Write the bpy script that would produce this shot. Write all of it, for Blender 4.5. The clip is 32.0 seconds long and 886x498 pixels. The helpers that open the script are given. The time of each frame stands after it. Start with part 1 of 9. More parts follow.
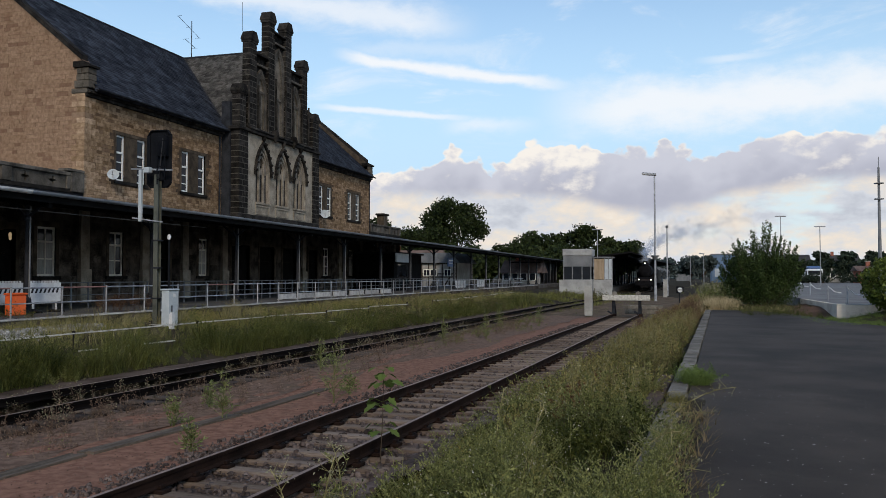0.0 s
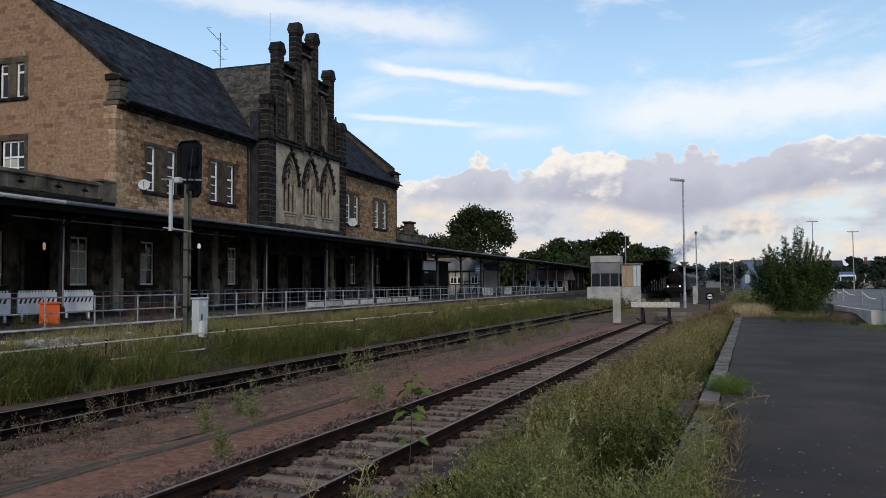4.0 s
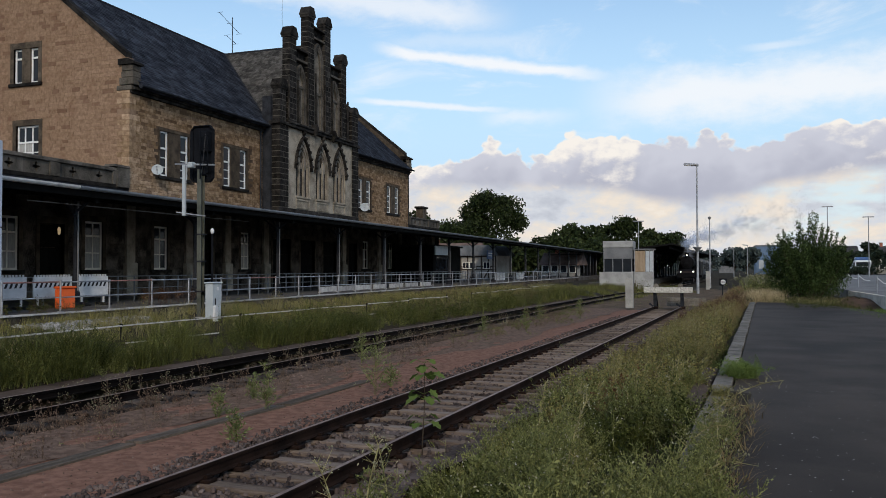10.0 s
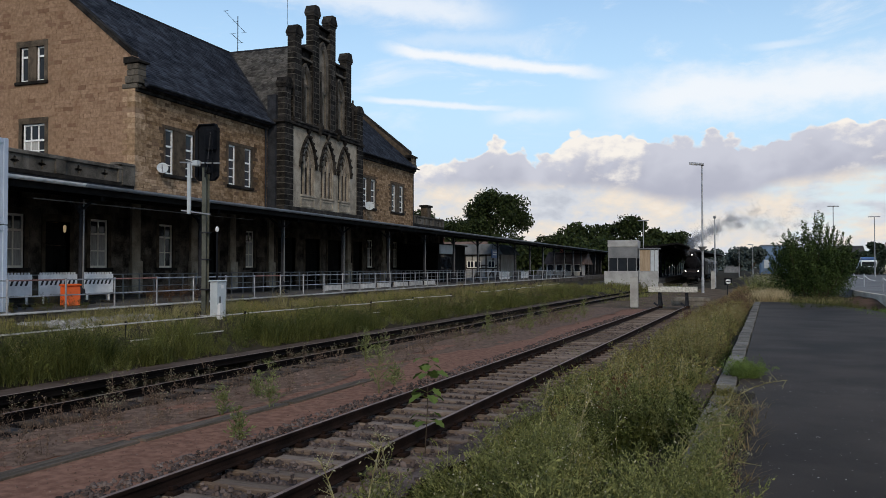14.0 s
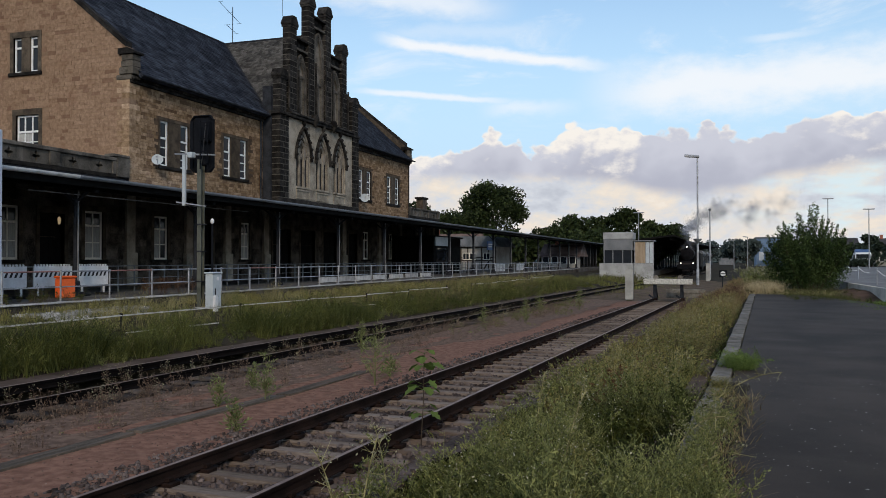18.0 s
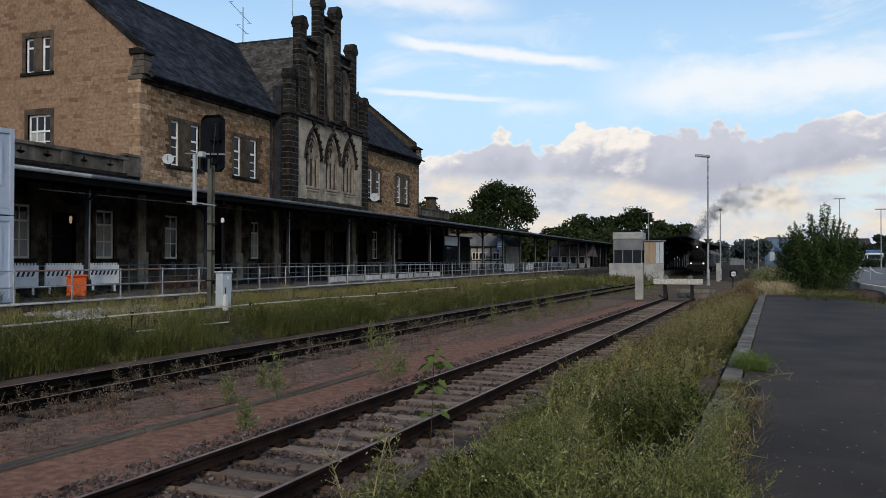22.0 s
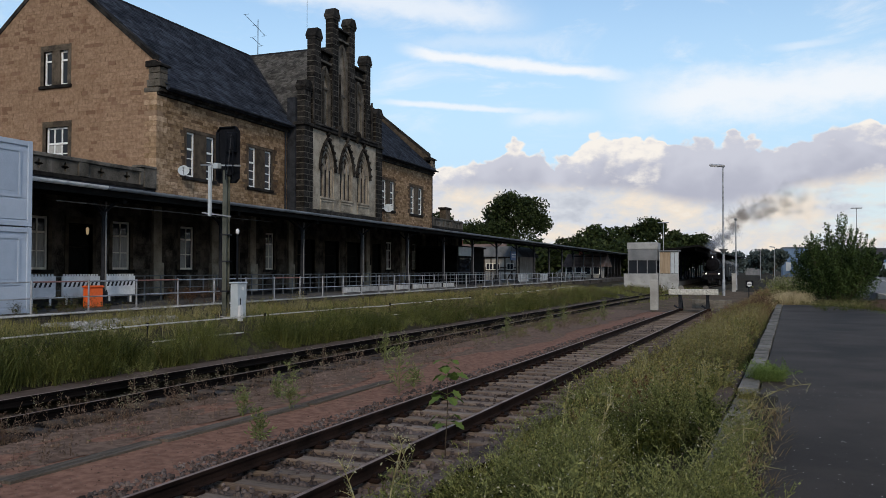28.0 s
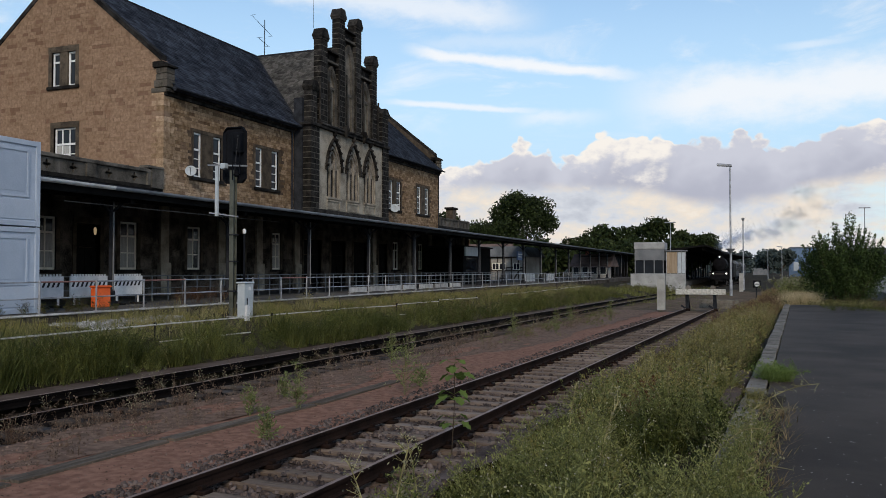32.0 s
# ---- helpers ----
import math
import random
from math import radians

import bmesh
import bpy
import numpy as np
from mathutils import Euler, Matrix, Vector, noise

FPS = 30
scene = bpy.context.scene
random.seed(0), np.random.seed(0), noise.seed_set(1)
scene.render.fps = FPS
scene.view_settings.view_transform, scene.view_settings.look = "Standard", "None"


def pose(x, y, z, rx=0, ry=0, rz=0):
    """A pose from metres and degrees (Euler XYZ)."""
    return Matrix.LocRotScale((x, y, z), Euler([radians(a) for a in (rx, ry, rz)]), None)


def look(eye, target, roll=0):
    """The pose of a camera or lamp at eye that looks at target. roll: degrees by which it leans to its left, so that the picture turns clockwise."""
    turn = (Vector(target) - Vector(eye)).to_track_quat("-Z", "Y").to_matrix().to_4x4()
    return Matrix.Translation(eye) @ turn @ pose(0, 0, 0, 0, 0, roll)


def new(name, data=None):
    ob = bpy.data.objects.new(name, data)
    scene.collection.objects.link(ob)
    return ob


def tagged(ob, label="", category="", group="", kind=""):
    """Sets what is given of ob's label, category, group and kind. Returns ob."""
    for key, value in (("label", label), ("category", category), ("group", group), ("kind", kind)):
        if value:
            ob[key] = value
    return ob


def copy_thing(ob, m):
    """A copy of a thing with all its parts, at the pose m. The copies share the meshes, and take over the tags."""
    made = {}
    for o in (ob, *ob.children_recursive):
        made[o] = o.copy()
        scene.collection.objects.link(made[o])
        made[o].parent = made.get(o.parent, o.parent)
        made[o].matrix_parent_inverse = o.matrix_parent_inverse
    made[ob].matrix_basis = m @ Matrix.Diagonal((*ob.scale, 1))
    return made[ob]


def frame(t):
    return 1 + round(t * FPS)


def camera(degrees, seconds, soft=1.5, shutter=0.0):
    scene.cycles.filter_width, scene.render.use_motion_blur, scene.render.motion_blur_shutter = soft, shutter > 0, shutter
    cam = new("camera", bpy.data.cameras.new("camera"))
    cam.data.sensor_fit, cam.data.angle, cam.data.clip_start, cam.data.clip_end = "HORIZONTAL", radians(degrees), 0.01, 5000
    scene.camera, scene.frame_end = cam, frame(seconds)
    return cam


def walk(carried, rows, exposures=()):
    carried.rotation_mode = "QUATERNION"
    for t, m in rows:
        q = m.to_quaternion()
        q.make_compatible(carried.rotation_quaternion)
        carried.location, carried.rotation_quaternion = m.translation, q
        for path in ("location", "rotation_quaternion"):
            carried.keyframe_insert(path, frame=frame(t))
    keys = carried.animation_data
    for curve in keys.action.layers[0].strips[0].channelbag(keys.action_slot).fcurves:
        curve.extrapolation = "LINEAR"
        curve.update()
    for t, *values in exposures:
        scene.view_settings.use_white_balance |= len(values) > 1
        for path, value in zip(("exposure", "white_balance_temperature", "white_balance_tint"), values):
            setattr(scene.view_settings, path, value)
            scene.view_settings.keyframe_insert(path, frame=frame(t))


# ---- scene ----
from collections import defaultdict

LENGTH = 32.0
EYE = Vector((0.0, 0.0, 2.35))
cam = camera(57.15, LENGTH, soft=0.6)


def aim(yaw, pitch, roll, dx, dy, dz):
    """Camera pose from its turn to the left of +y, its tilt and its lean, in degrees."""
    a, b = radians(yaw), radians(pitch)
    eye = EYE + Vector((dx, dy, dz))
    way = Vector((-math.sin(a) * math.cos(b), math.cos(a) * math.cos(b), math.sin(b)))
    return look(eye, eye + way, roll)


walk(cam, [(t, aim(*row)) for t, *row in (
    (0.0, 16.274, 1.880, -0.018, 0.031, 0.001, 0.014),
    (0.5, 16.372, 2.019, -0.119, 0.024, 0.001, 0.012),
    (1.0, 16.487, 2.108, -0.175, 0.025, 0.002, 0.015),
    (1.5, 16.715, 2.203, -0.140, 0.025, 0.001, 0.013),
    (2.0, 17.048, 2.171, -0.191, 0.016, 0.001, 0.014),
    (2.5, 17.481, 2.243, -0.165, 0.013, 0.001, 0.015),
    (3.0, 17.801, 2.403, -0.159, 0.009, 0.000, 0.009),
    (3.5, 17.987, 2.468, -0.223, 0.016, 0.001, 0.019),
    (5.5, 18.573, 2.025, -0.270, 0.005, 0.000, 0.009),
    (6.0, 18.625, 1.976, -0.255, 0.004, 0.001, 0.015),
    (6.5, 18.691, 1.869, -0.210, 0.005, 0.002, 0.014),
    (7.0, 18.722, 1.687, -0.203, -0.001, 0.001, 0.014),
    (7.5, 18.750, 1.645, -0.209, 0.006, 0.002, 0.010),
    (8.0, 18.820, 1.565, -0.248, 0.000, 0.000, 0.010),
    (8.5, 18.835, 1.508, -0.282, 0.008, 0.000, 0.015),
    (9.0, 18.885, 1.502, -0.257, 0.005, 0.000, 0.009),
    (9.5, 18.942, 1.484, -0.225, 0.009, 0.000, 0.008),
    (10.0, 19.013, 1.374, -0.190, 0.006, 0.002, 0.009),
    (10.5, 19.169, 1.696, -0.257, 0.007, 0.001, 0.010),
    (11.0, 19.224, 1.801, -0.182, 0.009, 0.001, 0.007),
    (11.5, 19.330, 1.814, -0.206, 0.010, 0.002, 0.009),
    (12.0, 19.360, 1.734, -0.195, 0.012, 0.002, 0.008),
    (12.5, 19.416, 1.618, -0.174, 0.016, 0.002, 0.008),
    (13.0, 19.403, 1.488, -0.129, 0.016, 0.001, 0.011),
    (13.5, 19.380, 1.369, -0.104, 0.018, 0.003, 0.011),
    (14.0, 19.348, 1.289, -0.039, 0.021, 0.002, 0.008),
    (14.5, 19.293, 1.231, -0.033, 0.012, 0.001, 0.009),
    (16.5, 19.145, 0.906, -0.051, 0.016, 0.001, 0.009),
    (17.0, 19.005, 0.821, -0.055, 0.019, 0.002, 0.009),
    (17.5, 18.989, 0.784, -0.054, 0.014, 0.003, 0.010),
    (18.0, 19.028, 0.728, -0.005, 0.013, 0.002, 0.009),
    (18.5, 19.006, 0.714, 0.122, 0.013, 0.002, 0.008),
    (19.0, 19.081, 0.784, 0.173, 0.014, 0.002, 0.012),
    (19.5, 19.214, 0.923, 0.127, 0.011, 0.001, 0.007),
    (20.0, 19.303, 0.969, 0.104, 0.009, 0.001, 0.008),
    (20.5, 19.419, 0.925, 0.143, 0.007, 0.001, 0.012),
    (21.0, 19.552, 0.868, 0.094, 0.008, 0.001, 0.010),
    (21.5, 19.576, 0.743, 0.162, 0.007, 0.002, 0.010),
    (22.0, 19.685, 0.705, 0.097, 0.007, 0.002, 0.006),
    (22.5, 19.763, 0.620, 0.196, 0.006, 0.000, 0.008),
    (23.0, 19.822, 0.792, 0.196, 0.010, 0.001, 0.010),
    (23.5, 19.792, 1.350, 0.194, 0.014, 0.001, 0.007),
    (24.0, 19.830, 1.579, 0.130, 0.013, 0.001, 0.002),
    (24.5, 19.893, 1.844, 0.086, 0.009, 0.002, 0.005),
    (25.0, 19.964, 1.949, 0.039, 0.005, 0.001, 0.002),
    (25.5, 20.084, 1.883, 0.017, 0.004, 0.000, 0.002),
    (27.5, 20.545, 1.553, 0.032, 0.005, 0.000, 0.005),
    (28.0, 20.660, 1.446, 0.018, 0.003, 0.001, 0.004),
    (28.5, 20.732, 1.408, 0.019, 0.006, -0.001, 0.003),
    (29.0, 20.781, 1.352, 0.084, 0.005, -0.000, 0.002),
    (29.5, 20.834, 1.316, 0.074, 0.005, 0.001, 0.005),
    (30.0, 20.898, 1.344, 0.149, 0.009, -0.000, 0.002),
    (30.5, 20.946, 1.260, 0.227, 0.007, 0.001, 0.005),
    (31.0, 21.011, 1.261, 0.219, 0.008, 0.001, -0.003),
    (31.5, 21.092, 1.251, 0.089, 0.010, 0.002, 0.006),
    (32.0, 21.112, 1.447, 0.000, 0.000, 0.000, 0.000),
)])

# ---------------------------------------------------------------- sky and sun


class Nodes:
    """Short hand for building node trees."""

    def __init__(self, tree):
        self.tree = tree
        tree.nodes.clear()

    def add(self, kind, **inputs):
        node = self.tree.nodes.new(kind)
        for key, value in inputs.items():
            self.set(node, key, value)
        return node

    def set(self, node, key, value):
        sock = node.inputs[int(key[1:])] if key[0] == "i" and key[1:].isdigit() else node.inputs[key.replace("_", " ")]
        if isinstance(value, bpy.types.NodeSocket):
            self.tree.links.new(value, sock)
        else:
            sock.default_value = value

    def math(self, op, a, b=0.0, c=0.0, clamp=False):
        node = self.tree.nodes.new("ShaderNodeMath")
        node.operation, node.use_clamp = op, clamp
        for k, v in enumerate((a, b, c)):
            self.set(node, "i%d" % k, v)
        return node.outputs[0]

    def ramp(self, fac, stops, mode="LINEAR"):
        node = self.tree.nodes.new("ShaderNodeValToRGB")
        el = node.color_ramp.elements
        node.color_ramp.interpolation = mode
        while len(el) < len(stops):
            el.new(0.5)
        for e, (p, col) in zip(el, stops):
            e.position = p
            e.color = (col, col, col, 1) if not hasattr(col, "__len__") else (*col[:3], 1)
        self.set(node, "i0", fac)
        return node.outputs[0]

    def mix(self, fac, a, b, blend="MIX"):
        node = self.tree.nodes.new("ShaderNodeMix")
        node.data_type, node.blend_type = "RGBA", blend
        self.set(node, "i0", fac)
        for key, v in (("i6", a), ("i7", b)):
            self.set(node, key, v if isinstance(v, bpy.types.NodeSocket) else (*v[:3], 1))
        return node.outputs[2]

    def noise(self, vec, scale, detail=4.0, rough=0.55, distortion=0.0):
        n = self.add("ShaderNodeTexNoise", Scale=scale, Detail=detail, Roughness=rough, Distortion=distortion)
        if vec is not None:
            self.set(n, "Vector", vec)
        return n.outputs["Fac"]


def smooth(n, x, lo, hi):
    node = n.tree.nodes.new("ShaderNodeMapRange")
    node.interpolation_type = "SMOOTHSTEP"
    for k, v in enumerate((x, lo, hi, 0.0, 1.0)):
        n.set(node, "i%d" % k, v)
    return node.outputs[0]


SUN_TURN, SUN_HEIGHT = radians(156), radians(30)


def make_sky():
    world = bpy.data.worlds.new("sky")
    scene.world = world
    world.use_nodes = True
    n = Nodes(world.node_tree)
    sky = n.add("ShaderNodeTexSky")
    sky.sky_type, sky.sun_disc, sky.sun_elevation, sky.sun_rotation = "NISHITA", False, SUN_HEIGHT, SUN_TURN
    sky.air_density, sky.dust_density, sky.ozone_density = 1.0, 0.6, 1.6
    way = n.add("ShaderNodeTexCoord").outputs["Generated"]
    xyz = n.add("ShaderNodeSeparateXYZ", i0=way)
    deg = 180 / math.pi
    az = n.math("MULTIPLY", n.math("ARCTAN2", xyz.outputs[0], xyz.outputs[1]), deg)
    el = n.math("MULTIPLY", n.math("ARCSINE", xyz.outputs[2]), deg)

    def coords(sx, sy, ox=0.0):
        return n.add("ShaderNodeCombineXYZ", i0=n.math("MULTIPLY_ADD", az, sx, ox), i1=n.math("MULTIPLY", el, sy)).outputs[0]

    # cumulus bank low over the horizon: its crest by azimuth, billows on it
    across_sky = n.math("MULTIPLY_ADD", az, 1 / 60.0, 0.5)

    def by_azimuth(stops, mode="EASE"):
        return n.ramp(across_sky, [((a + 30) / 60.0, v) for a, v in stops], mode)

    crest = by_azimuth([(-30, 0.72), (-25, 0.66), (-21, 0.60), (-19.4, 0.66), (-18, 0.71), (-16, 0.75), (-14, 0.75), (-13, 0.67), (-11.4, 0.73), (-9.8, 0.80), (-8, 0.79), (-6.2, 0.82), (-4.7, 0.765), (-2.6, 0.745), (-0.2, 0.765), (1.2, 0.735), (2.4, 0.725), (3.0, 0.77), (4.2, 0.80), (7.5, 0.80), (9.3, 0.84), (14, 0.80), (30, 0.75)])
    warp = n.noise(coords(0.9, 1.1, 4.0), 1.0, 3.0, 0.5)
    bent = n.add("ShaderNodeVectorMath", i0=coords(0.55, 0.62, 1.0), i1=n.add("ShaderNodeCombineXYZ", i0=n.math("MULTIPLY", warp, 0.7), i1=n.math("MULTIPLY", warp, 0.5)).outputs[0]).outputs[0]
    cells = n.add("ShaderNodeTexVoronoi", Vector=bent, Scale=1.0)
    cells.feature = "SMOOTH_F1"
    n.set(cells, "Smoothness", 0.25)
    small_cells = n.add("ShaderNodeTexVoronoi", Vector=bent, Scale=2.6)
    small_cells.feature = "SMOOTH_F1"
    n.set(small_cells, "Smoothness", 0.3)
    heads = n.math("ADD", n.math("SUBTRACT", 0.5, cells.outputs["Distance"]), n.math("MULTIPLY", n.math("SUBTRACT", 0.4, small_cells.outputs["Distance"]), 0.35))
    fine = n.noise(coords(0.34, 0.62), 1.0, 5.0, 0.55)
    top = n.math("MULTIPLY_ADD", crest, 11.6, n.math("MULTIPLY", heads, 1.7))
    below = n.math("SUBTRACT", top, el)
    bank = smooth(n, below, -0.03, n.math("MULTIPLY_ADD", fine, 0.45, 0.05))
    # flat base of the bank, and the thin bright layer under it
    base = n.math("ADD", by_azimuth([(-30, 0.56), (-19, 0.585), (-8, 0.56), (-3, 0.46), (1, 0.47), (3.5, 0.55), (9, 0.62), (30, 0.55)]), n.math("MULTIPLY", n.noise(coords(0.22, 0.3, 8.0), 1.0, 5.0, 0.6), 0.12))
    under_base = smooth(n, n.math("SUBTRACT", n.math("MULTIPLY", base, 10.0), el), 0.1, 1.2)
    # thin high cloud and streaks
    wisps = n.noise(coords(0.09, 0.30, 1.3), 1.0, 8.0, 0.62, 0.6)
    high = smooth(n, wisps, 0.50, 0.74)
    high = n.math("MULTIPLY", high, n.ramp(n.math("DIVIDE", el, 60.0), [(0.0, 0.3), (0.17, 0.3), (0.22, 0.7), (0.3, 0.6), (1.0, 0.8)]))

    def streak(a0, e0, slope, wide, a_from, a_to, amount, seed, ragged=1.6, soft=0.15, ends=(3.0, 6.0)):
        off = n.math("SUBTRACT", el, n.math("MULTIPLY_ADD", az, slope, e0 - slope * a0))
        off = n.math("ADD", off, n.math("MULTIPLY_ADD", n.noise(coords(0.3, 0.55, seed), 1.0, 8.0, 0.62), ragged, -ragged / 2))
        body = smooth(n, n.math("ABSOLUTE", off), wide, wide * soft)
        reach = n.math("MULTIPLY", smooth(n, az, a_from, a_from + ends[0]), smooth(n, az, a_to, a_to - ends[1]))
        return n.math("MULTIPLY", n.math("MULTIPLY", body, reach), amount)

    thin = high
    for row in ((-14.0, 13.95, -0.13, 0.62, -24.5, -5.5, 0.92, 2.0, 1.0), (-17.5, 11.2, -0.07, 0.32, -26.0, -12.0, 0.75, 5.0, 0.6),
                (4.0, 11.6, 0.02, 2.7, -10.5, 60.0, 0.86, 9.0, 3.4, 0.05, (7.0, 6.0)), (-24.0, 18.2, -0.10, 1.7, -42.0, -13.0, 0.72, 12.0, 2.4, 0.0, (6.0, 6.0)),
                (-11.5, 10.5, 0.0, 0.9, -17.0, -8.0, 0.55, 15.0, 1.6, 0.0), (-14.5, 15.6, 0.0, 1.0, -24.0, -9.0, 0.28, 21.0, 2.2, 0.0), (4.2, 14.3, 0.06, 0.35, 0.5, 8.0, 0.5, 18.0, 0.8)):
        thin = n.math("MAXIMUM", thin, streak(*row))
    # colours of the bank: bright where the sun strikes, lavender grey in the shade
    sunny = by_azimuth([(-30, 0.5), (-19.5, 0.7), (-17.5, 0.35), (-14.5, 0.55), (-12.5, 0.35), (-10.5, 0.85), (-6.0, 1.0), (-4.6, 0.3), (-1, 0.22), (2.5, 0.3), (5, 0.42), (8, 0.75), (14, 0.6), (30, 0.5)])
    relief = n.math("SUBTRACT", n.noise(coords(0.34, 0.5, 6.0), 1.0, 5.0, 0.55), n.noise(n.add("ShaderNodeVectorMath", i0=coords(0.34, 0.5, 6.0), i1=(0.10, -0.22, 0.0)).outputs[0], 1.0, 5.0, 0.55))
    lit = n.math("ADD", n.math("MULTIPLY", n.math("SUBTRACT", sunny, n.math("MULTIPLY", below, 0.20)), 1.0), n.math("MULTIPLY", relief, 2.4))
    lit = n.math("ADD", lit, n.math("MULTIPLY", smooth(n, below, 0.55, 0.0), 0.42))
    lit = n.math("ADD", lit, n.math("MULTIPLY", heads, 0.5))
    grey = n.mix(smooth(n, below, 0.6, 3.6), (0.60, 0.615, 0.70), (0.46, 0.475, 0.565))
    grey = n.mix(smooth(n, lit, 0.25, 0.95), grey, (0.94, 0.89, 0.83))
    low_light = n.math("ADD", n.noise(coords(0.16, 0.34, 3.0), 1.0, 6.0, 0.58), n.math("MULTIPLY", relief, 0.6))
    layer = n.ramp(low_light, [(0.30, (0.54, 0.57, 0.64)), (0.43, (0.66, 0.69, 0.75)), (0.52, (0.76, 0.73, 0.70)), (0.62, (0.86, 0.77, 0.67)), (0.75, (0.92, 0.86, 0.78))])
    layer = n.mix(n.math("MULTIPLY", smooth(n, n.noise(coords(0.2, 0.55, 13.0), 1.0, 4.0, 0.5), 0.5, 0.66), smooth(n, az, -2.0, 6.0)), layer, (0.70, 0.83, 0.88))
    cloud = n.mix(under_base, grey, layer)
    blue = n.mix(1.0, sky.outputs[0], (0.146, 0.158, 0.162), "MULTIPLY")
    haze = n.mix(smooth(n, el, 27.0, 4.0), blue, (0.55, 0.775, 0.975))
    col = n.mix(thin, haze, (0.93, 0.95, 0.98))
    col = n.mix(bank, col, cloud)
    back = n.add("ShaderNodeBackground", Color=col, Strength=1.0)
    n.add("ShaderNodeOutputWorld", Surface=back.outputs[0])


make_sky()
sun = new("sun", bpy.data.lights.new("sun", "SUN"))
sun.data.energy, sun.data.angle, sun.data.color = 1.65, radians(12), (1.0, 0.86, 0.69)
# towards the sun: azimuth from +y clockwise
sun_way = Vector((math.sin(SUN_TURN) * math.cos(SUN_HEIGHT), math.cos(SUN_TURN) * math.cos(SUN_HEIGHT), math.sin(SUN_HEIGHT)))
sun.matrix_basis = look(sun_way * 200, (0, 0, 0))

# ---------------------------------------------------------------- materials


def surface(name, dark, light, scale=3.0, rough=0.8, bump=0.3, fine=40.0, metal=0.0, vary=0.0, islands=0.0, stains=None, stain_scale=0.6, stain_amount=0.5, stretch=(1, 1, 1), depth=0.01, odd=None, gloss=None):
    """A matt or glossy surface: two colours mixed by coarse and fine noise, stains, relief, and a change from piece to piece."""
    m = bpy.data.materials.new(name)
    m.use_nodes = True
    n = Nodes(m.node_tree)
    pos = n.add("ShaderNodeTexCoord").outputs["Object"]
    pos = n.add("ShaderNodeMapping", Vector=pos, Scale=stretch).outputs[0]
    big, small = n.noise(pos, scale, 5.0), n.noise(pos, fine, 4.0)
    both = n.math("ADD", n.math("MULTIPLY", big, 0.65), n.math("MULTIPLY", small, 0.35))
    col = n.mix(smooth(n, both, 0.36, 0.64), dark, light)
    if stains:
        spots = smooth(n, n.noise(pos, stain_scale, 6.0, 0.65), 0.52, 0.72)
        col = n.mix(n.math("MULTIPLY", spots, stain_amount), col, stains)
    if odd:
        # now and then a piece of another stone
        pick = n.math("ADD", n.add("ShaderNodeObjectInfo").outputs["Random"], n.add("ShaderNodeNewGeometry").outputs["Random Per Island"])
        pick = n.math("FRACT", n.math("MULTIPLY", pick, 7.31))
        col = n.mix(n.math("MULTIPLY", n.math("LESS_THAN", pick, odd[1]), odd[2]), col, odd[0])
    for kind, amount in (("ShaderNodeObjectInfo", vary), ("ShaderNodeNewGeometry", islands)):
        if amount:
            rnd = n.add(kind).outputs["Random" if kind == "ShaderNodeObjectInfo" else "Random Per Island"]
            hsv = n.add("ShaderNodeHueSaturation", Color=col, Value=n.math("MULTIPLY_ADD", rnd, 2 * amount, 1 - amount),
                        Saturation=n.math("MULTIPLY_ADD", rnd, -0.5 * amount, 1 + 0.25 * amount))
            col = hsv.outputs[0]
    b = n.add("ShaderNodeBsdfPrincipled", Base_Color=col, Metallic=metal,
              Roughness=n.math("MULTIPLY_ADD", small, 0.2, rough - 0.1, clamp=True))
    b.inputs["Specular IOR Level"].default_value = gloss if gloss is not None else 0.07 if rough > 0.7 else 0.35
    if bump:
        b_node = n.add("ShaderNodeBump", Strength=bump, Distance=depth, Height=both)
        n.set(b, "Normal", b_node.outputs[0])
    n.add("ShaderNodeOutputMaterial", Surface=b.outputs[0])
    return m


def leaf(name, a, b, vary=0.35, passing=0.25, rough=0.6):
    """Leaves: colour varied leaf by leaf, a little light passes through."""
    m = bpy.data.materials.new(name)
    m.use_nodes = True
    n = Nodes(m.node_tree)
    pos = n.add("ShaderNodeTexCoord").outputs["Object"]
    rnd = n.add("ShaderNodeNewGeometry").outputs["Random Per Island"]
    patch = smooth(n, n.noise(pos, 0.8, 3.0), 0.35, 0.65)
    f = n.math("ADD", n.math("MULTIPLY", rnd, 0.55), n.math("MULTIPLY", patch, 0.45))
    col = n.mix(f, a, b)
    hsv = n.add("ShaderNodeHueSaturation", Color=col, Value=n.math("MULTIPLY_ADD", rnd, 2 * vary, 1 - vary))
    d = n.add("ShaderNodeBsdfPrincipled", Base_Color=hsv.outputs[0], Roughness=rough)
    d.inputs["Specular IOR Level"].default_value = 0.12
    t = n.add("ShaderNodeBsdfTranslucent", Color=hsv.outputs[0])
    mix = n.add("ShaderNodeMixShader", i0=passing, i1=d.outputs[0], i2=t.outputs[0])
    n.add("ShaderNodeOutputMaterial", Surface=mix.outputs[0])
    return m


def glow(name, colour, strength):
    m = bpy.data.materials.new(name)
    m.use_nodes = True
    n = Nodes(m.node_tree)
    e = n.add("ShaderNodeEmission", Color=(*colour, 1), Strength=strength)
    n.add("ShaderNodeOutputMaterial", Surface=e.outputs[0])
    return m


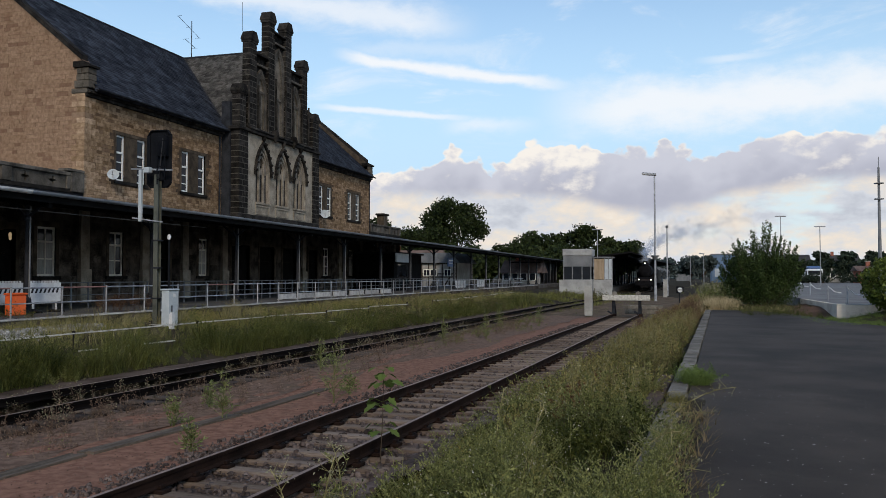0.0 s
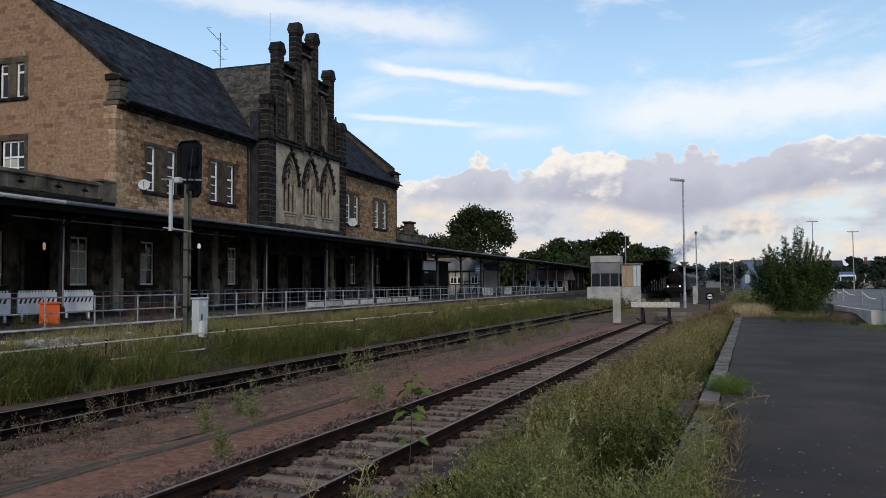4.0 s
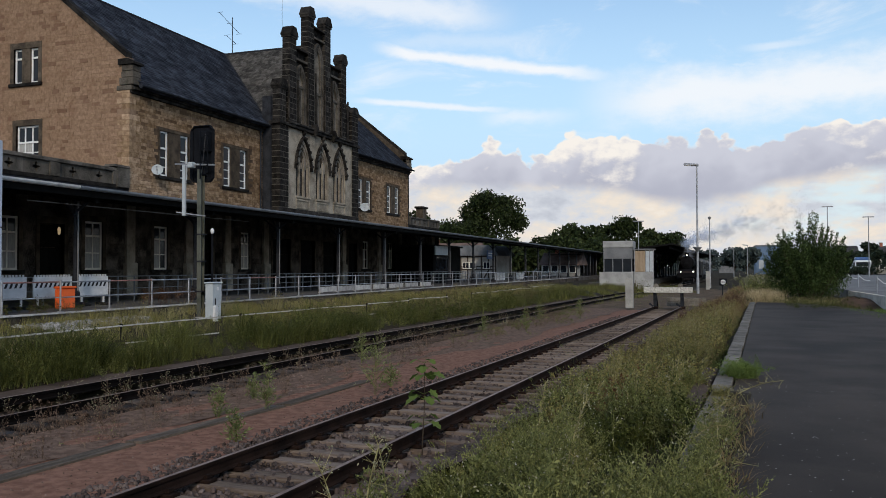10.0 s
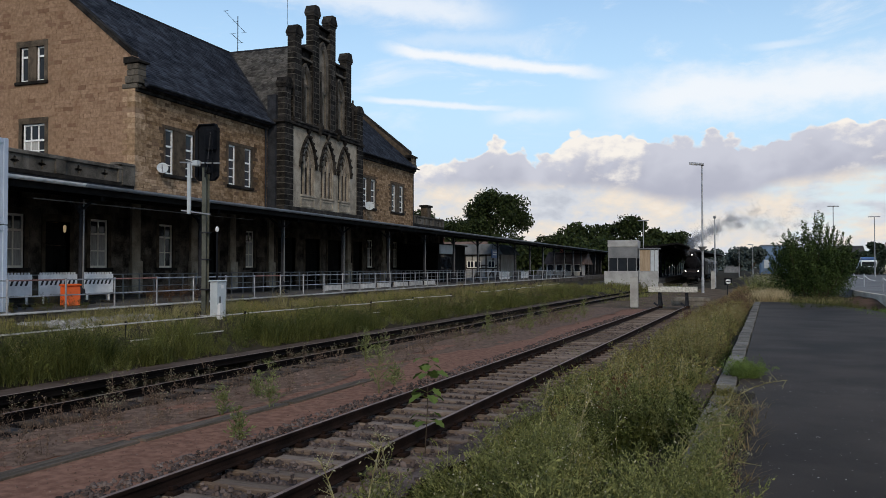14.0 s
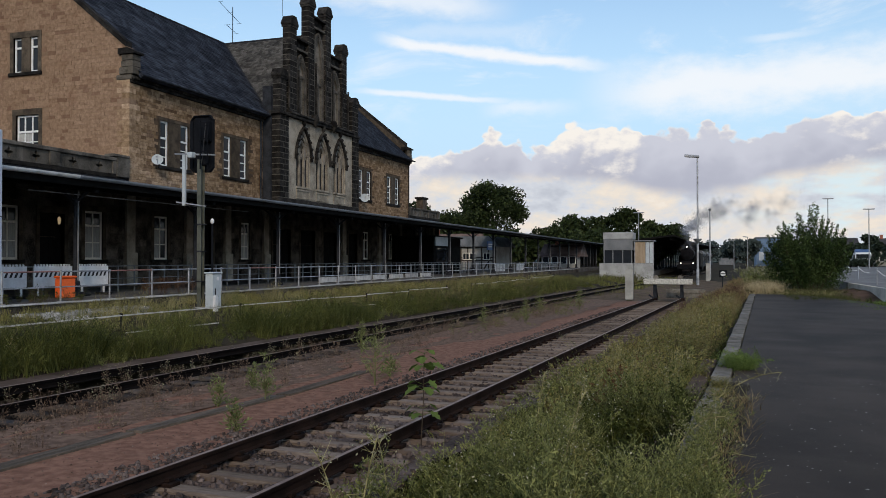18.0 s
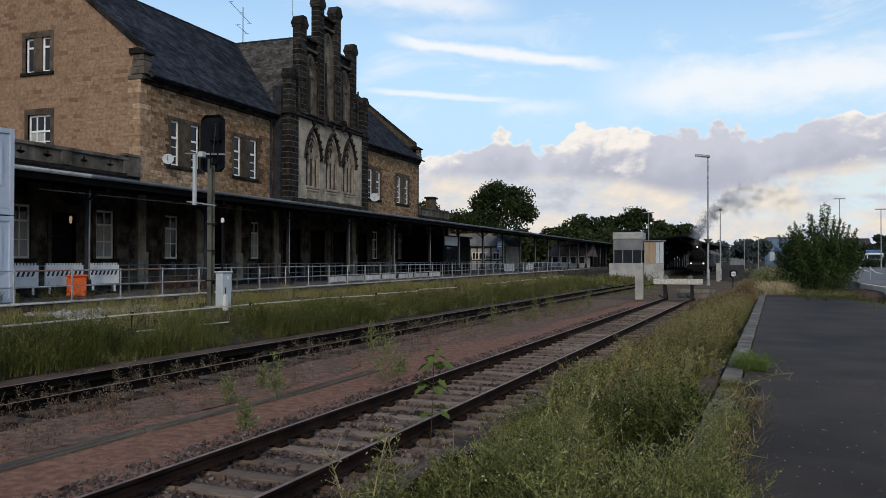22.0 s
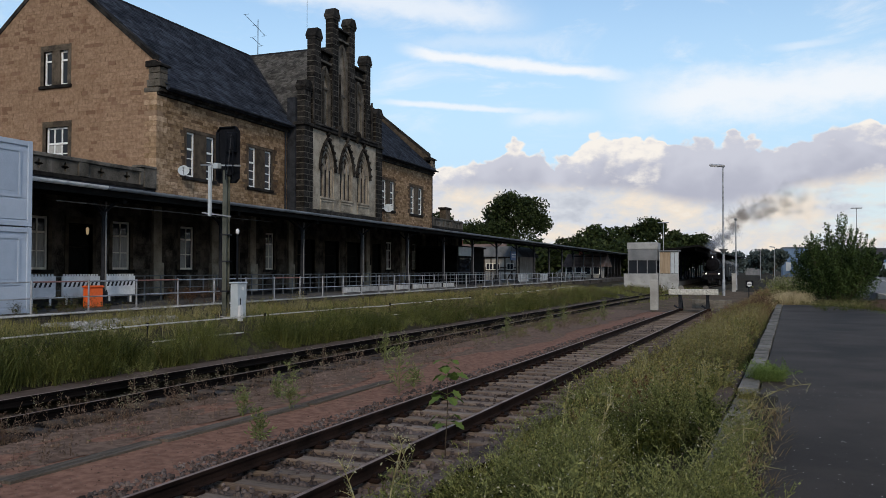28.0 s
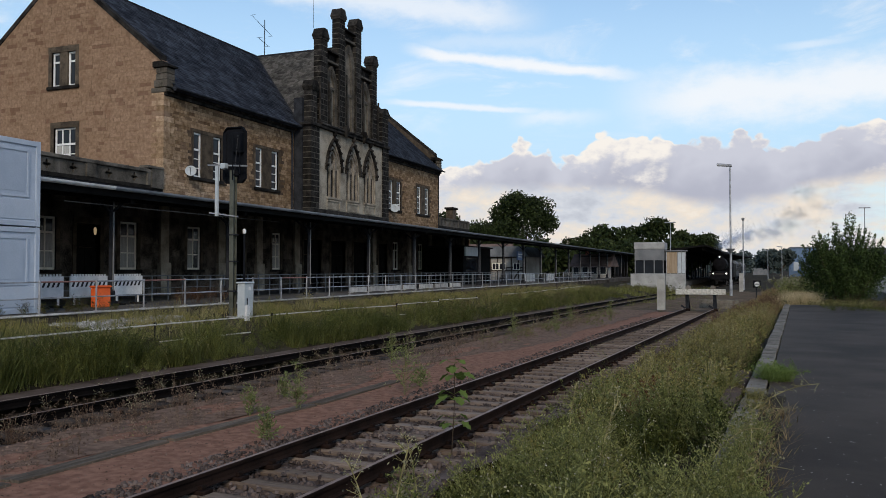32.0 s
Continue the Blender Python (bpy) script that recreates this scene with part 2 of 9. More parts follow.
def pane_glass(name, tint, rough=0.05):
    m = bpy.data.materials.new(name)
    m.use_nodes = True
    n = Nodes(m.node_tree)
    pos = n.add("ShaderNodeTexCoord").outputs["Object"]
    col = n.mix(n.noise(pos, 1.2), tint, tuple(c * 2.2 for c in tint))
    b = n.add("ShaderNodeBsdfPrincipled", Base_Color=col, Roughness=rough)
    b.inputs["Specular IOR Level"].default_value = 0.16
    bump = n.add("ShaderNodeBump", Strength=0.08, Distance=0.01, Height=n.noise(pos, 2.5))
    n.set(b, "Normal", bump.outputs[0])
    n.add("ShaderNodeOutputMaterial", Surface=b.outputs[0])
    return m


M = {}
M["soil"] = surface("soil", (0.020, 0.016, 0.010), (0.055, 0.045, 0.030), 0.5, 0.95, 0.6, 14, stains=(0.03, 0.035, 0.012), stain_scale=0.25, depth=0.03)
M["sand"] = surface("sand", (0.150, 0.076, 0.052), (0.275, 0.148, 0.101), 7.0, 0.95, 0.6, 170, stains=(0.135, 0.092, 0.066), stain_scale=1.3, stain_amount=0.45, depth=0.004)
M["ballast"] = surface("ballast", (0.035, 0.027, 0.024), (0.135, 0.102, 0.088), 2.0, 0.9, 0.4, 30, islands=0.5)
M["pebble"] = surface("pebble", (0.085, 0.056, 0.042), (0.22, 0.145, 0.108), 2.0, 0.9, 0.4, 30, islands=0.4)
M["gravel_white"] = surface("gravel_white", (0.13, 0.125, 0.115), (0.36, 0.35, 0.33), 2.0, 0.9, 0.4, 30, islands=0.4)
M["rail_rust"] = surface("rail_rust", (0.0085, 0.0055, 0.0045), (0.026, 0.0150, 0.0115), 2.0, 0.92, 0.4, 60, depth=0.003)
M["rail_top"] = surface("rail_top", (0.155, 0.105, 0.082), (0.265, 0.195, 0.16), 3.0, 0.6, 0.2, 40, depth=0.002)
M["sleeper"] = surface("sleeper", (0.105, 0.076, 0.058), (0.25, 0.197, 0.156), 2.5, 0.9, 0.9, 30, vary=0.28, stretch=(0.3, 3, 3), stains=(0.06, 0.043, 0.033), stain_scale=2.5, stain_amount=0.7, depth=0.016)
M["asphalt"] = surface("asphalt", (0.028, 0.0215, 0.0165), (0.068, 0.0535, 0.0420), 0.5, 0.74, 0.7, 130, stains=(0.092, 0.074, 0.060), stain_scale=0.45, stain_amount=0.55, depth=0.005, gloss=0.11)
M["kerb"] = surface("kerb", (0.10, 0.089, 0.074), (0.215, 0.197, 0.168), 2.6, 0.9, 0.9, 34, vary=0.12, stains=(0.065, 0.06, 0.045), stain_scale=3.0, stain_amount=0.65, depth=0.014)
M["paving"] = surface("paving", (0.065, 0.062, 0.06), (0.13, 0.125, 0.12), 0.8, 0.9, 0.3, 25, depth=0.006)
M["stone_warm"] = surface("stone_warm", (0.222, 0.141, 0.090), (0.332, 0.221, 0.145), 6.0, 0.92, 1.0, 34, vary=0.09, islands=0.09, stains=(0.195, 0.108, 0.066), stain_scale=0.9, stain_amount=0.5, depth=0.025, odd=((0.155, 0.086, 0.056), 0.07, 0.6))
M["stone_face"] = surface("stone_face", (0.215, 0.140, 0.083), (0.43, 0.300, 0.190), 4.0, 0.92, 1.0, 28, vary=0.3, islands=0.3, stains=(0.15, 0.095, 0.058), stain_scale=0.9, stain_amount=0.5, depth=0.025, odd=((0.12, 0.072, 0.045), 0.16, 0.65))
M["mortar"] = surface("mortar", (0.175, 0.113, 0.072), (0.265, 0.175, 0.113), 3.0, 0.95, 0.4, 50)
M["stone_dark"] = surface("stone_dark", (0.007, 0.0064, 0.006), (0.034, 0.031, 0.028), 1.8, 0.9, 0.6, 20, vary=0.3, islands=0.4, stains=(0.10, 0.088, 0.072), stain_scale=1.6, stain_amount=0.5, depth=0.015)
M["panel_wood"] = surface("panel_wood", (0.27, 0.20, 0.13), (0.38, 0.29, 0.20), 2.0, 0.8, 0.2, 30, stretch=(3, 3, 0.4))
M["stone_joint"] = surface("stone_joint", (0.058, 0.053, 0.046), (0.115, 0.105, 0.09), 3.0, 0.95, 0.4, 50)
M["stone_pale"] = surface("stone_pale", (0.20, 0.172, 0.132), (0.39, 0.345, 0.275), 1.3, 0.9, 0.6, 18, islands=0.15, stains=(0.085, 0.072, 0.056), stain_scale=1.1, stain_amount=0.75, depth=0.015)
M["stone_frame"] = surface("stone_frame", (0.042, 0.034, 0.026), (0.118, 0.093, 0.068), 2.0, 0.9, 0.4, 30, vary=0.2, stains=(0.035, 0.03, 0.025), stain_scale=1.5, depth=0.008)
# Ground-floor stone; the shade under the canopy is put into this dark tone.
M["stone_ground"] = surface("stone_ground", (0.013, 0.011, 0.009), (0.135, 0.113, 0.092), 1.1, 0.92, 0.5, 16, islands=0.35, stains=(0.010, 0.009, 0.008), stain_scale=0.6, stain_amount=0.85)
M["stone_pier"] = surface("stone_pier", (0.12, 0.104, 0.084), (0.285, 0.25, 0.205), 1.5, 0.9, 0.5, 24, vary=0.2, stains=(0.06, 0.052, 0.043), stain_scale=1.0, stain_amount=0.6)
M["slate"] = surface("slate", (0.013, 0.0155, 0.022), (0.046, 0.053, 0.070), 1.0, 0.75, 0.4, 18, vary=0.3, islands=0.4, depth=0.01)
M["slate_grey"] = surface("slate_grey", (0.038, 0.037, 0.036), (0.105, 0.100, 0.092), 1.0, 0.85, 0.4, 18, vary=0.3, islands=0.4, depth=0.01)
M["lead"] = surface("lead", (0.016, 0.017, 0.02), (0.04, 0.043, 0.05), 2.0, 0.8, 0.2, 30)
M["zinc"] = surface("zinc", (0.17, 0.19, 0.215), (0.29, 0.31, 0.345), 1.0, 0.55, 0.15, 20)
# Near-black wood: the shade under the canopies is put into the colour.
M["canopy_shade_wood"] = surface("canopy_shade_wood", (0.004, 0.004, 0.004), (0.011, 0.0105, 0.010), 2.0, 0.8, 0.3, 30, vary=0.2)
M["iron_dark"] = surface("iron_dark", (0.012, 0.013, 0.016), (0.032, 0.034, 0.040), 3.0, 0.75, 0.2, 40)
# Dark ballast of the second track, with the shade between its rails put in.
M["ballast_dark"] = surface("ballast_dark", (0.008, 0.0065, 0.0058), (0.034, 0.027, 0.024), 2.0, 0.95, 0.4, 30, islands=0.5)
M["roof_dark"] = surface("roof_dark", (0.035, 0.033, 0.035), (0.07, 0.066, 0.066), 1.0, 0.85, 0.3, 12)
M["wall_pale"] = surface("wall_pale", (0.62, 0.53, 0.43), (0.78, 0.69, 0.58), 1.5, 0.9, 0.3, 30, stains=(0.36, 0.30, 0.23), stain_scale=1.2, stain_amount=0.5)
M["window_white"] = surface("window_white", (0.70, 0.70, 0.68), (0.86, 0.86, 0.84), 4.0, 0.6, 0.15, 50)
M["window_cream"] = surface("window_cream", (0.76, 0.72, 0.62), (0.88, 0.85, 0.76), 4.0, 0.65, 0.15, 50)
M["glass_dark"] = pane_glass("glass_dark", (0.012, 0.014, 0.017))
M["curtain"] = surface("curtain", (0.30, 0.30, 0.28), (0.48, 0.47, 0.44), 6.0, 0.9, 0.3, 60, stretch=(6, 6, 0.3))
M["door_wood"] = surface("door_wood", (0.03, 0.022, 0.016), (0.07, 0.05, 0.036), 4.0, 0.7, 0.3, 40, stretch=(4, 4, 0.5))
M["galvanised"] = surface("galvanised", (0.22, 0.225, 0.235), (0.42, 0.43, 0.45), 3.0, 0.55, 0.15, 50, metal=0.4, vary=0.2)
M["rail_red"] = surface("rail_red", (0.20, 0.095, 0.08), (0.32, 0.17, 0.14), 3.0, 0.7, 0.15, 50)
M["white_paint"] = surface("white_paint", (0.55, 0.55, 0.55), (0.78, 0.78, 0.77), 2.0, 0.5, 0.15, 40, stains=(0.4, 0.38, 0.33), stain_scale=1.5, stain_amount=0.5)
M["container_white"] = surface("container_white", (0.36, 0.42, 0.51), (0.47, 0.53, 0.62), 0.8, 0.5, 0.1, 30, stains=(0.33, 0.36, 0.41), stain_scale=0.8, stain_amount=0.5)
M["shutter"] = surface("shutter", (0.34, 0.40, 0.49), (0.43, 0.49, 0.58), 1.0, 0.5, 0.1, 30)
M["grey_panel"] = surface("grey_panel", (0.12, 0.125, 0.13), (0.19, 0.195, 0.20), 1.0, 0.6, 0.1, 20)
M["concrete"] = surface("concrete", (0.26, 0.25, 0.23), (0.40, 0.39, 0.36), 1.5, 0.9, 0.3, 30, stains=(0.24, 0.225, 0.19), stain_scale=0.9, stain_amount=0.5)
M["white_wood"] = surface("white_wood", (0.34, 0.325, 0.285), (0.62, 0.60, 0.54), 3.0, 0.8, 0.4, 30, stretch=(3, 1.2, 3), stains=(0.14, 0.12, 0.095), stain_scale=2.6, stain_amount=0.8)
M["orange"] = surface("orange", (0.75, 0.11, 0.02), (0.90, 0.17, 0.035), 2.0, 0.5, 0.1, 30, stains=(0.55, 0.1, 0.03), stain_scale=2.0)
M["black_paint"] = surface("black_paint", (0.010, 0.010, 0.012), (0.026, 0.026, 0.030), 2.0, 0.7, 0.15, 40)
M["signal_back"] = surface("signal_back", (0.005, 0.006, 0.008), (0.011, 0.012, 0.015), 2.0, 0.85, 0.1, 30)
M["post_green"] = surface("post_green", (0.060, 0.064, 0.050), (0.135, 0.138, 0.112), 2.0, 0.65, 0.2, 40, metal=0.2, stains=(0.04, 0.038, 0.028), stain_scale=2.0)
M["cabinet_grey"] = surface("cabinet_grey", (0.38, 0.42, 0.44), (0.50, 0.54, 0.56), 2.0, 0.5, 0.1, 30, stains=(0.3, 0.31, 0.3), stain_scale=2.0)
M["bark"] = surface("bark", (0.035, 0.026, 0.018), (0.085, 0.065, 0.045), 3.0, 0.95, 0.8, 25, stretch=(3, 3, 0.6), depth=0.03)
M["loco_black"] = surface("loco_black", (0.004, 0.004, 0.005), (0.011, 0.011, 0.013), 2.0, 0.8, 0.15, 30)
M["loco_red"] = surface("loco_red", (0.008, 0.005, 0.005), (0.018, 0.009, 0.008), 2.0, 0.5, 0.15, 30)
M["coach_green"] = surface("coach_green", (0.012, 0.017, 0.022), (0.03, 0.038, 0.046), 1.0, 0.6, 0.1, 30)
M["plaster_white"] = surface("plaster_white", (0.30, 0.285, 0.255), (0.45, 0.43, 0.39), 1.0, 0.9, 0.3, 20, stains=(0.3, 0.29, 0.26), stain_scale=0.7)
M["roof_tile"] = surface("roof_tile", (0.09, 0.06, 0.05), (0.17, 0.12, 0.10), 1.0, 0.85, 0.3, 12, islands=0.3)
M["roof_grey"] = surface("roof_grey", (0.10, 0.11, 0.12), (0.19, 0.20, 0.21), 0.8, 0.8, 0.3, 12)
M["brick_red"] = surface("brick_red", (0.22, 0.075, 0.05), (0.36, 0.14, 0.095), 1.0, 0.9, 0.3, 20)
M["earth_red"] = surface("earth_red", (0.075, 0.042, 0.028), (0.14, 0.085, 0.056), 1.0, 0.95, 0.6, 20, depth=0.03)
M["hall_blue"] = surface("hall_blue", (0.10, 0.16, 0.25), (0.14, 0.21, 0.31), 1.0, 0.7, 0.05, 20)
M["truck_white"] = surface("truck_white", (0.6, 0.62, 0.64), (0.75, 0.77, 0.79), 1.0, 0.4, 0.05, 20)
M["truck_blue"] = surface("truck_blue", (0.05, 0.105, 0.24), (0.08, 0.15, 0.31), 1.0, 0.4, 0.05, 20)
M["tyre"] = surface("tyre", (0.010, 0.010, 0.010), (0.03, 0.03, 0.03), 2.0, 0.9, 0.3, 30)
M["lamp_light"] = glow("lamp_light", (1.0, 0.95, 0.82), 3.0)
M["bush_light"] = leaf("bush_light", (0.05, 0.075, 0.012), (0.15, 0.185, 0.04), 0.4, 0.25)
# Warm glow that stands for the reflections in the doorway glass.
M["glimmer_glow"] = glow("glimmer_glow", (1.0, 0.74, 0.42), 0.28)
# Second track's rails: the shade on their faces is put into this near-black.
M["rail_shaded"] = surface("rail_shaded", (0.0022, 0.0018, 0.0017), (0.0075, 0.0055, 0.005), 2.0, 0.92, 0.4, 60, depth=0.003)
M["trodden"] = surface("trodden", (0.060, 0.043, 0.034), (0.125, 0.094, 0.077), 1.4, 0.95, 0.8, 40, stains=(0.045, 0.038, 0.024), stain_scale=1.2, depth=0.01)
M["edge_pale"] = surface("edge_pale", (0.30, 0.295, 0.285), (0.52, 0.51, 0.49), 2.0, 0.85, 0.3, 30, vary=0.2, stains=(0.16, 0.15, 0.13), stain_scale=1.2, stain_amount=0.7)
M["stone_parapet"] = surface("stone_parapet", (0.052, 0.047, 0.040), (0.145, 0.13, 0.11), 1.5, 0.9, 0.5, 24, vary=0.2, stains=(0.026, 0.024, 0.020), stain_scale=0.9, stain_amount=0.8)
M["rust_leaf"] = leaf("rust_leaf", (0.085, 0.042, 0.020), (0.18, 0.090, 0.042), 0.4, 0.2)
M["plume"] = leaf("plume", (0.030, 0.042, 0.009), (0.130, 0.136, 0.038), 0.4, 0.14)
M["plume_dry"] = leaf("plume_dry", (0.15, 0.132, 0.055), (0.34, 0.30, 0.145), 0.35, 0.2)
M["lot_grey"] = surface("lot_grey", (0.13, 0.128, 0.125), (0.22, 0.216, 0.21), 0.6, 0.85, 0.3, 40)
M["mortar_dark"] = surface("mortar_dark", (0.055, 0.038, 0.026), (0.115, 0.080, 0.053), 3.0, 0.95, 0.4, 50)
M["kneeler_stone"] = surface("kneeler_stone", (0.05, 0.044, 0.036), (0.15, 0.132, 0.108), 1.6, 0.9, 0.6, 24, vary=0.3, islands=0.35, stains=(0.025, 0.023, 0.02), stain_scale=1.6, stain_amount=0.7)
M["dust"] = surface("dust", (0.105, 0.067, 0.049), (0.205, 0.138, 0.100), 7.0, 0.95, 0.6, 150, stains=(0.085, 0.074, 0.050), stain_scale=1.1, stain_amount=0.6, depth=0.005)
M["weed"] = leaf("weed", (0.074, 0.088, 0.025), (0.220, 0.222, 0.080), 0.42, 0.18)
M["weed_yellow"] = leaf("weed_yellow", (0.115, 0.106, 0.030), (0.295, 0.256, 0.092), 0.4, 0.22)
M["twig"] = leaf("twig", (0.085, 0.056, 0.040), (0.215, 0.152, 0.108), 0.4, 0.2)
M["timber_old"] = surface("timber_old", (0.062, 0.050, 0.038), (0.150, 0.124, 0.098), 2.5, 0.9, 0.8, 30, stretch=(3, 0.4, 3), vary=0.2, stains=(0.13, 0.080, 0.055), stain_scale=2.5, stain_amount=0.7, depth=0.012)
M["yard_earth"] = surface("yard_earth", (0.07, 0.05, 0.033), (0.165, 0.115, 0.076), 1.2, 0.95, 1.0, 30, stains=(0.05, 0.055, 0.022), stain_scale=0.6, stain_amount=0.8, depth=0.02)
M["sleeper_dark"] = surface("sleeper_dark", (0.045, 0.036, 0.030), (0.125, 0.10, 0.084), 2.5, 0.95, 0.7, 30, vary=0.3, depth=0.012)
M["weed_dark"] = leaf("weed_dark", (0.026, 0.036, 0.007), (0.095, 0.105, 0.026), 0.4, 0.15)
M["straw"] = leaf("straw", (0.15, 0.10, 0.045), (0.32, 0.24, 0.12), 0.35, 0.3)
M["dry_stem"] = leaf("dry_stem", (0.07, 0.042, 0.027), (0.17, 0.11, 0.072), 0.35, 0.2)
M["seed"] = leaf("seed", (0.16, 0.15, 0.085), (0.34, 0.32, 0.21), 0.35, 0.2)
M["straw_pale"] = leaf("straw_pale", (0.36, 0.28, 0.15), (0.60, 0.49, 0.29), 0.25, 0.3)
M["petal"] = leaf("petal", (0.35, 0.33, 0.27), (0.55, 0.53, 0.45), 0.2, 0.3)
M["grass"] = leaf("grass", (0.062, 0.076, 0.017), (0.225, 0.215, 0.070), 0.4, 0.2)
M["grass_light"] = leaf("grass_light", (0.10, 0.15, 0.035), (0.20, 0.26, 0.07), 0.3, 0.3)
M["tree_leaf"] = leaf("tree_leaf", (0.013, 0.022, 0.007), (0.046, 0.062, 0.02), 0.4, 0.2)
M["bush_leaf"] = leaf("bush_leaf", (0.010, 0.023, 0.006), (0.072, 0.105, 0.030), 0.45, 0.18)
M["sapling_leaf"] = leaf("sapling_leaf", (0.055, 0.092, 0.018), (0.15, 0.20, 0.05), 0.3, 0.25)
M["tall_leaf"] = leaf("tall_leaf", (0.10, 0.125, 0.04), (0.24, 0.26, 0.105), 0.35, 0.3)
M["rust_weed"] = leaf("rust_weed", (0.055, 0.028, 0.016), (0.15, 0.085, 0.05), 0.4, 0.25)
M["plaster_grey"] = surface("plaster_grey", (0.27, 0.27, 0.265), (0.40, 0.40, 0.385), 1.0, 0.9, 0.3, 20, stains=(0.19, 0.185, 0.17), stain_scale=0.9)
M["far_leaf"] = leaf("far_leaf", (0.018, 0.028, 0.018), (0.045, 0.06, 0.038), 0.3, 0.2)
# Far leaves: the blue-grey haze of distance is put into their colour.
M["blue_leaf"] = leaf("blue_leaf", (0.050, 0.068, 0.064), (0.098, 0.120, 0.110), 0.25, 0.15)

# ---------------------------------------------------------------- mesh helpers


class Shape:
    """Vertices and faces, in world metres or in a thing's own space."""

    def __init__(self):
        self.v, self.f = [], []

    def add(self, verts, faces):
        k = len(self.v)
        self.v += [tuple(p) for p in verts]
        self.f += [tuple(i + k for i in face) for face in faces]
        return self

    def box(self, x0, x1, y0, y1, z0, z1, c=0.0):
        """A block with its upright and level edges cut by c."""
        x0, x1, y0, y1, z0, z1 = min(x0, x1), max(x0, x1), min(y0, y1), max(y0, y1), min(z0, z1), max(z0, z1)
        if c <= 0:
            p = [(x, y, z) for z in (z0, z1) for x, y in ((x0, y0), (x1, y0), (x1, y1), (x0, y1))]
            return self.add(p, [(3, 2, 1, 0), (4, 5, 6, 7), (0, 1, 5, 4), (1, 2, 6, 5), (2, 3, 7, 6), (3, 0, 4, 7)])
        c = min(c, (x1 - x0) * 0.45, (y1 - y0) * 0.45, (z1 - z0) * 0.45)
        ring = lambda e, z: [(x0 + e, y0 + e, z), (x1 - e, y0 + e, z), (x1 - e, y1 - e, z), (x0 + e, y1 - e, z)]
        p = ring(c, z0) + ring(0, z0 + c) + ring(0, z1 - c) + ring(c, z1)
        f = [(3, 2, 1, 0), (12, 13, 14, 15)]
        for a in (0, 4, 8):
            f += [(a + i, a + (i + 1) % 4, a + 4 + (i + 1) % 4, a + 4 + i) for i in range(4)]
        return self.add(p, f)

    def tube(self, a, b, r0, r1=None, n=8, caps=True):
        a, b = Vector(a), Vector(b)
        r1 = r0 if r1 is None else r1
        w = (b - a).normalized()
        u = w.cross(Vector((0, 0, 1)) if abs(w.z) < 0.9 else Vector((1, 0, 0))).normalized()
        s = w.cross(u)
        p = []
        for c, r in ((a, r0), (b, r1)):
            p += [c + (u * math.cos(2 * math.pi * i / n) + s * math.sin(2 * math.pi * i / n)) * r for i in range(n)]
        f = [(i, n + i, n + (i + 1) % n, (i + 1) % n) for i in range(n)]
        if caps:
            f += [tuple(range(n)), tuple(range(2 * n - 1, n - 1, -1))]
        return self.add(p, f)

    def prism(self, outline, axis, a, b):
        """An outline of two coordinates (the other two axes in order) drawn out along an axis from a to b."""
        def at(p, w):
            return (w, p[0], p[1]) if axis == "x" else (p[0], w, p[1]) if axis == "y" else (p[0], p[1], w)
        n = len(outline)
        p = [at(q, a) for q in outline] + [at(q, b) for q in outline]
        f = [(i, (i + 1) % n, n + (i + 1) % n, n + i) for i in range(n)]
        f += [tuple(range(n - 1, -1, -1)), tuple(range(n, 2 * n))]
        return self.add(p, f)

    def bar(self, a, b, w, h):
        """A square bar from a to b."""
        a, b = Vector(a), Vector(b)
        d = (b - a).normalized()
        u = d.cross(Vector((0, 0, 1)) if abs(d.z) < 0.95 else Vector((0, 1, 0))).normalized()
        s = u.cross(d)
        p = [c + u * i * w / 2 + s * j * h / 2 for c in (a, b) for i, j in ((-1, -1), (1, -1), (1, 1), (-1, 1))]
        return self.add(p, [(0, 1, 2, 3), (7, 6, 5, 4), (0, 4, 5, 1), (1, 5, 6, 2), (2, 6, 7, 3), (3, 7, 4, 0)])

    def lathe(self, profile, centre=(0, 0, 0), n=16, axis="z"):
        c = Vector(centre)
        p = []
        for r, h in profile:
            for i in range(n):
                a = 2 * math.pi * i / n
                q = (r * math.cos(a), r * math.sin(a), h)
                p.append(c + Vector(q if axis == "z" else (q[0], q[2], q[1]) if axis == "y" else (q[2], q[0], q[1])))
        f = []
        for k in range(len(profile) - 1):
            f += [(k * n + i, k * n + (i + 1) % n, (k + 1) * n + (i + 1) % n, (k + 1) * n + i) for i in range(n)]
        f += [tuple(range(n - 1, -1, -1)), tuple(range((len(profile) - 1) * n, len(profile) * n))]
        return self.add(p, f)


ORIGIN = {}


def thing(name, at=(0, 0, 0), label="", category="", group="", kind=""):
    ob = new(name)
    ob.empty_display_size = 0.2
    ob.location = at
    ORIGIN[ob.name] = Vector(at)
    return tagged(ob, label, category, group, kind)


def welded(shape):
    """The same shape as one skin: shared corners joined, inner faces between touching blocks dropped."""
    index, keys, seen = {}, [], defaultdict(list)
    for p in shape.v:
        k = tuple(round(c, 4) for c in p)
        keys.append(index.setdefault(k, len(index)))
    for f in shape.f:
        g = tuple(keys[i] for i in f)
        seen[tuple(sorted(g))].append(g)
    out = Shape()
    out.v = list(index)
    out.f = [g[0] for g in seen.values() if len(g) == 1]
    return out


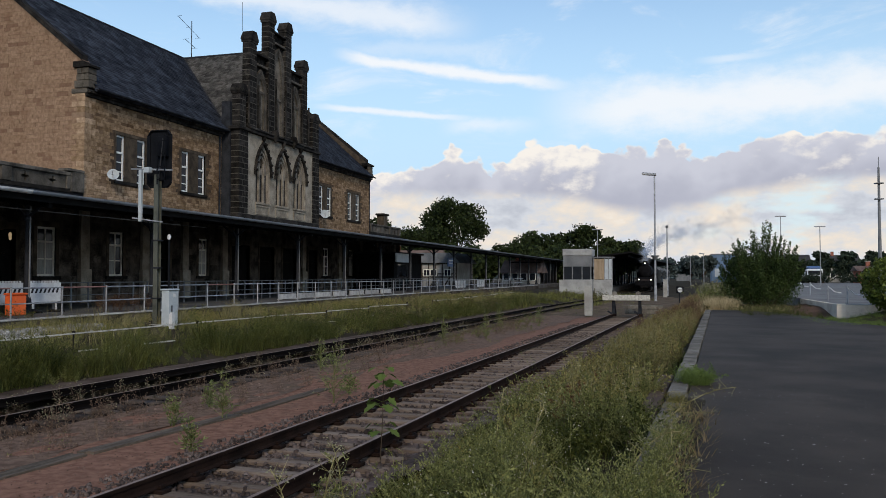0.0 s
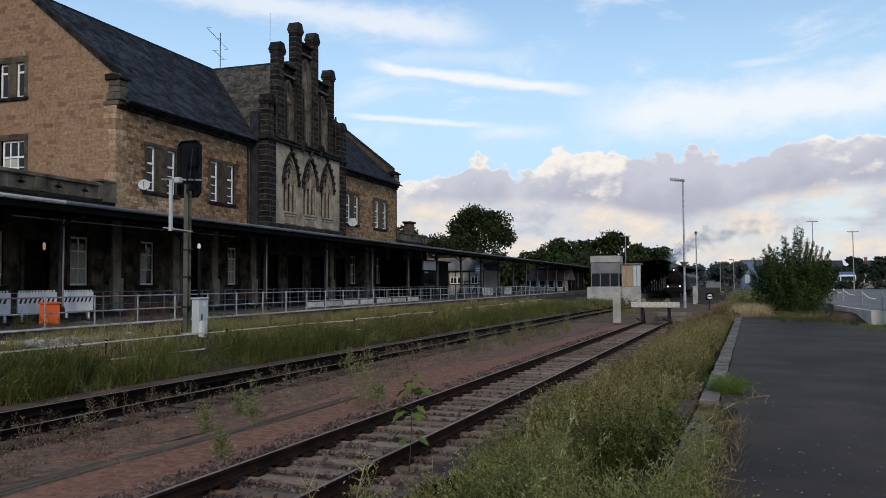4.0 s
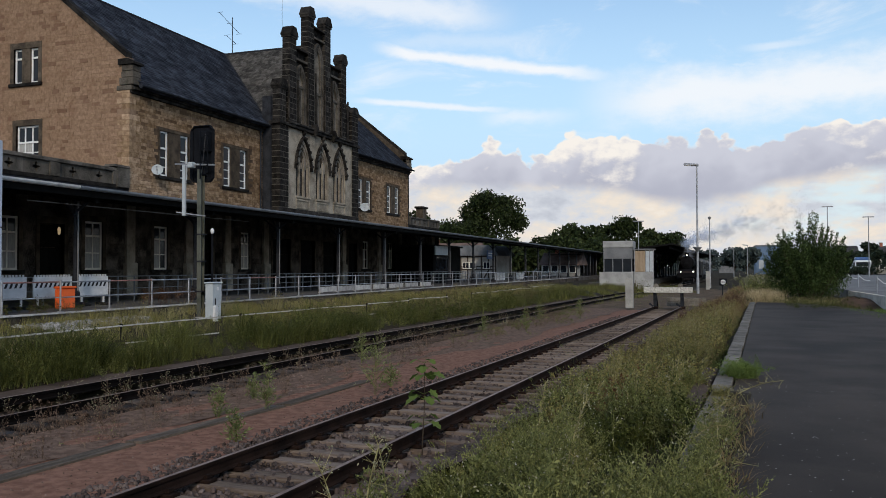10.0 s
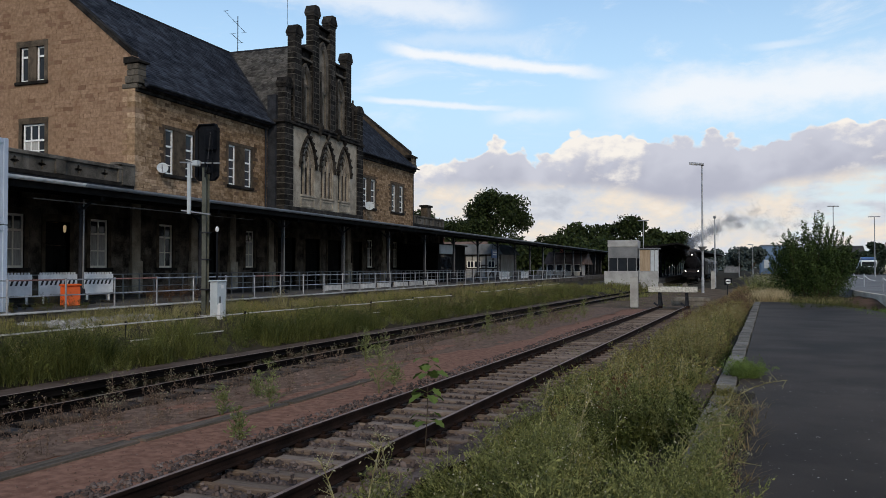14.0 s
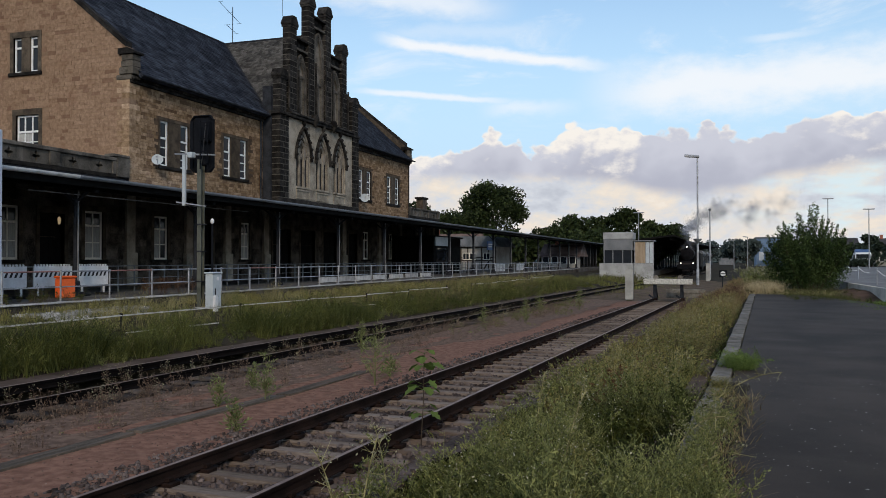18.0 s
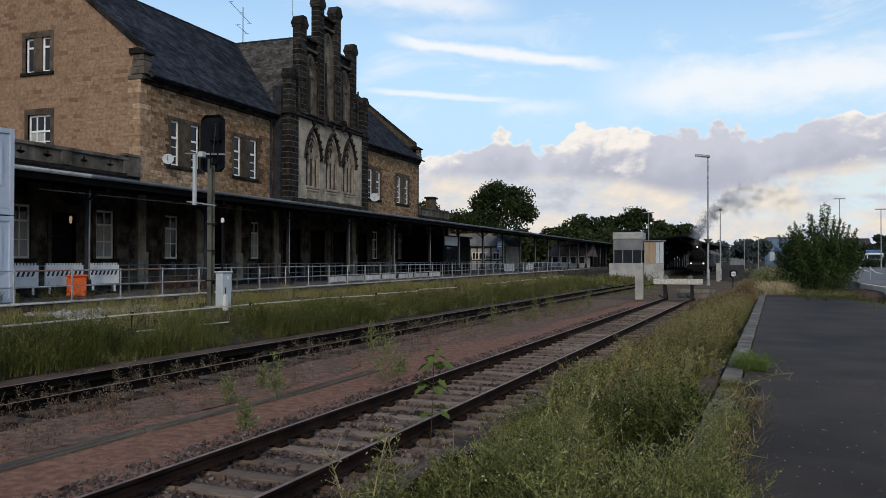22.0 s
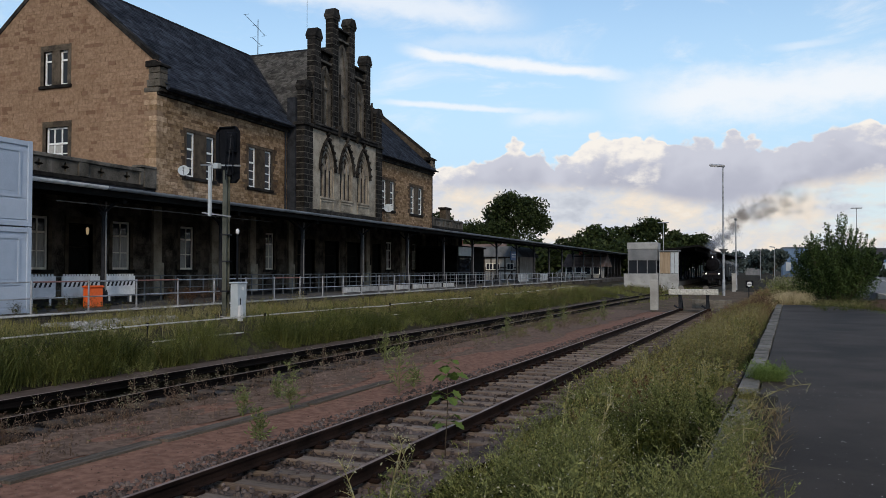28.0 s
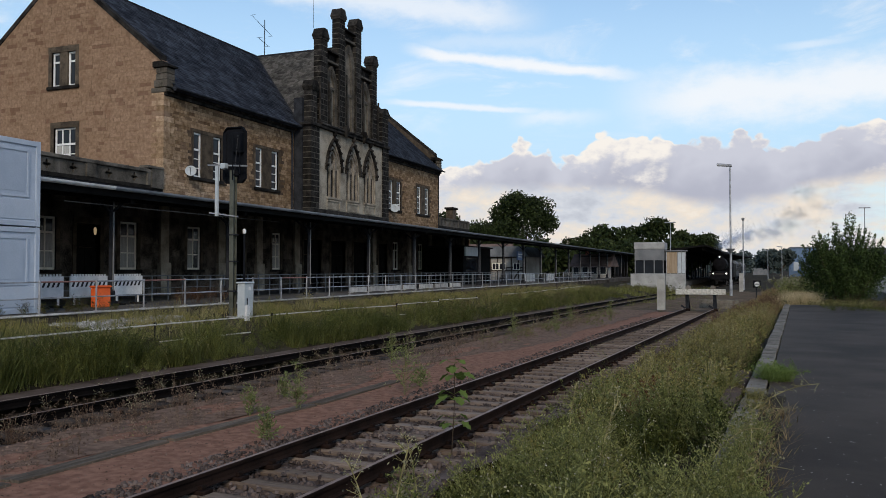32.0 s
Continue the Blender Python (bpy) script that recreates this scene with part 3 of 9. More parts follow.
def mesh_of(name, shape, material, origin=(0, 0, 0), smooth_faces=False):
    me = bpy.data.meshes.new(name)
    o = Vector(origin)
    me.from_pydata([(p[0] - o.x, p[1] - o.y, p[2] - o.z) for p in shape.v], [], shape.f)
    me.materials.append(M[material])
    bm = bmesh.new()
    bm.from_mesh(me)
    bmesh.ops.recalc_face_normals(bm, faces=bm.faces)
    bm.to_mesh(me)
    bm.free()
    if smooth_faces:
        me.shade_smooth()
    me.update()
    return me


def part(name, shape, material, parent, label="", soft=False, kind=""):
    """One mesh object under a thing or a part; the shape is given in world space (or in the space of a thing at the origin)."""
    ob = new(name, mesh_of(name, shape, material, ORIGIN[parent.name], soft))
    ob.parent = parent
    ORIGIN[ob.name] = ORIGIN[parent.name]
    if label:
        ob["label"] = label
    if kind:
        ob["kind"] = kind
    return ob


def single(name, shape, material, label="", category="", group="", kind="", at=(0, 0, 0), soft=False):
    """A thing that is one mesh."""
    ob = new(name, mesh_of(name, shape, material, at, soft))
    ob.location = at
    ORIGIN[ob.name] = Vector(at)
    return tagged(ob, label, category, group, kind)


def array_mesh(name, verts, faces, material, mapped=False):
    """A mesh from arrays: verts n x 3, faces m x 3 or m x 4."""
    me = bpy.data.meshes.new(name)
    k = faces.shape[1]
    me.vertices.add(len(verts))
    me.vertices.foreach_set("co", verts.astype(np.float32).ravel())
    me.loops.add(faces.size)
    me.loops.foreach_set("vertex_index", faces.astype(np.int32).ravel())
    me.polygons.add(len(faces))
    me.polygons.foreach_set("loop_start", np.arange(0, faces.size, k, dtype=np.int32))
    me.update(calc_edges=True)
    if mapped:
        uv = np.tile(np.array([(0, 0.5), (0.5, 0), (1, 0.5), (0.5, 1)], np.float32), (len(faces), 1))
        me.uv_layers.new(name="flake").data.foreach_set("uv", uv.ravel())
    me.materials.append(M[material])
    return me


def scatter(verts, faces, places, turns, sizes, lean=None):
    """Copies of a small template, joined: places n x 3, turns about z, sizes n or n x 3."""
    verts, n = np.asarray(verts, float), len(places)
    sizes = np.asarray(sizes, float)
    sizes = sizes[:, None] * np.ones(3) if sizes.ndim == 1 else sizes
    c, s = np.cos(turns), np.sin(turns)
    p = verts[None] * sizes[:, None, :]
    x, y, z = p[..., 0], p[..., 1], p[..., 2]
    if lean is not None:
        x = x + z * lean[:, None, 0]
        y = y + z * lean[:, None, 1]
    q = np.stack([x * c[:, None] - y * s[:, None], x * s[:, None] + y * c[:, None], z], -1) + np.asarray(places)[:, None]
    f = np.asarray(faces)[None] + (np.arange(n) * len(verts))[:, None, None]
    return q.reshape(-1, 3), f.reshape(-1, np.asarray(faces).shape[1])


def stuff(name, verts, faces, material, label, category, parent=None):
    ob = new(name, array_mesh(name, verts, faces, material))
    if parent is not None:
        ob.parent = parent
        ob.matrix_parent_inverse = Matrix.Translation(-ORIGIN[parent.name])
        ob["kind"] = "stuff"
        return ob
    return tagged(ob, label, category, kind="stuff")


LEAN = radians(2.6)


def along(u, v, z=0.0):
    """From the tracks' own axes (u across, v along) to the world."""
    return Vector((u * math.cos(LEAN) + v * math.sin(LEAN), -u * math.sin(LEAN) + v * math.cos(LEAN), z))


def across(x, y):
    return x * math.cos(LEAN) - y * math.sin(LEAN)

# ---------------------------------------------------------------- ground


def ground_height(x, y):
    u = x * math.cos(LEAN) - y * math.sin(LEAN)
    z = np.interp(u, [-400, -19.0, -17.6, -15.0, -12.75, -12.45, -3.5, -2.2, -0.75, -0.7, 400],
                  [0.7, 0.85, 0.80, 0.50, 0.12, -0.30, -0.30, 0.10, 0.42, 0.60, 0.60])
    far = np.interp(y, [60, 110], [0, 1])
    z = z * (1 - far) + far * np.interp(u, [-60, -25, -14, 2, 12, 60], [0.6, 0.6, 0.0, 0.0, 0.6, 0.8])
    return z


def make_ground():
    def steps(a, b, fine0, fine1, d):
        inner = list(np.arange(fine0, fine1, d))
        left, right, s = [fine0], [fine1], d
        while left[-1] > a:
            s *= 1.35
            left.append(left[-1] - s)
        s = d
        while right[-1] < b:
            s *= 1.35
            right.append(right[-1] + s)
        return np.array(sorted(set(left[1:] + inner + right)))
    xs, ys = steps(-2500, 2500, -30, 12, 0.5), steps(-2500, 2500, -4, 60, 0.8)
    gx, gy = np.meshgrid(xs, ys)
    gz = ground_height(gx, gy)
    bumps = np.array([noise.noise((x * 0.7, y * 0.7, 3.0)) for x, y in zip(gx.ravel(), gy.ravel())]).reshape(gx.shape)
    u = gx * math.cos(LEAN) - gy * math.sin(LEAN)
    gz = gz + bumps * 0.05 * ((u < -0.9) & (u > -18.5))
    v = np.stack([gx, gy, gz], -1).reshape(-1, 3)
    nx, ny = len(xs), len(ys)
    i, j = np.meshgrid(np.arange(nx - 1), np.arange(ny - 1))
    a = (j * nx + i).ravel()
    ob = new("ground", array_mesh("ground", v, np.stack([a, a + 1, a + nx + 1, a + nx], -1), "soil"))
    ob.data.shade_smooth()
    tagged(ob, "rough brown soil with patches of green growth", "ground", kind="structure")


make_ground()


def strip(u0, u1, v0, v1, zf, du=0.5, dv=1.0, wobble=0.0, seed=0):
    """A sheet in the tracks' axes, with an uneven rim if asked."""
    nu, nv = max(2, int((u1 - u0) / du) + 1), max(2, int((v1 - v0) / dv) + 1)
    v = []
    for b in np.linspace(v0, v1, nv):
        for k, a in enumerate(np.linspace(u0, u1, nu)):
            e = wobble * noise.noise((a * 0.5, b * 0.6, seed)) if k in (0, nu - 1) else 0.0
            p = along(a + e, b)
            v.append((p.x, p.y, zf(a, b)))
    i, j = np.meshgrid(np.arange(nu - 1), np.arange(nv - 1))
    a = (j * nu + i).ravel()
    return np.array(v), np.stack([a, a + 1, a + nu + 1, a + nu], -1)


def sheet(name, arrays, material, label, category):
    ob = new(name, array_mesh(name, *arrays, material))
    ob.data.shade_smooth()
    return tagged(ob, label, category, kind="structure")


sheet("sand_path", strip(-9.3, -6.3, -6, 46, lambda a, b: 0.02 + 0.010 * noise.noise((a * 1.3, b * 0.5, 0)), 0.25, 0.4, 0.6, 1), "sand", "reddish sand path between the two tracks", "path")
sheet("dusty_strip", strip(-9.7, -8.2, -6, 47, lambda a, b: 0.024 + 0.022 * noise.noise((a * 2.3, b * 1.1, 21)), 0.15, 0.3, 0.35, 14), "dust", "dusty brown strip with dead litter beside the path", "path")
sheet("yard_dust", strip(-9.5, -7.45, 21, 47, lambda a, b: 0.012 + 0.018 * noise.noise((a * 1.7, b * 0.9, 33)) + 0.022 * min(1.0, (b - 21) / 7.0), 0.2, 0.35, 0.35, 17), "dust", "dull sandy ground towards the buffer stop", "path")
sheet("track_bed", strip(-6.9, -3.6, -6, 50, lambda a, b: (-0.11 if abs(a + 5.2) < 1.2 else -0.06) + 0.03 * noise.noise((a * 2, b * 2, 5)), 0.25, 0.4, 0.3, 2), "ballast", "worn bed of dark ballast under the siding", "track bed")
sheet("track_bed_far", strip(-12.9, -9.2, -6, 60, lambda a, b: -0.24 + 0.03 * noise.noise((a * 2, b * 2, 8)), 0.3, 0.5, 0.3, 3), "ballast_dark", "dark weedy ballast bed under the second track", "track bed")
sheet("earth_strip", strip(-13.15, -12.30, -6, 60, lambda a, b: 0.135 + 0.018 * noise.noise((a * 2, b * 2, 11)), 0.17, 0.5, 0.12, 6), "trodden", "trodden grey-brown earth level with the rail", "ground")
# yard beyond the buffer stop
sheet("yard", strip(-13, 1.0, 44, 150, lambda a, b: -0.09 + 0.05 * noise.noise((a * .5, b * .5, 8)), 1.0, 2.0, 0.4, 4), "yard_earth", "brown sandy yard beyond the buffer stop", "ground")


def make_asphalt():
    """Forecourt: straight kerb on one side, a bend of the verge at its far end."""
    v, f = [], []
    rows = np.linspace(-8, 41.5, 60)
    for b in rows:
        edge = float(np.interp(b, [-8, 27.5, 29.5, 32, 36, 39, 41.5], [26, 26, 5.6, 4.2, 3.4, 2.6, 1.2]))
        for k in range(9):
            p = along(-0.42 + (edge + 0.42) * k / 8, b)
            v.append((p.x, p.y, 0.70 + 0.012 * noise.noise((p.x * 0.5, p.y * 0.5, 2))))
    for j in range(len(rows) - 1):
        for i in range(8):
            a = j * 9 + i
            f.append((a, a + 1, a + 10, a + 9))
    sheet("asphalt", (np.array(v), np.array(f)), "asphalt", "dark grey worn asphalt forecourt", "asphalt")


make_asphalt()


def make_kerb():
    kerb = thing("kerb", along(-0.6, 20, 0.6), "weathered concrete kerb stones beside the asphalt", "kerb", kind="structure")
    rnd = random.Random(4)
    v = -7.0
    while v < 41:
        s = Shape()
        du, dz = rnd.uniform(-0.014, 0.014), rnd.uniform(-0.014, 0.012)
        s.box(-0.70 + du, -0.445 + du, v, v + 0.996 - rnd.uniform(0, 0.006), 0.30, 0.725 + dz, 0.014)
        s.v = [tuple(along(p[0], p[1], p[2])) for p in s.v]
        part("kerb_stone", s, "kerb", kerb)
        v += 1.0
    # lower slabs in front of the edge, leaving a dark gap
    for v0, v1 in ((9.6, 10.9), (10.93, 12.3), (12.34, 13.7), (13.75, 15.0)):
        s = Shape().box(-1.02, -0.775, v0, v1, 0.25, 0.61, 0.02)
        s.v = [tuple(along(p[0], p[1], p[2])) for p in s.v]
        part("slab", s, "trodden", kerb)


make_kerb()
# Dirt along the kerb, drawn as one dark sheet with the plants' shade.
sheet("kerb_dirt", strip(-0.46, -0.12, -6, 11.5, lambda a, b: 0.722 + 0.010 * noise.noise((a * 9, b * 3, 4)) - max(0.0, a + 0.40) * 0.12, 0.06, 0.15, 0.16, 12), "soil", "dark dirt and litter washed against the kerb, with plant shade put in", "dirt")


# ---------------------------------------------------------------- tracks

RAIL = [(-0.062, 0.0), (0.062, 0.0), (0.062, 0.012), (0.012, 0.03), (0.010, 0.105), (0.034, 0.115), (0.035, 0.145), (0.028, 0.152), (-0.028, 0.152), (-0.035, 0.145), (-0.034, 0.115), (-0.010, 0.105), (-0.012, 0.03), (-0.062, 0.012)]


def bend(v):
    return max(0.0, v - 55) * 0.016


def make_track(name, u, v0, v1, curved, label, sleeper_from, sleeper_to):
    track = thing(name, along(u, v0), label, "railway track", "tracks", "structure")
    rnd = random.Random(len(name))
    for side in (-0.7525, 0.7525):
        n = len(RAIL)
        vs = [v0, v1] if not curved else [v0, 55, 80, 110, v1]
        s = Shape()
        pts = []
        for v in vs:
            off = bend(v) if curved else 0
            pts += [tuple(along(u + side + off + p, v, z + 0.0)) for p, z in RAIL]
        faces = [(k * n + i, k * n + (i + 1) % n, (k + 1) * n + (i + 1) % n, (k + 1) * n + i) for k in range(len(vs) - 1) for i in range(n)]
        s.add(pts, faces)
        rail = part("rail", s, "rail_shaded" if curved else "rail_rust", track)
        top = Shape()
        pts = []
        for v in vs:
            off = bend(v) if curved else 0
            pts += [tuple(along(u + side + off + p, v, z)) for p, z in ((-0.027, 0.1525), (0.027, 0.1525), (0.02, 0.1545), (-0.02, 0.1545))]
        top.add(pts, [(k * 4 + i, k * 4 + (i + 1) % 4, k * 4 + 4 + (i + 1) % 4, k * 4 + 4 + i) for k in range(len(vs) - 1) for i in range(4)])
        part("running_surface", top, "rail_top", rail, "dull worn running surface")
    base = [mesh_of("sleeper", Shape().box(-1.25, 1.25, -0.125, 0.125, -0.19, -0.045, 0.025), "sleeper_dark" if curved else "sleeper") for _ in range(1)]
    tie = mesh_of("fastening", Shape().box(-0.16, 0.16, -0.08, 0.08, -0.05, 0.002, 0.008).box(-0.11, -0.066, -0.04, 0.04, 0.002, 0.05, 0.008).box(0.066, 0.11, -0.04, 0.04, 0.002, 0.05, 0.008), "rail_rust")
    v = sleeper_from
    while v < sleeper_to:
        off = bend(v) if curved else 0
        ob = new("sleeper", base[0])
        ob.parent = track
        p = along(u + off + rnd.uniform(-0.04, 0.04), v, (-0.11 if curved else 0.0) + rnd.uniform(-0.02, 0.012)) - ORIGIN[track.name]
        ob.matrix_basis = Matrix.Translation(p) @ pose(0, 0, 0, 0, 0, -math.degrees(LEAN) + rnd.uniform(-1.5, 1.5))
        if not curved and v < 24:
            for side in (-0.7525, 0.7525):
                tp = new("fastening", tie)
                tp.parent = track
                tp.matrix_basis = Matrix.Translation(along(u + side, v, 0) - ORIGIN[track.name]) @ pose(0, 0, 0, 0, 0, -math.degrees(LEAN))
        v += 0.63
    return track


siding = make_track("siding_track", -5.2, -6.0, 47.6, False, "rusty siding with weathered wooden sleepers", -5.0, 47.4)
second = make_track("second_track", -11.5, -6.0, 150.0, True, "dark rusty track half lost in weeds", -2.0, 60.0)


def stones(seed, count, where, material, parent, lo=0.03, hi=0.075):
    """Loose broken stones, each a jittered block."""
    rng = np.random.RandomState(seed)
    cube = np.array([(x, y, z) for z in (-1, 1) for x, y in ((-1, -1), (1, -1), (1, 1), (-1, 1))], float) * 0.5
    faces = np.array([(3, 2, 1, 0), (4, 5, 6, 7), (0, 1, 5, 4), (1, 2, 6, 5), (2, 3, 7, 6), (3, 0, 4, 7)])[1:]
    vs, fs, k = [], [], 0
    for var in range(6):
        t = cube * (1 + rng.uniform(-0.35, 0.35, cube.shape))
        t[4:, :2] *= 0.7
        t[:, 2] *= 0.72
        n = count // 6
        places = where(rng, n)
        sizes = rng.uniform(lo, hi, (n, 1)) * rng.uniform(0.7, 1.3, (n, 3))
        v, f = scatter(t, faces, places, rng.uniform(0, 6.28, n), sizes, rng.uniform(-0.4, 0.4, (n, 2)))
        vs.append(v), fs.append(f + k)
        k += len(v)
    return stuff("ballast_stone", np.concatenate(vs), np.concatenate(fs), material, "loose broken ballast stones", "ballast", parent)


def bed_places(u, half, v0, v1, z, power=1.0):
    def where(rng, n):
        a = u + rng.uniform(-half, half, n)
        b = v0 + (v1 - v0) * rng.uniform(0, 1, n) ** power
        x = a * math.cos(LEAN) + b * math.sin(LEAN)
        y = -a * math.sin(LEAN) + b * math.cos(LEAN)
        return np.stack([x, y, z + rng.uniform(-0.02, 0.03, n)], -1)
    return where


stones(11, 11400, bed_places(-5.2, 1.55, 2.5, 40, -0.085, 1.6), "ballast", siding, 0.028, 0.065)
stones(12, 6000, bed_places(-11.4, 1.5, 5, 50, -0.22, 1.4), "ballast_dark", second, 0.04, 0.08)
stones(13, 3200, bed_places(-9.1, 0.7, 3, 40, 0.015, 1.6), "pebble", second, 0.012, 0.038)
stones(14, 6000, bed_places(-6.42, 0.30, 3, 40, 0.012, 1.6), "ballast", siding, 0.022, 0.055)
stones(16, 7000, bed_places(-7.8, 1.7, 3, 30, 0.022, 1.7), "pebble", siding, 0.006, 0.016)


# ---------------------------------------------------------------- platform

slab = thing("platform", (-24, 40, 0.5), "paved station platform with a concrete edge", "platform", kind="structure")
part("platform_body", Shape().box(-30, -19.35, 2, 82, 0.3, 1.045), "paving", slab)
part("platform_body", Shape().box(-30, -19.35, 82, 150, 0.3, 1.045), "paving", slab)
for k in range(70):
    part("edge_stone", Shape().box(-19.36, -18.99, 8 + k * 1.5, 8 + k * 1.5 + 1.49, 0.4, 1.015, 0.015), "stone_ground", slab)
    part("edge_nosing", Shape().box(-19.36, -18.93, 8 + k * 1.5, 8 + k * 1.5 + 1.485, 1.015, 1.06, 0.015), "edge_pale", slab)

# ---------------------------------------------------------------- station building

FX, RX = -28.0, -26.9           # wing front and risalit front
Y0, Y1, Y2, Y3 = 33.2, 45.6, 57.6, 71.4
RIDGE_X, RIDGE_Z, EAVE_Z, EAVE_X = -34.9, 18.3, 11.5, -27.45
BACK = RIDGE_X * 2 - FX
MID = 51.6

station = thing("station_building", (FX, 52, 1.05), "sandstone station building with slate roof and stepped gothic gable", "station building")


def cells(shape, y0, y1, z0, z1, holes, put):
    """Fill a wall with blocks round its openings."""
    ys = sorted({y0, y1, *[h[0] for h in holes], *[h[1] for h in holes]})
    zs = sorted({z0, z1, *[h[2] for h in holes], *[h[3] for h in holes]})
    for a, b in zip(ys, ys[1:]):
        run = None
        for c, d in zip(zs, zs[1:]):
            if a < y0 - 1e-6 or b > y1 + 1e-6 or c < z0 - 1e-6 or d > z1 + 1e-6:
                continue
            if any(h[0] < (a + b) / 2 < h[1] and h[2] < (c + d) / 2 < h[3] for h in holes):
                continue
            put(shape, a, b, c, d)


def face_x(x, thick=0.5):
    return lambda s, a, b, c, d, o0=0.0, o1=None: s.box(x - thick if o1 is None else x + o1, x + o0, a, b, c, d)


def face_y(y, thick=0.5):
    return lambda s, a, b, c, d, o0=0.0, o1=None: s.box(a, b, y - o0, y + thick if o1 is None else y - o1, c, d)


def window(put, a0, a1, z0, z1, cols, transom, rows, frame="window_white", pane="glass_dark", curtain=0.0, surround=0.16, mullions=(), parent=None, deep=0.16):
    """A sash window in its stone surround: a0 to a1 is the light itself."""
    parent = parent or station
    w = surround
    s = Shape()
    put(s, a0 - w, a1 + w, z1, z1 + w * 1.3, 0.03, -0.3)
    win = part("window", s, "stone_frame", parent)
    for nm, q in (("jamb", (a0 - w, a0, z0, z1, 0.02, -0.3)), ("jamb", (a1, a1 + w, z0, z1, 0.02, -0.3)), ("sill", (a0 - w - 0.05, a1 + w + 0.05, z0 - 0.16, z0, 0.10, -0.3))):
        s = Shape()
        put(s, *q)
        part(nm, s, "stone_dark" if nm == "sill" else "stone_frame", win)
    lights = [a0] + [m for pair in mullions for m in pair] + [a1]
    for k in range(0, len(lights), 2):
        b0, b1 = lights[k], lights[k + 1]
        if k:
            ms = Shape()
            put(ms, lights[k - 1], b0, z0, z1, 0.01, -0.28)
            part("mullion", ms, "stone_frame", win)
        f = Shape()
        t = 0.10
        d0, d1 = -deep, -deep - 0.07
        put(f, b0, b0 + t, z0, z1, d0, d1)
        put(f, b1 - t, b1, z0, z1, d0, d1)
        put(f, b0 + t, b1 - t, z0, z0 + t, d0, d1)
        put(f, b0 + t, b1 - t, z1 - t, z1, d0, d1)
        zt = z0 + (z1 - z0) * transom
        if transom:
            put(f, b0 + t, b1 - t, zt - 0.05, zt + 0.05, d0 + 0.02, d1)
        for i in range(1, cols):
            m = b0 + (b1 - b0) * i / cols
            put(f, m - 0.03, m + 0.03, z0 + t, z1 - t, d0, d1)
        for i in range(1, rows):
            m = z0 + ((zt if transom else z1) - z0) * i / rows
            put(f, b0 + t, b1 - t, m - 0.026, m + 0.026, d0 - 0.01, d1)
        part("sash", f, frame, win, "painted wooden sash")
        g = Shape()
        put(g, b0 + 0.02, b1 - 0.02, z0 + 0.02, z1 - 0.02, -deep - 0.045, -deep - 0.055)
        part("pane", g, pane, win)
        if curtain:
            c = Shape()
            put(c, b0 + 0.08, b0 + (b1 - b0) * curtain, z0 + 0.08, zt - 0.06, -deep - 0.03, -deep - 0.04)
            part("curtain", c, "curtain", win, "pale closed curtain behind the pane")
    return win


def ashlar(put, y0, y1, z0, z1, holes, material, rnd, keep=None, course=0.27, long=(0.38, 0.8), limit=0, near=None, parent=None, proud=0.011):
    """Courses of dressed stones with recessed joints: the near ones are parts, the rest is joined."""
    parent = parent or station
    rest, made, z = Shape(), 0, z0
    while z < z1 - 0.05:
        h = min(course * rnd.uniform(0.85, 1.18), z1 - z)
        a = y0 + rnd.uniform(-0.4, 0.0)
        while a < y1:
            b = a + rnd.uniform(*long)
            c0, c1 = max(a, y0), min(b, y1)
            a = b
            if c1 - c0 < 0.06 or any(h_[0] < c1 and c0 < h_[1] and h_[2] < z + h and z < h_[3] for h_ in holes):
                continue
            if keep and not keep(c0, c1, z, z + h):
                continue
            o = proud * rnd.uniform(0.5, 1.6)
            if made < limit and near(c0, c1, z):
                s = Shape()
                put(s, c0 + 0.006, c1 - 0.006, z + 0.006, z + h - 0.006, o, -0.05)
                part("stone_block", s, material, parent)
                made += 1
            else:
                put(rest, c0 + 0.006, c1 - 0.006, z + 0.006, z + h - 0.006, o, -0.05)
        z += h
    part("masonry", rest, material, parent, kind="stuff")


def trough_outline(x, z, r0, r1, n=7):
    """Half-round gutter in section."""
    ring = lambda r: [(x + r * math.cos(math.pi + math.pi * i / n), z + r * math.sin(math.pi + math.pi * i / n)) for i in range(n + 1)]
    return ring(r0) + ring(r1)[::-1]


def hole_of(w, s=0.16):
    return (w[0] - s - 0.05, w[1] + s + 0.05, w[2] - 0.16, w[3] + s * 1.3)


rnd = random.Random(21)
front, gable = face_x(FX), face_y(Y0)
WZ0, WZ1 = 7.3, 9.7
pairs_left = [(35.55, 37.95, 36.22, 37.24), (41.30, 43.75, 42.03, 43.02)]
pairs_right = [(60.2, 62.6, 60.95, 61.75), (66.1, 68.8, 66.95, 67.95)]
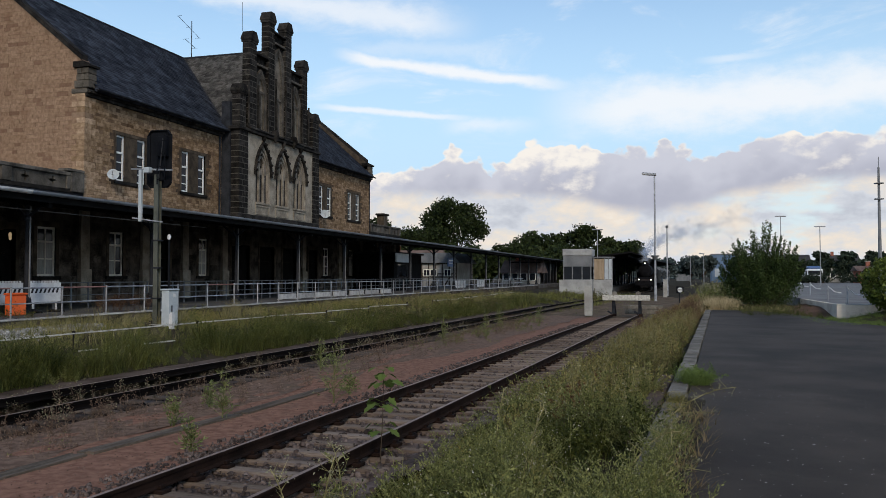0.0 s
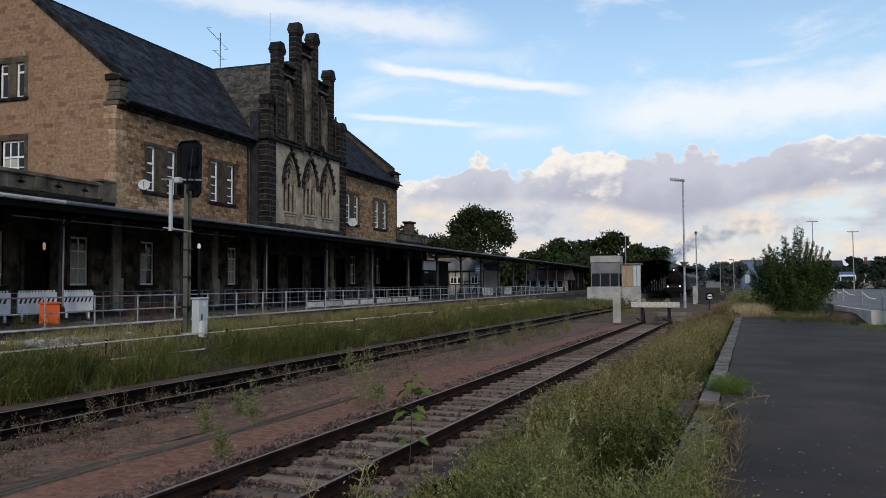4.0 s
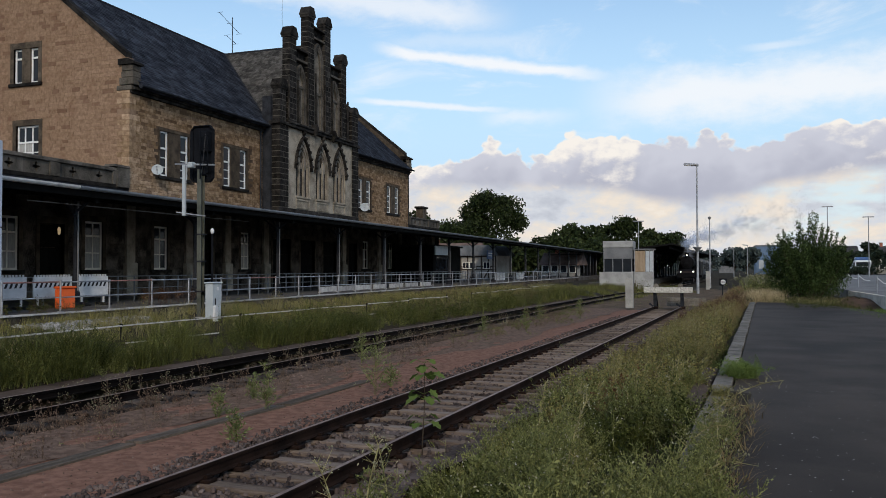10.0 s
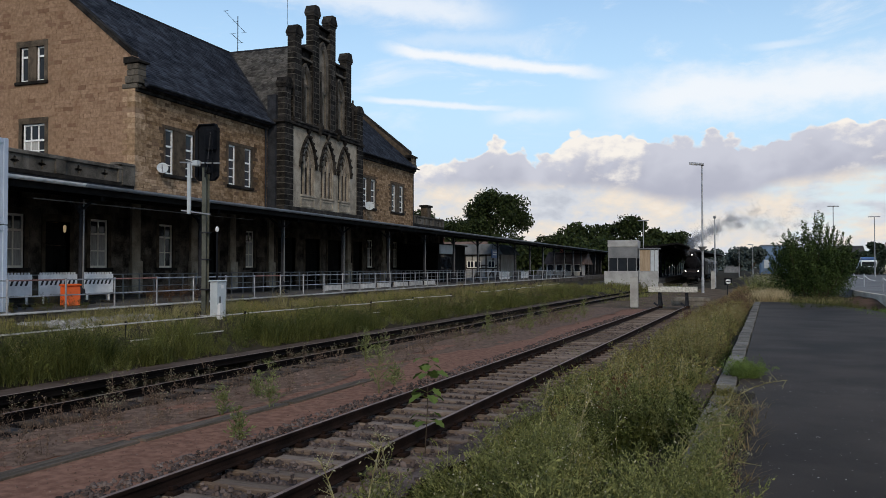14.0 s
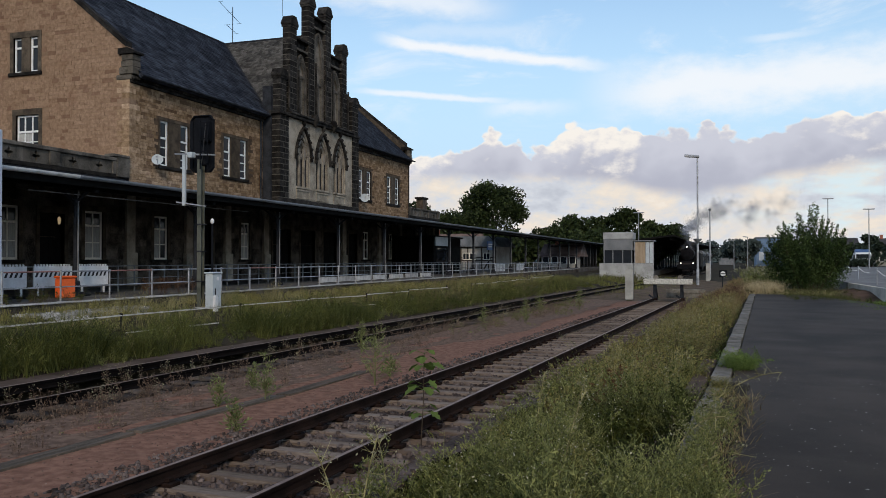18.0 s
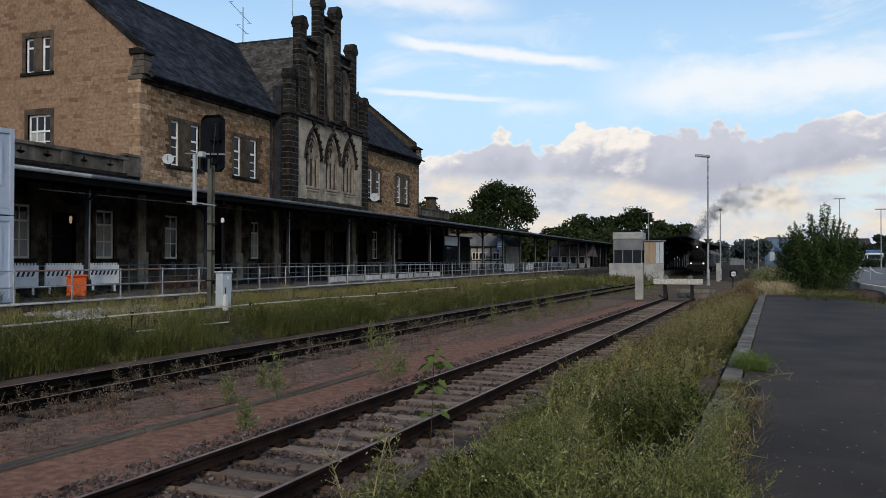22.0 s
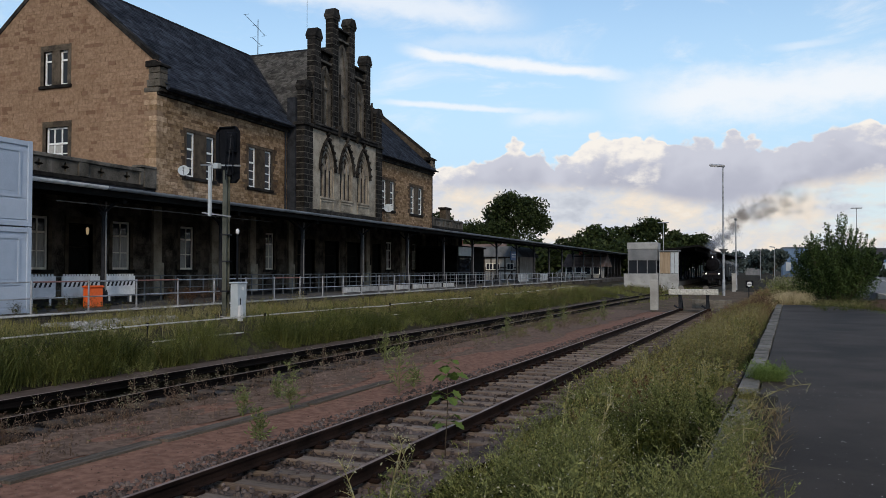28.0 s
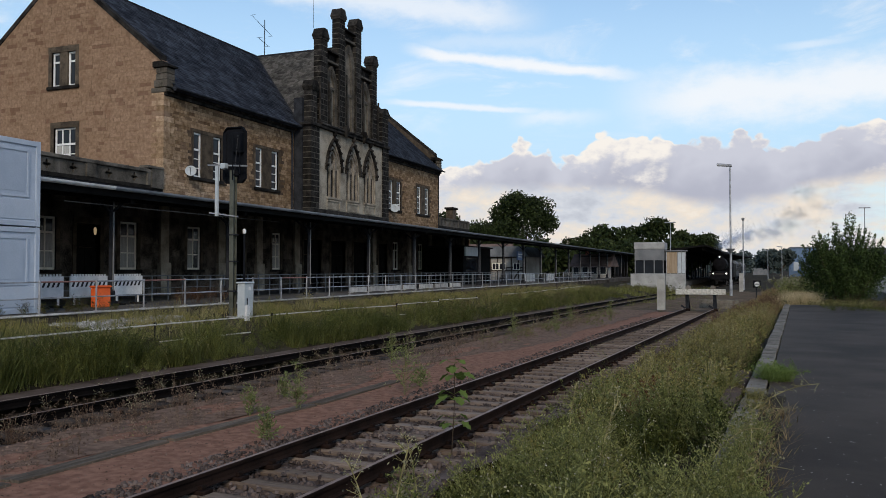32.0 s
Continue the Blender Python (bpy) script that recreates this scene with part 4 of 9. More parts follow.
for name, ya, yb, pairs in (("left", Y0, Y1, pairs_left), ("right", Y2, Y3, pairs_right)):
    holes = [(p[0], p[1], WZ0, WZ1) for p in pairs]
    s = Shape()
    cells(s, ya, yb, 6.0, EAVE_Z, holes, front)
    part("wall", welded(s), "mortar_dark", station)
    frames = [hole_of(h, 0.11) for h in holes]
    ashlar(front, ya + 0.01, yb, 6.1, EAVE_Z - 0.3, frames, "stone_face", rnd, course=0.165, long=(0.2, 0.7), limit=120 if name == "left" else 0, near=lambda a, b, z: a < 39)
    for p in pairs:
        window(front, p[0], p[1], WZ0, WZ1, 1, 0.62, 3, mullions=((p[2], p[3]),), deep=0.07, surround=0.11)
    # eaves: stone cornice, gutter and downpipe
    part("cornice", Shape().box(FX, FX + 0.14, ya, yb, EAVE_Z - 0.30, EAVE_Z - 0.14, 0.02).box(FX, FX + 0.28, ya, yb, EAVE_Z - 0.14, EAVE_Z, 0.03), "stone_dark", station)
    g = Shape().prism(trough_outline(EAVE_X + 0.03, EAVE_Z + 0.08, 0.09, 0.08), "y", ya + 0.2, yb)
    part("gutter", g, "lead", station)
part("downpipe", Shape().tube((FX + 0.1, Y1 - 0.35, 6.0), (FX + 0.1, Y1 - 0.35, EAVE_Z - 0.2), 0.06), "lead", station)
part("downpipe", Shape().tube((FX + 0.1, Y3 - 0.3, 6.0), (FX + 0.1, Y3 - 0.3, EAVE_Z - 0.2), 0.05), "lead", station)


def under(x0, x1, z0, z1):
    top = lambda x: RIDGE_Z + 0.24 - 0.81 * abs(x - RIDGE_X)
    return z1 < min(top(x0), top(x1))


# south gable wall with its windows
g_holes = [(-35.5, -33.85, 12.2, 14.05), (-35.3, -33.78, 8.0, 9.95)]
s = Shape()
cells(s, BACK, FX - 0.0, 6.0, 12.0, [g_holes[1]], lambda sh, a, b, c, d: gable(sh, a, min(b, FX - 0.01), c, d))
part("gable_wall", welded(s), "mortar", station)
for outline in ([(BACK, 12.0), (-35.5, 12.0), (-35.5, 18.0), (BACK, 12.85)], [(-33.85, 12.0), (FX - 0.01, 12.0), (FX - 0.01, 12.88), (-33.85, 17.62)],
                [(-35.5, 14.05), (-33.85, 14.05), (-33.85, 17.62), (RIDGE_X, 18.47), (-35.5, 18.0)], [(-35.5, 12.0), (-33.85, 12.0), (-33.85, 12.2), (-35.5, 12.2)]):
    part("gable_wall", Shape().prism(outline, "y", Y0, Y0 + 0.5), "mortar", station)
ashlar(gable, BACK, FX - 0.005, 6.1, 18.2, [hole_of(h) for h in g_holes], "stone_warm", rnd, keep=under, course=0.195, long=(0.24, 0.75), limit=280, near=lambda a, b, z: a > -31.8)
window(gable, -35.5, -33.85, 12.2, 14.05, 1, 0.72, 1, mullions=((-34.95, -34.4),), deep=0.1, surround=0.24)
window(gable, -35.3, -33.78, 8.0, 9.95, 3, 0.55, 2, deep=0.1, curtain=0.65, surround=0.24)
# corner quoins and kneeler stones
for k in range(20):
    z = 6.1 + 0.27 * k
    ln = 0.75 if k % 2 else 0.45
    part("quoin", Shape().box(FX - ln, FX + 0.022, Y0 - 0.022, Y0 + (0.45 if k % 2 else 0.75), z + 0.006, z + 0.264, 0.01), "stone_face", station)
for y in (Y0, Y3):
    d = -1 if y == Y0 else 1
    for x0, x1, o, z0, z1 in ((-0.75, 0.16, 0.06, 11.35, 11.6), (-0.55, -0.12, 0.10, 11.61, 11.98), (-0.11, 0.30, 0.10, 11.61, 11.98), (-0.45, 0.02, 0.08, 11.99, 12.3), (0.03, 0.26, 0.08, 11.99, 12.3), (-0.42, -0.16, 0.08, 12.31, 12.62), (-0.15, 0.25, 0.08, 12.31, 12.62)):
        part("kneeler", Shape().box(FX + x0, FX + x1, y + d * o, y - d * 0.5, z0, z1, 0.03), "kneeler_stone", station)
    kn = Shape().prism([(FX - 0.6, 12.63), (FX + 0.38, 12.63), (FX + 0.40, 12.72), (FX - 0.02, 12.94), (FX - 0.6, 12.92)], "y", min(y + d * 0.16, y - d * 0.6), max(y + d * 0.16, y - d * 0.6))
    part("kneeler_cap", kn, "stone_dark", station)
    for side in (1, -1):
        n = 9
        for k in range(n):
            x0 = RIDGE_X + side * (RIDGE_X - FX + 0.2) * -1 * k / n
            x1 = RIDGE_X + side * (RIDGE_X - FX + 0.2) * -1 * (k + 1) / n
            z0 = RIDGE_Z + 0.42 - 0.81 * abs(x0 - RIDGE_X)
            z1 = RIDGE_Z + 0.42 - 0.81 * abs(x1 - RIDGE_X)
            c = Shape().prism([(x0, z0 - 0.29), (x1, z1 - 0.29), (x1, z1), (x0, z0)], "y", min(y + d * 0.05, y - d * 0.42), max(y + d * 0.05, y - d * 0.42))
            part("coping_stone", c, "stone_dark" , station)
# hidden walls that close the block
part("wall", Shape().box(BACK, BACK + 0.5, Y0 + 0.5, Y3 - 0.5, 1.0, EAVE_Z), "stone_face", station)
nw = Shape().box(BACK, FX - 0.5, Y3 - 0.5, Y3, 1.0, 12.0)
nw.prism([(BACK, 12.0), (FX - 0.05, 12.0), (FX - 0.05, 12.87), (RIDGE_X, 18.47), (BACK, 12.87)], "y", Y3 - 0.5, Y3)
part("gable_wall", nw, "stone_frame", station)


# ---- roof: boards with rows of slates
def slates(name, corners, material, seed, w=0.30, h=0.24):
    """Rows of slates over a plane polygon (eave edge first: a, b, then up)."""
    rng = np.random.RandomState(seed)
    P = [Vector(c) for c in corners]
    ex = (P[1] - P[0]).normalized()
    nrm = ex.cross((P[-1] - P[0])).normalized()
    if nrm.z < 0:
        nrm = -nrm
    ey = nrm.cross(ex)
    if (P[-1] - P[0]).dot(ey) < 0:
        ey = -ey
    poly = [((p - P[0]).dot(ex), (p - P[0]).dot(ey)) for p in P]

    def inside(x, y):
        hit = False
        for (ax, ay), (bx, by) in zip(poly, poly[1:] + poly[:1]):
            if (ay > y) != (by > y) and x < (bx - ax) * (y - ay) / (by - ay) + ax:
                hit = not hit
        return hit
    xs, ys = [p[0] for p in poly], [p[1] for p in poly]
    v, f = [], []
    row, y = 0, min(ys)
    while y < max(ys):
        x = min(xs) - (row % 2) * w / 2
        while x < max(xs):
            if inside(x + w / 2, y + h * 0.5):
                k = len(v)
                lift0, lift1 = 0.034 + rng.uniform(0, 0.012), 0.012
                j = rng.uniform(-0.012, 0.012, 4)
                for (a, b, c) in ((x + 0.004, y + j[0], lift0), (x + w - 0.004, y + j[1], lift0), (x + w - 0.004, y + h * 1.15, lift1), (x + 0.004, y + h * 1.15, lift1),
                                  (x + 0.004, y + j[0], lift0 - 0.022), (x + w - 0.004, y + j[1], lift0 - 0.022)):
                    v.append(P[0] + ex * a + ey * b + nrm * c)
                f += [(k, k + 1, k + 2, k + 3), (k + 4, k + 5, k + 1, k)]
            x += w
        y += h
        row += 1
    deck = Shape()
    n = len(P)
    deck.add([p for p in P] + [p - nrm * 0.2 for p in P], [tuple(range(n)), tuple(range(2 * n - 1, n - 1, -1))] + [(i, (i + 1) % n, n + (i + 1) % n, n + i) for i in range(n)])
    roof = part(name, deck, material, station)
    ob = new("slate_covering", array_mesh("slate_covering", np.array([tuple(q - ORIGIN[station.name]) for q in v]), np.array(f), material))
    ob.parent = roof
    ob["kind"] = "stuff"
    return roof


ez, ex_ = EAVE_Z + 0.1, EAVE_X
slates("roof", [(ex_, Y0 + 0.35, ez), (ex_, Y1 - 0.1, ez), (RIDGE_X, MID, RIDGE_Z), (RIDGE_X, Y0 + 0.35, RIDGE_Z)], "slate", 1)
slates("roof", [(ex_, Y2 + 0.1, ez), (ex_, Y3 - 0.35, ez), (RIDGE_X, Y3 - 0.35, RIDGE_Z), (RIDGE_X, MID, RIDGE_Z)], "slate", 2)
slates("cross_roof", [(RX - 0.5, Y1 - 0.1, ez), (ex_, Y1 - 0.1, ez), (RIDGE_X, MID, RIDGE_Z), (RX - 0.5, MID, RIDGE_Z)], "slate_grey", 3, 0.22, 0.2)
slates("cross_roof", [(RX - 0.5, Y2 + 0.1, ez), (ex_, Y2 + 0.1, ez), (RIDGE_X, MID, RIDGE_Z), (RX - 0.5, MID, RIDGE_Z)], "slate_grey", 4, 0.22, 0.2)
bk = 2 * RIDGE_X - ex_
part("roof", Shape().add([(RIDGE_X, Y0 + 0.35, RIDGE_Z), (RIDGE_X, Y3 - 0.35, RIDGE_Z), (bk, Y3 - 0.35, ez), (bk, Y0 + 0.35, ez), (RIDGE_X, Y0 + 0.35, RIDGE_Z - 0.2), (RIDGE_X, Y3 - 0.35, RIDGE_Z - 0.2), (bk, Y3 - 0.35, ez - 0.2), (bk, Y0 + 0.35, ez - 0.2)],
                         [(0, 1, 2, 3), (7, 6, 5, 4), (0, 4, 5, 1), (1, 5, 6, 2), (2, 6, 7, 3), (3, 7, 4, 0)]), "slate", station)
part("ridge", Shape().tube((RIDGE_X, Y0 + 0.3, RIDGE_Z + 0.02), (RIDGE_X, Y3 - 0.3, RIDGE_Z + 0.02), 0.1), "lead", station)
part("ridge", Shape().tube((RIDGE_X, MID, RIDGE_Z + 0.02), (RX - 0.5, MID, RIDGE_Z + 0.02), 0.09), "lead", station)
part("valley", Shape().bar((ex_, Y1 - 0.12, ez + 0.05), (RIDGE_X, MID, RIDGE_Z + 0.05), 0.3, 0.04), "lead", station)
part("valley", Shape().bar((ex_, Y2 + 0.12, ez + 0.05), (RIDGE_X, MID, RIDGE_Z + 0.05), 0.3, 0.04), "lead", station)
part("roof_light", Shape().box(-29.4, -28.9, 59.6, 60.3, 13.35, 13.75, 0.03), "zinc", station, "small pale metal roof light")

# ---- risalit with three lancets under a stepped gable
rz0, rz1 = 6.0, 11.75


def arch(yc, half, spring, tip, n=8):
    """Points of a pointed arch from its left springing over the tip to the right one."""
    rise = tip - spring
    r = (half * half + rise * rise) / (2 * half)
    left = []
    a_end = math.atan2(rise, r - half)
    for k in range(n + 1):
        a = a_end * k / n
        left.append((yc - half + r - r * math.cos(a), spring + r * math.sin(a)))
    right = [(2 * yc - y, z) for y, z in left[::-1]]
    return left + right[1:]


LANCETS = [48.95, 51.75, 54.45]
HALF, SILL, SPRING, TIP = 0.95, 7.25, 9.4, 11.0
edges = [46.85]
for yc in LANCETS:
    edges += [yc - HALF, yc + HALF]
edges.append(56.65)
for a, b in zip(edges[::2], edges[1::2]):
    part("risalit_wall", Shape().box(RX - 0.5, RX, a, b, rz0, rz1), "stone_pale", station, "pale weathered sandstone panel")
for yc in LANCETS:
    part("risalit_wall", Shape().box(RX - 0.5, RX, yc - HALF, yc + HALF, rz0, SILL), "stone_pale", station, "pale weathered sandstone panel")
    pts = arch(yc, HALF, SPRING, TIP)
    m = len(pts) // 2
    part("spandrel", Shape().prism(pts[:m + 1] + [(yc, rz1), (yc - HALF, rz1)], "x", RX - 0.5, RX), "stone_pale", station)
    part("spandrel", Shape().prism(pts[m:] + [(yc + HALF, rz1), (yc, rz1)], "x", RX - 0.5, RX), "stone_pale", station)
for yc in LANCETS:
    lan = part("lancet", Shape().box(RX - 0.30, RX - 0.21, yc - HALF, yc + HALF, SILL, TIP), "stone_frame", station, "blind pointed window with stone tracery")
    tr = Shape()
    for e in (-HALF + 0.07, -0.31, 0.31, HALF - 0.07):
        tr.box(RX - 0.21, RX - 0.06, yc + e - 0.06, yc + e + 0.06, SILL, SPRING + (0.5 if abs(e) < 0.5 else 0.1), 0.03)
    for half, tip, d, x in ((HALF - 0.06, TIP - 0.06, 0.11, -0.05), (HALF - 0.22, TIP - 0.3, 0.10, -0.10), (HALF - 0.40, TIP - 0.62, 0.09, -0.14)):
        pts = arch(yc, half, SPRING, tip)
        for (a, b), (c, e) in zip(pts, pts[1:]):
            tr.bar((RX + x, a, b), (RX + x, c, e), d, 0.12)
    for e in (-0.31, 0.31):
        pts = arch(yc + e * 1.02, 0.26, SPRING - 0.25, SPRING + 0.35, 5)
        for (a, b), (c, f) in zip(pts, pts[1:]):
            tr.bar((RX - 0.14, a, b), (RX - 0.14, c, f), 0.07, 0.1)
    part("tracery", tr, "stone_pier", lan)
    slot = Shape()
    for e in (-0.60, 0.0, 0.60):
        slot.box(RX - 0.21, RX - 0.195, yc + e - 0.17, yc + e + 0.17, SILL + 0.1, SPRING + 0.35)
    part("dark_panel", slot, "stone_dark", lan)
    hood = Shape()
    pts = arch(yc, HALF + 0.14, SPRING - 0.35, TIP + 0.3, 10)
    ring = []
    for k, (a, b) in enumerate(pts):
        q, r = pts[max(0, k - 1)], pts[min(len(pts) - 1, k + 1)]
        d = math.hypot(r[0] - q[0], r[1] - q[1])
        ny, nz = -(r[1] - q[1]) / d * 0.08, (r[0] - q[0]) / d * 0.08
        ring += [(RX, a - ny, b - nz), (RX + 0.15, a - ny, b - nz), (RX + 0.15, a + ny, b + nz), (RX, a + ny, b + nz)]
    hood.add(ring, [(k * 4 + i, k * 4 + (i + 1) % 4, k * 4 + 4 + (i + 1) % 4, k * 4 + 4 + i) for k in range(len(pts) - 1) for i in range(4)])
    part("hood_mould", hood, "stone_dark", lan, "dark crocketed hood mould")
    for (a, b) in pts[1:-1:2]:
        part("crocket", Shape().lathe([(0.02, -0.12), (0.12, -0.05), (0.13, 0.05), (0.02, 0.13)], (RX + 0.14, a, b + 0.06), 6), "stone_dark", lan)
    part("finial", Shape().lathe([(0.03, -0.3), (0.16, -0.1), (0.17, 0.12), (0.05, 0.3)], (RX + 0.1, yc, TIP + 0.62), 6), "stone_dark", lan)
    pan = Shape().box(RX, RX + 0.06, yc - HALF, yc + HALF, 6.42, 6.52, 0.01).box(RX, RX + 0.06, yc - HALF, yc + HALF, 6.95, 7.05, 0.01)
    for e in (-HALF, HALF - 0.12):
        pan.box(RX, RX + 0.055, yc + e, yc + e + 0.12, 6.52, 6.95, 0.01)
    part("sill_panel", pan, "stone_pale", lan)
    part("sill", Shape().box(RX - 0.4, RX + 0.1, yc - HALF - 0.05, yc + HALF + 0.05, SILL - 0.14, SILL, 0.02), "stone_pale", lan)
part("plinth", Shape().box(RX, RX + 0.14, Y1, Y2, 6.0, 6.35, 0.03), "stone_dark", station)
# side walls of the risalit, the near one's shadow put into its colour
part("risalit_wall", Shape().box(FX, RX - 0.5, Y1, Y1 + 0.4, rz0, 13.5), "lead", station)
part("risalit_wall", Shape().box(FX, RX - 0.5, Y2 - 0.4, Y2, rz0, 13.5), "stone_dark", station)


def block_pier(y0, y1, z0, z1, x0, x1, name="pier", cap=0.0):
    """A pier of coursed dark stones, with a small saddle roof on top if cap is given."""
    core = Shape().box(x0 + 0.005, x1 - 0.005, y0 + 0.005, y1 - 0.005, z0, z1)
    pier = part(name, core, "stone_joint", station)
    s = Shape()
    z, k = z0, 0
    while z < z1 - 0.05:
        h = min(0.36, z1 - z)
        w = y1 - y0
        cuts = [y0, y0 + w * (0.62 if k % 2 else 0.38), y1]
        for a, b in zip(cuts, cuts[1:]):
            s.box(x0, x1, a + (0 if a == y0 else 0.018), b - (0 if b == y1 else 0.018), z + 0.018, z + h - 0.018, 0.012)
        z += h
        k += 1
    part("masonry", s, "stone_dark", pier, kind="stuff")
    if cap:
        ym, o = (y0 + y1) / 2, 0.10
        c = Shape().prism([(y0 - o, z1), (y1 + o, z1), (y1 + o, z1 + 0.1), (ym + 0.25, z1 + cap), (ym - 0.25, z1 + cap), (y0 - o, z1 + 0.1)], "x", x0 - o, x1 + o)
        c.box(x0 - 0.06, x1 + 0.06, y0 - 0.06, y1 + 0.06, z1 - 0.16, z1)
        part("cap", c, "stone_dark", pier)
    return pier


PX0, PX1 = RX - 0.5, RX + 0.06
block_pier(45.75, 46.85, 6.0, 11.7, RX - 0.55, RX + 0.1)
block_pier(56.62, 57.62, 6.0, 11.7, RX - 0.6, RX + 0.1)
block_pier(45.85, 46.6, 11.9, 14.2, PX0, PX1, cap=0.5)
block_pier(56.55, 57.62, 11.9, 14.3, PX0, PX1, cap=0.5)
block_pier(47.08, 47.95, 11.9, 17.85, PX0, PX1, cap=0.6)
block_pier(49.58, 50.42, 11.9, 19.9, PX0, PX1, cap=0.6)
block_pier(52.1, 52.95, 11.9, 19.9, PX0, PX1, cap=0.6)
block_pier(54.72, 55.56, 11.9, 17.85, PX0, PX1, cap=0.6)
part("string_course", Shape().box(RX - 0.6, RX + 0.22, Y1 - 0.05, Y2 + 0.05, 11.7, 11.92, 0.04).box(RX, RX + 0.3, 46.9, 56.6, 11.92, 12.06, 0.03), "stone_dark", station)
for y in (50.3, 53.1):
    part("corbel", Shape().lathe([(0.05, -0.5), (0.22, -0.2), (0.3, 0.1), (0.2, 0.35), (0.05, 0.4)], (RX + 0.22, y, 12.0), 8), "stone_dark", station)
bays = [(46.6, 47.08, 14.2), (47.95, 49.58, 17.1), (50.42, 52.1, 19.2), (52.95, 54.72, 17.1), (55.56, 56.55, 14.6)]
field = Shape()
for a, b, z in bays:
    field.box(RX - 0.5, RX - 0.22, a, b, 11.9, z)
for a, b, z in bays[1:4]:
    field.prism([(RX - 0.62, z), (RX + 0.1, z), (RX + 0.1, z + 0.12), (RX - 0.25, z + 0.3), (RX - 0.62, z + 0.12)], "y", a, b)
part("stepped_gable", field, "stone_dark", station, "soot-black stepped gothic gable")
for a, b, z in bays[1:4]:
    yc, hf = (a + b) / 2, (b - a) / 2
    blind = Shape()
    tip = z - 0.95
    for half, tp, d in ((hf - 0.08, tip, 0.13), (hf - 0.26, tip - 0.3, 0.09)):
        pts = [(yc - half, 12.1)] + arch(yc, half, tp - 1.5, tp) + [(yc + half, 12.1)]
        for (p, q), (r, t) in zip(pts, pts[1:]):
            blind.bar((RX - 0.12, p, q), (RX - 0.12, r, t), d, 0.2)
    blind.box(RX - 0.22, RX - 0.08, yc - 0.05, yc + 0.05, 12.1, 14.6, 0.02)
    blind.box(RX - 0.22, RX - 0.08, a, b, 14.6, 14.8, 0.03)
    blind.box(RX - 0.22, RX + 0.02, a, b, z - 0.72, z - 0.55, 0.03)
    part("blind_tracery", blind, "stone_parapet", station)
    back = Shape().prism(arch(yc, hf - 0.15, tip - 1.6, tip - 0.1) + [(yc + hf - 0.15, 12.1), (yc - hf + 0.15, 12.1)], "x", RX - 0.225, RX - 0.205)
    part("blind_panel", back, "stone_pier", station)
for y in (46.85, 48.05, 49.45, 50.52, 51.98, 53.05, 54.6, 55.66):
    part("shaft", Shape().tube((RX + 0.14, y, 12.05), (RX + 0.14, y, 16.0 if 48.5 < y < 54 else 15.0), 0.07, n=6), "stone_dark", station)
part("gable_rod", Shape().tube((RX - 0.3, 46.7, 18.3), (RX - 0.3, 46.7, 20.2), 0.012, n=5), "lead", station)

# ---- ground floor behind the canopy
gf_windows = [(21.3, 22.4), (25.45, 26.5), (30.25, 31.4), (35.1, 36.2), (43.15, 44.1), (61.0, 62.1), (66.4, 67.4)]
gf_doors = [(27.6, 29.0), (38.6, 40.2), (46.9, 49.2), (50.6, 52.7), (54.0, 56.2), (58.3, 59.9), (70.0, 71.4), (75.0, 76.4)]
GY0, GY1, GZ1 = 14.0, 80.0, 6.2
holes = [(a, b, 2.35, 4.62) for a, b in gf_windows] + [(a, b, 1.05, 4.4) for a, b in gf_doors]
s = Shape()
cells(s, GY0, GY1, 1.05, GZ1, holes, front)
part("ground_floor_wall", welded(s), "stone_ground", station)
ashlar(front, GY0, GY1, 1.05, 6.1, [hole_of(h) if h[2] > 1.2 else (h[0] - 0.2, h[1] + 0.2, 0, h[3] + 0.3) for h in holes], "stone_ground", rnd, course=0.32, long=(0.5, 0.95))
for k, (a, b) in enumerate(gf_windows):
    window(front, a, b, 2.35, 4.62, 2, 0.70, 2, frame="window_cream", curtain=(0.6, 0.9, 0.9, 0.5, 0.9, 0.6, 0.9)[k], surround=0.2, deep=0.06)
for a, b in gf_doors:
    d = Shape()
    front(d, a - 0.2, a, 1.05, 4.4, 0.04, -0.3)
    front(d, b, b + 0.2, 1.05, 4.4, 0.04, -0.3)
    front(d, a - 0.2, b + 0.2, 4.4, 4.7, 0.05, -0.3)
    door = part("door", d, "stone_frame", station)
    m = Shape()
    mid = (a + b) / 2
    for c0, c1 in ((a, mid - 0.01), (mid + 0.01, b)):
        front(m, c0, c1, 1.07, 3.35, -0.2, -0.26)
        for z0, z1 in ((1.25, 1.9), (2.05, 2.6)):
            front(m, c0 + 0.12, c1 - 0.12, z0, z1, -0.17, -0.21)
    front(m, a, b, 3.36, 3.5, -0.16, -0.26)
    # Leaves and fanlight near-black: the shaded openings are put into their colour.
    part("door_leaf", m, "canopy_shade_wood", door)
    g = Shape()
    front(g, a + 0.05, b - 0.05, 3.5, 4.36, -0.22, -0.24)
    part("fanlight", g, "canopy_shade_wood", door)
    h = Shape().tube((FX - 0.17, mid + 0.1, 2.05), (FX - 0.1, mid + 0.1, 2.05), 0.02, n=6).tube((FX - 0.1, mid + 0.1, 2.05), (FX - 0.1, mid + 0.22, 2.05), 0.015, n=6)
    part("handle", h, "galvanised", door, "steel lever handle")
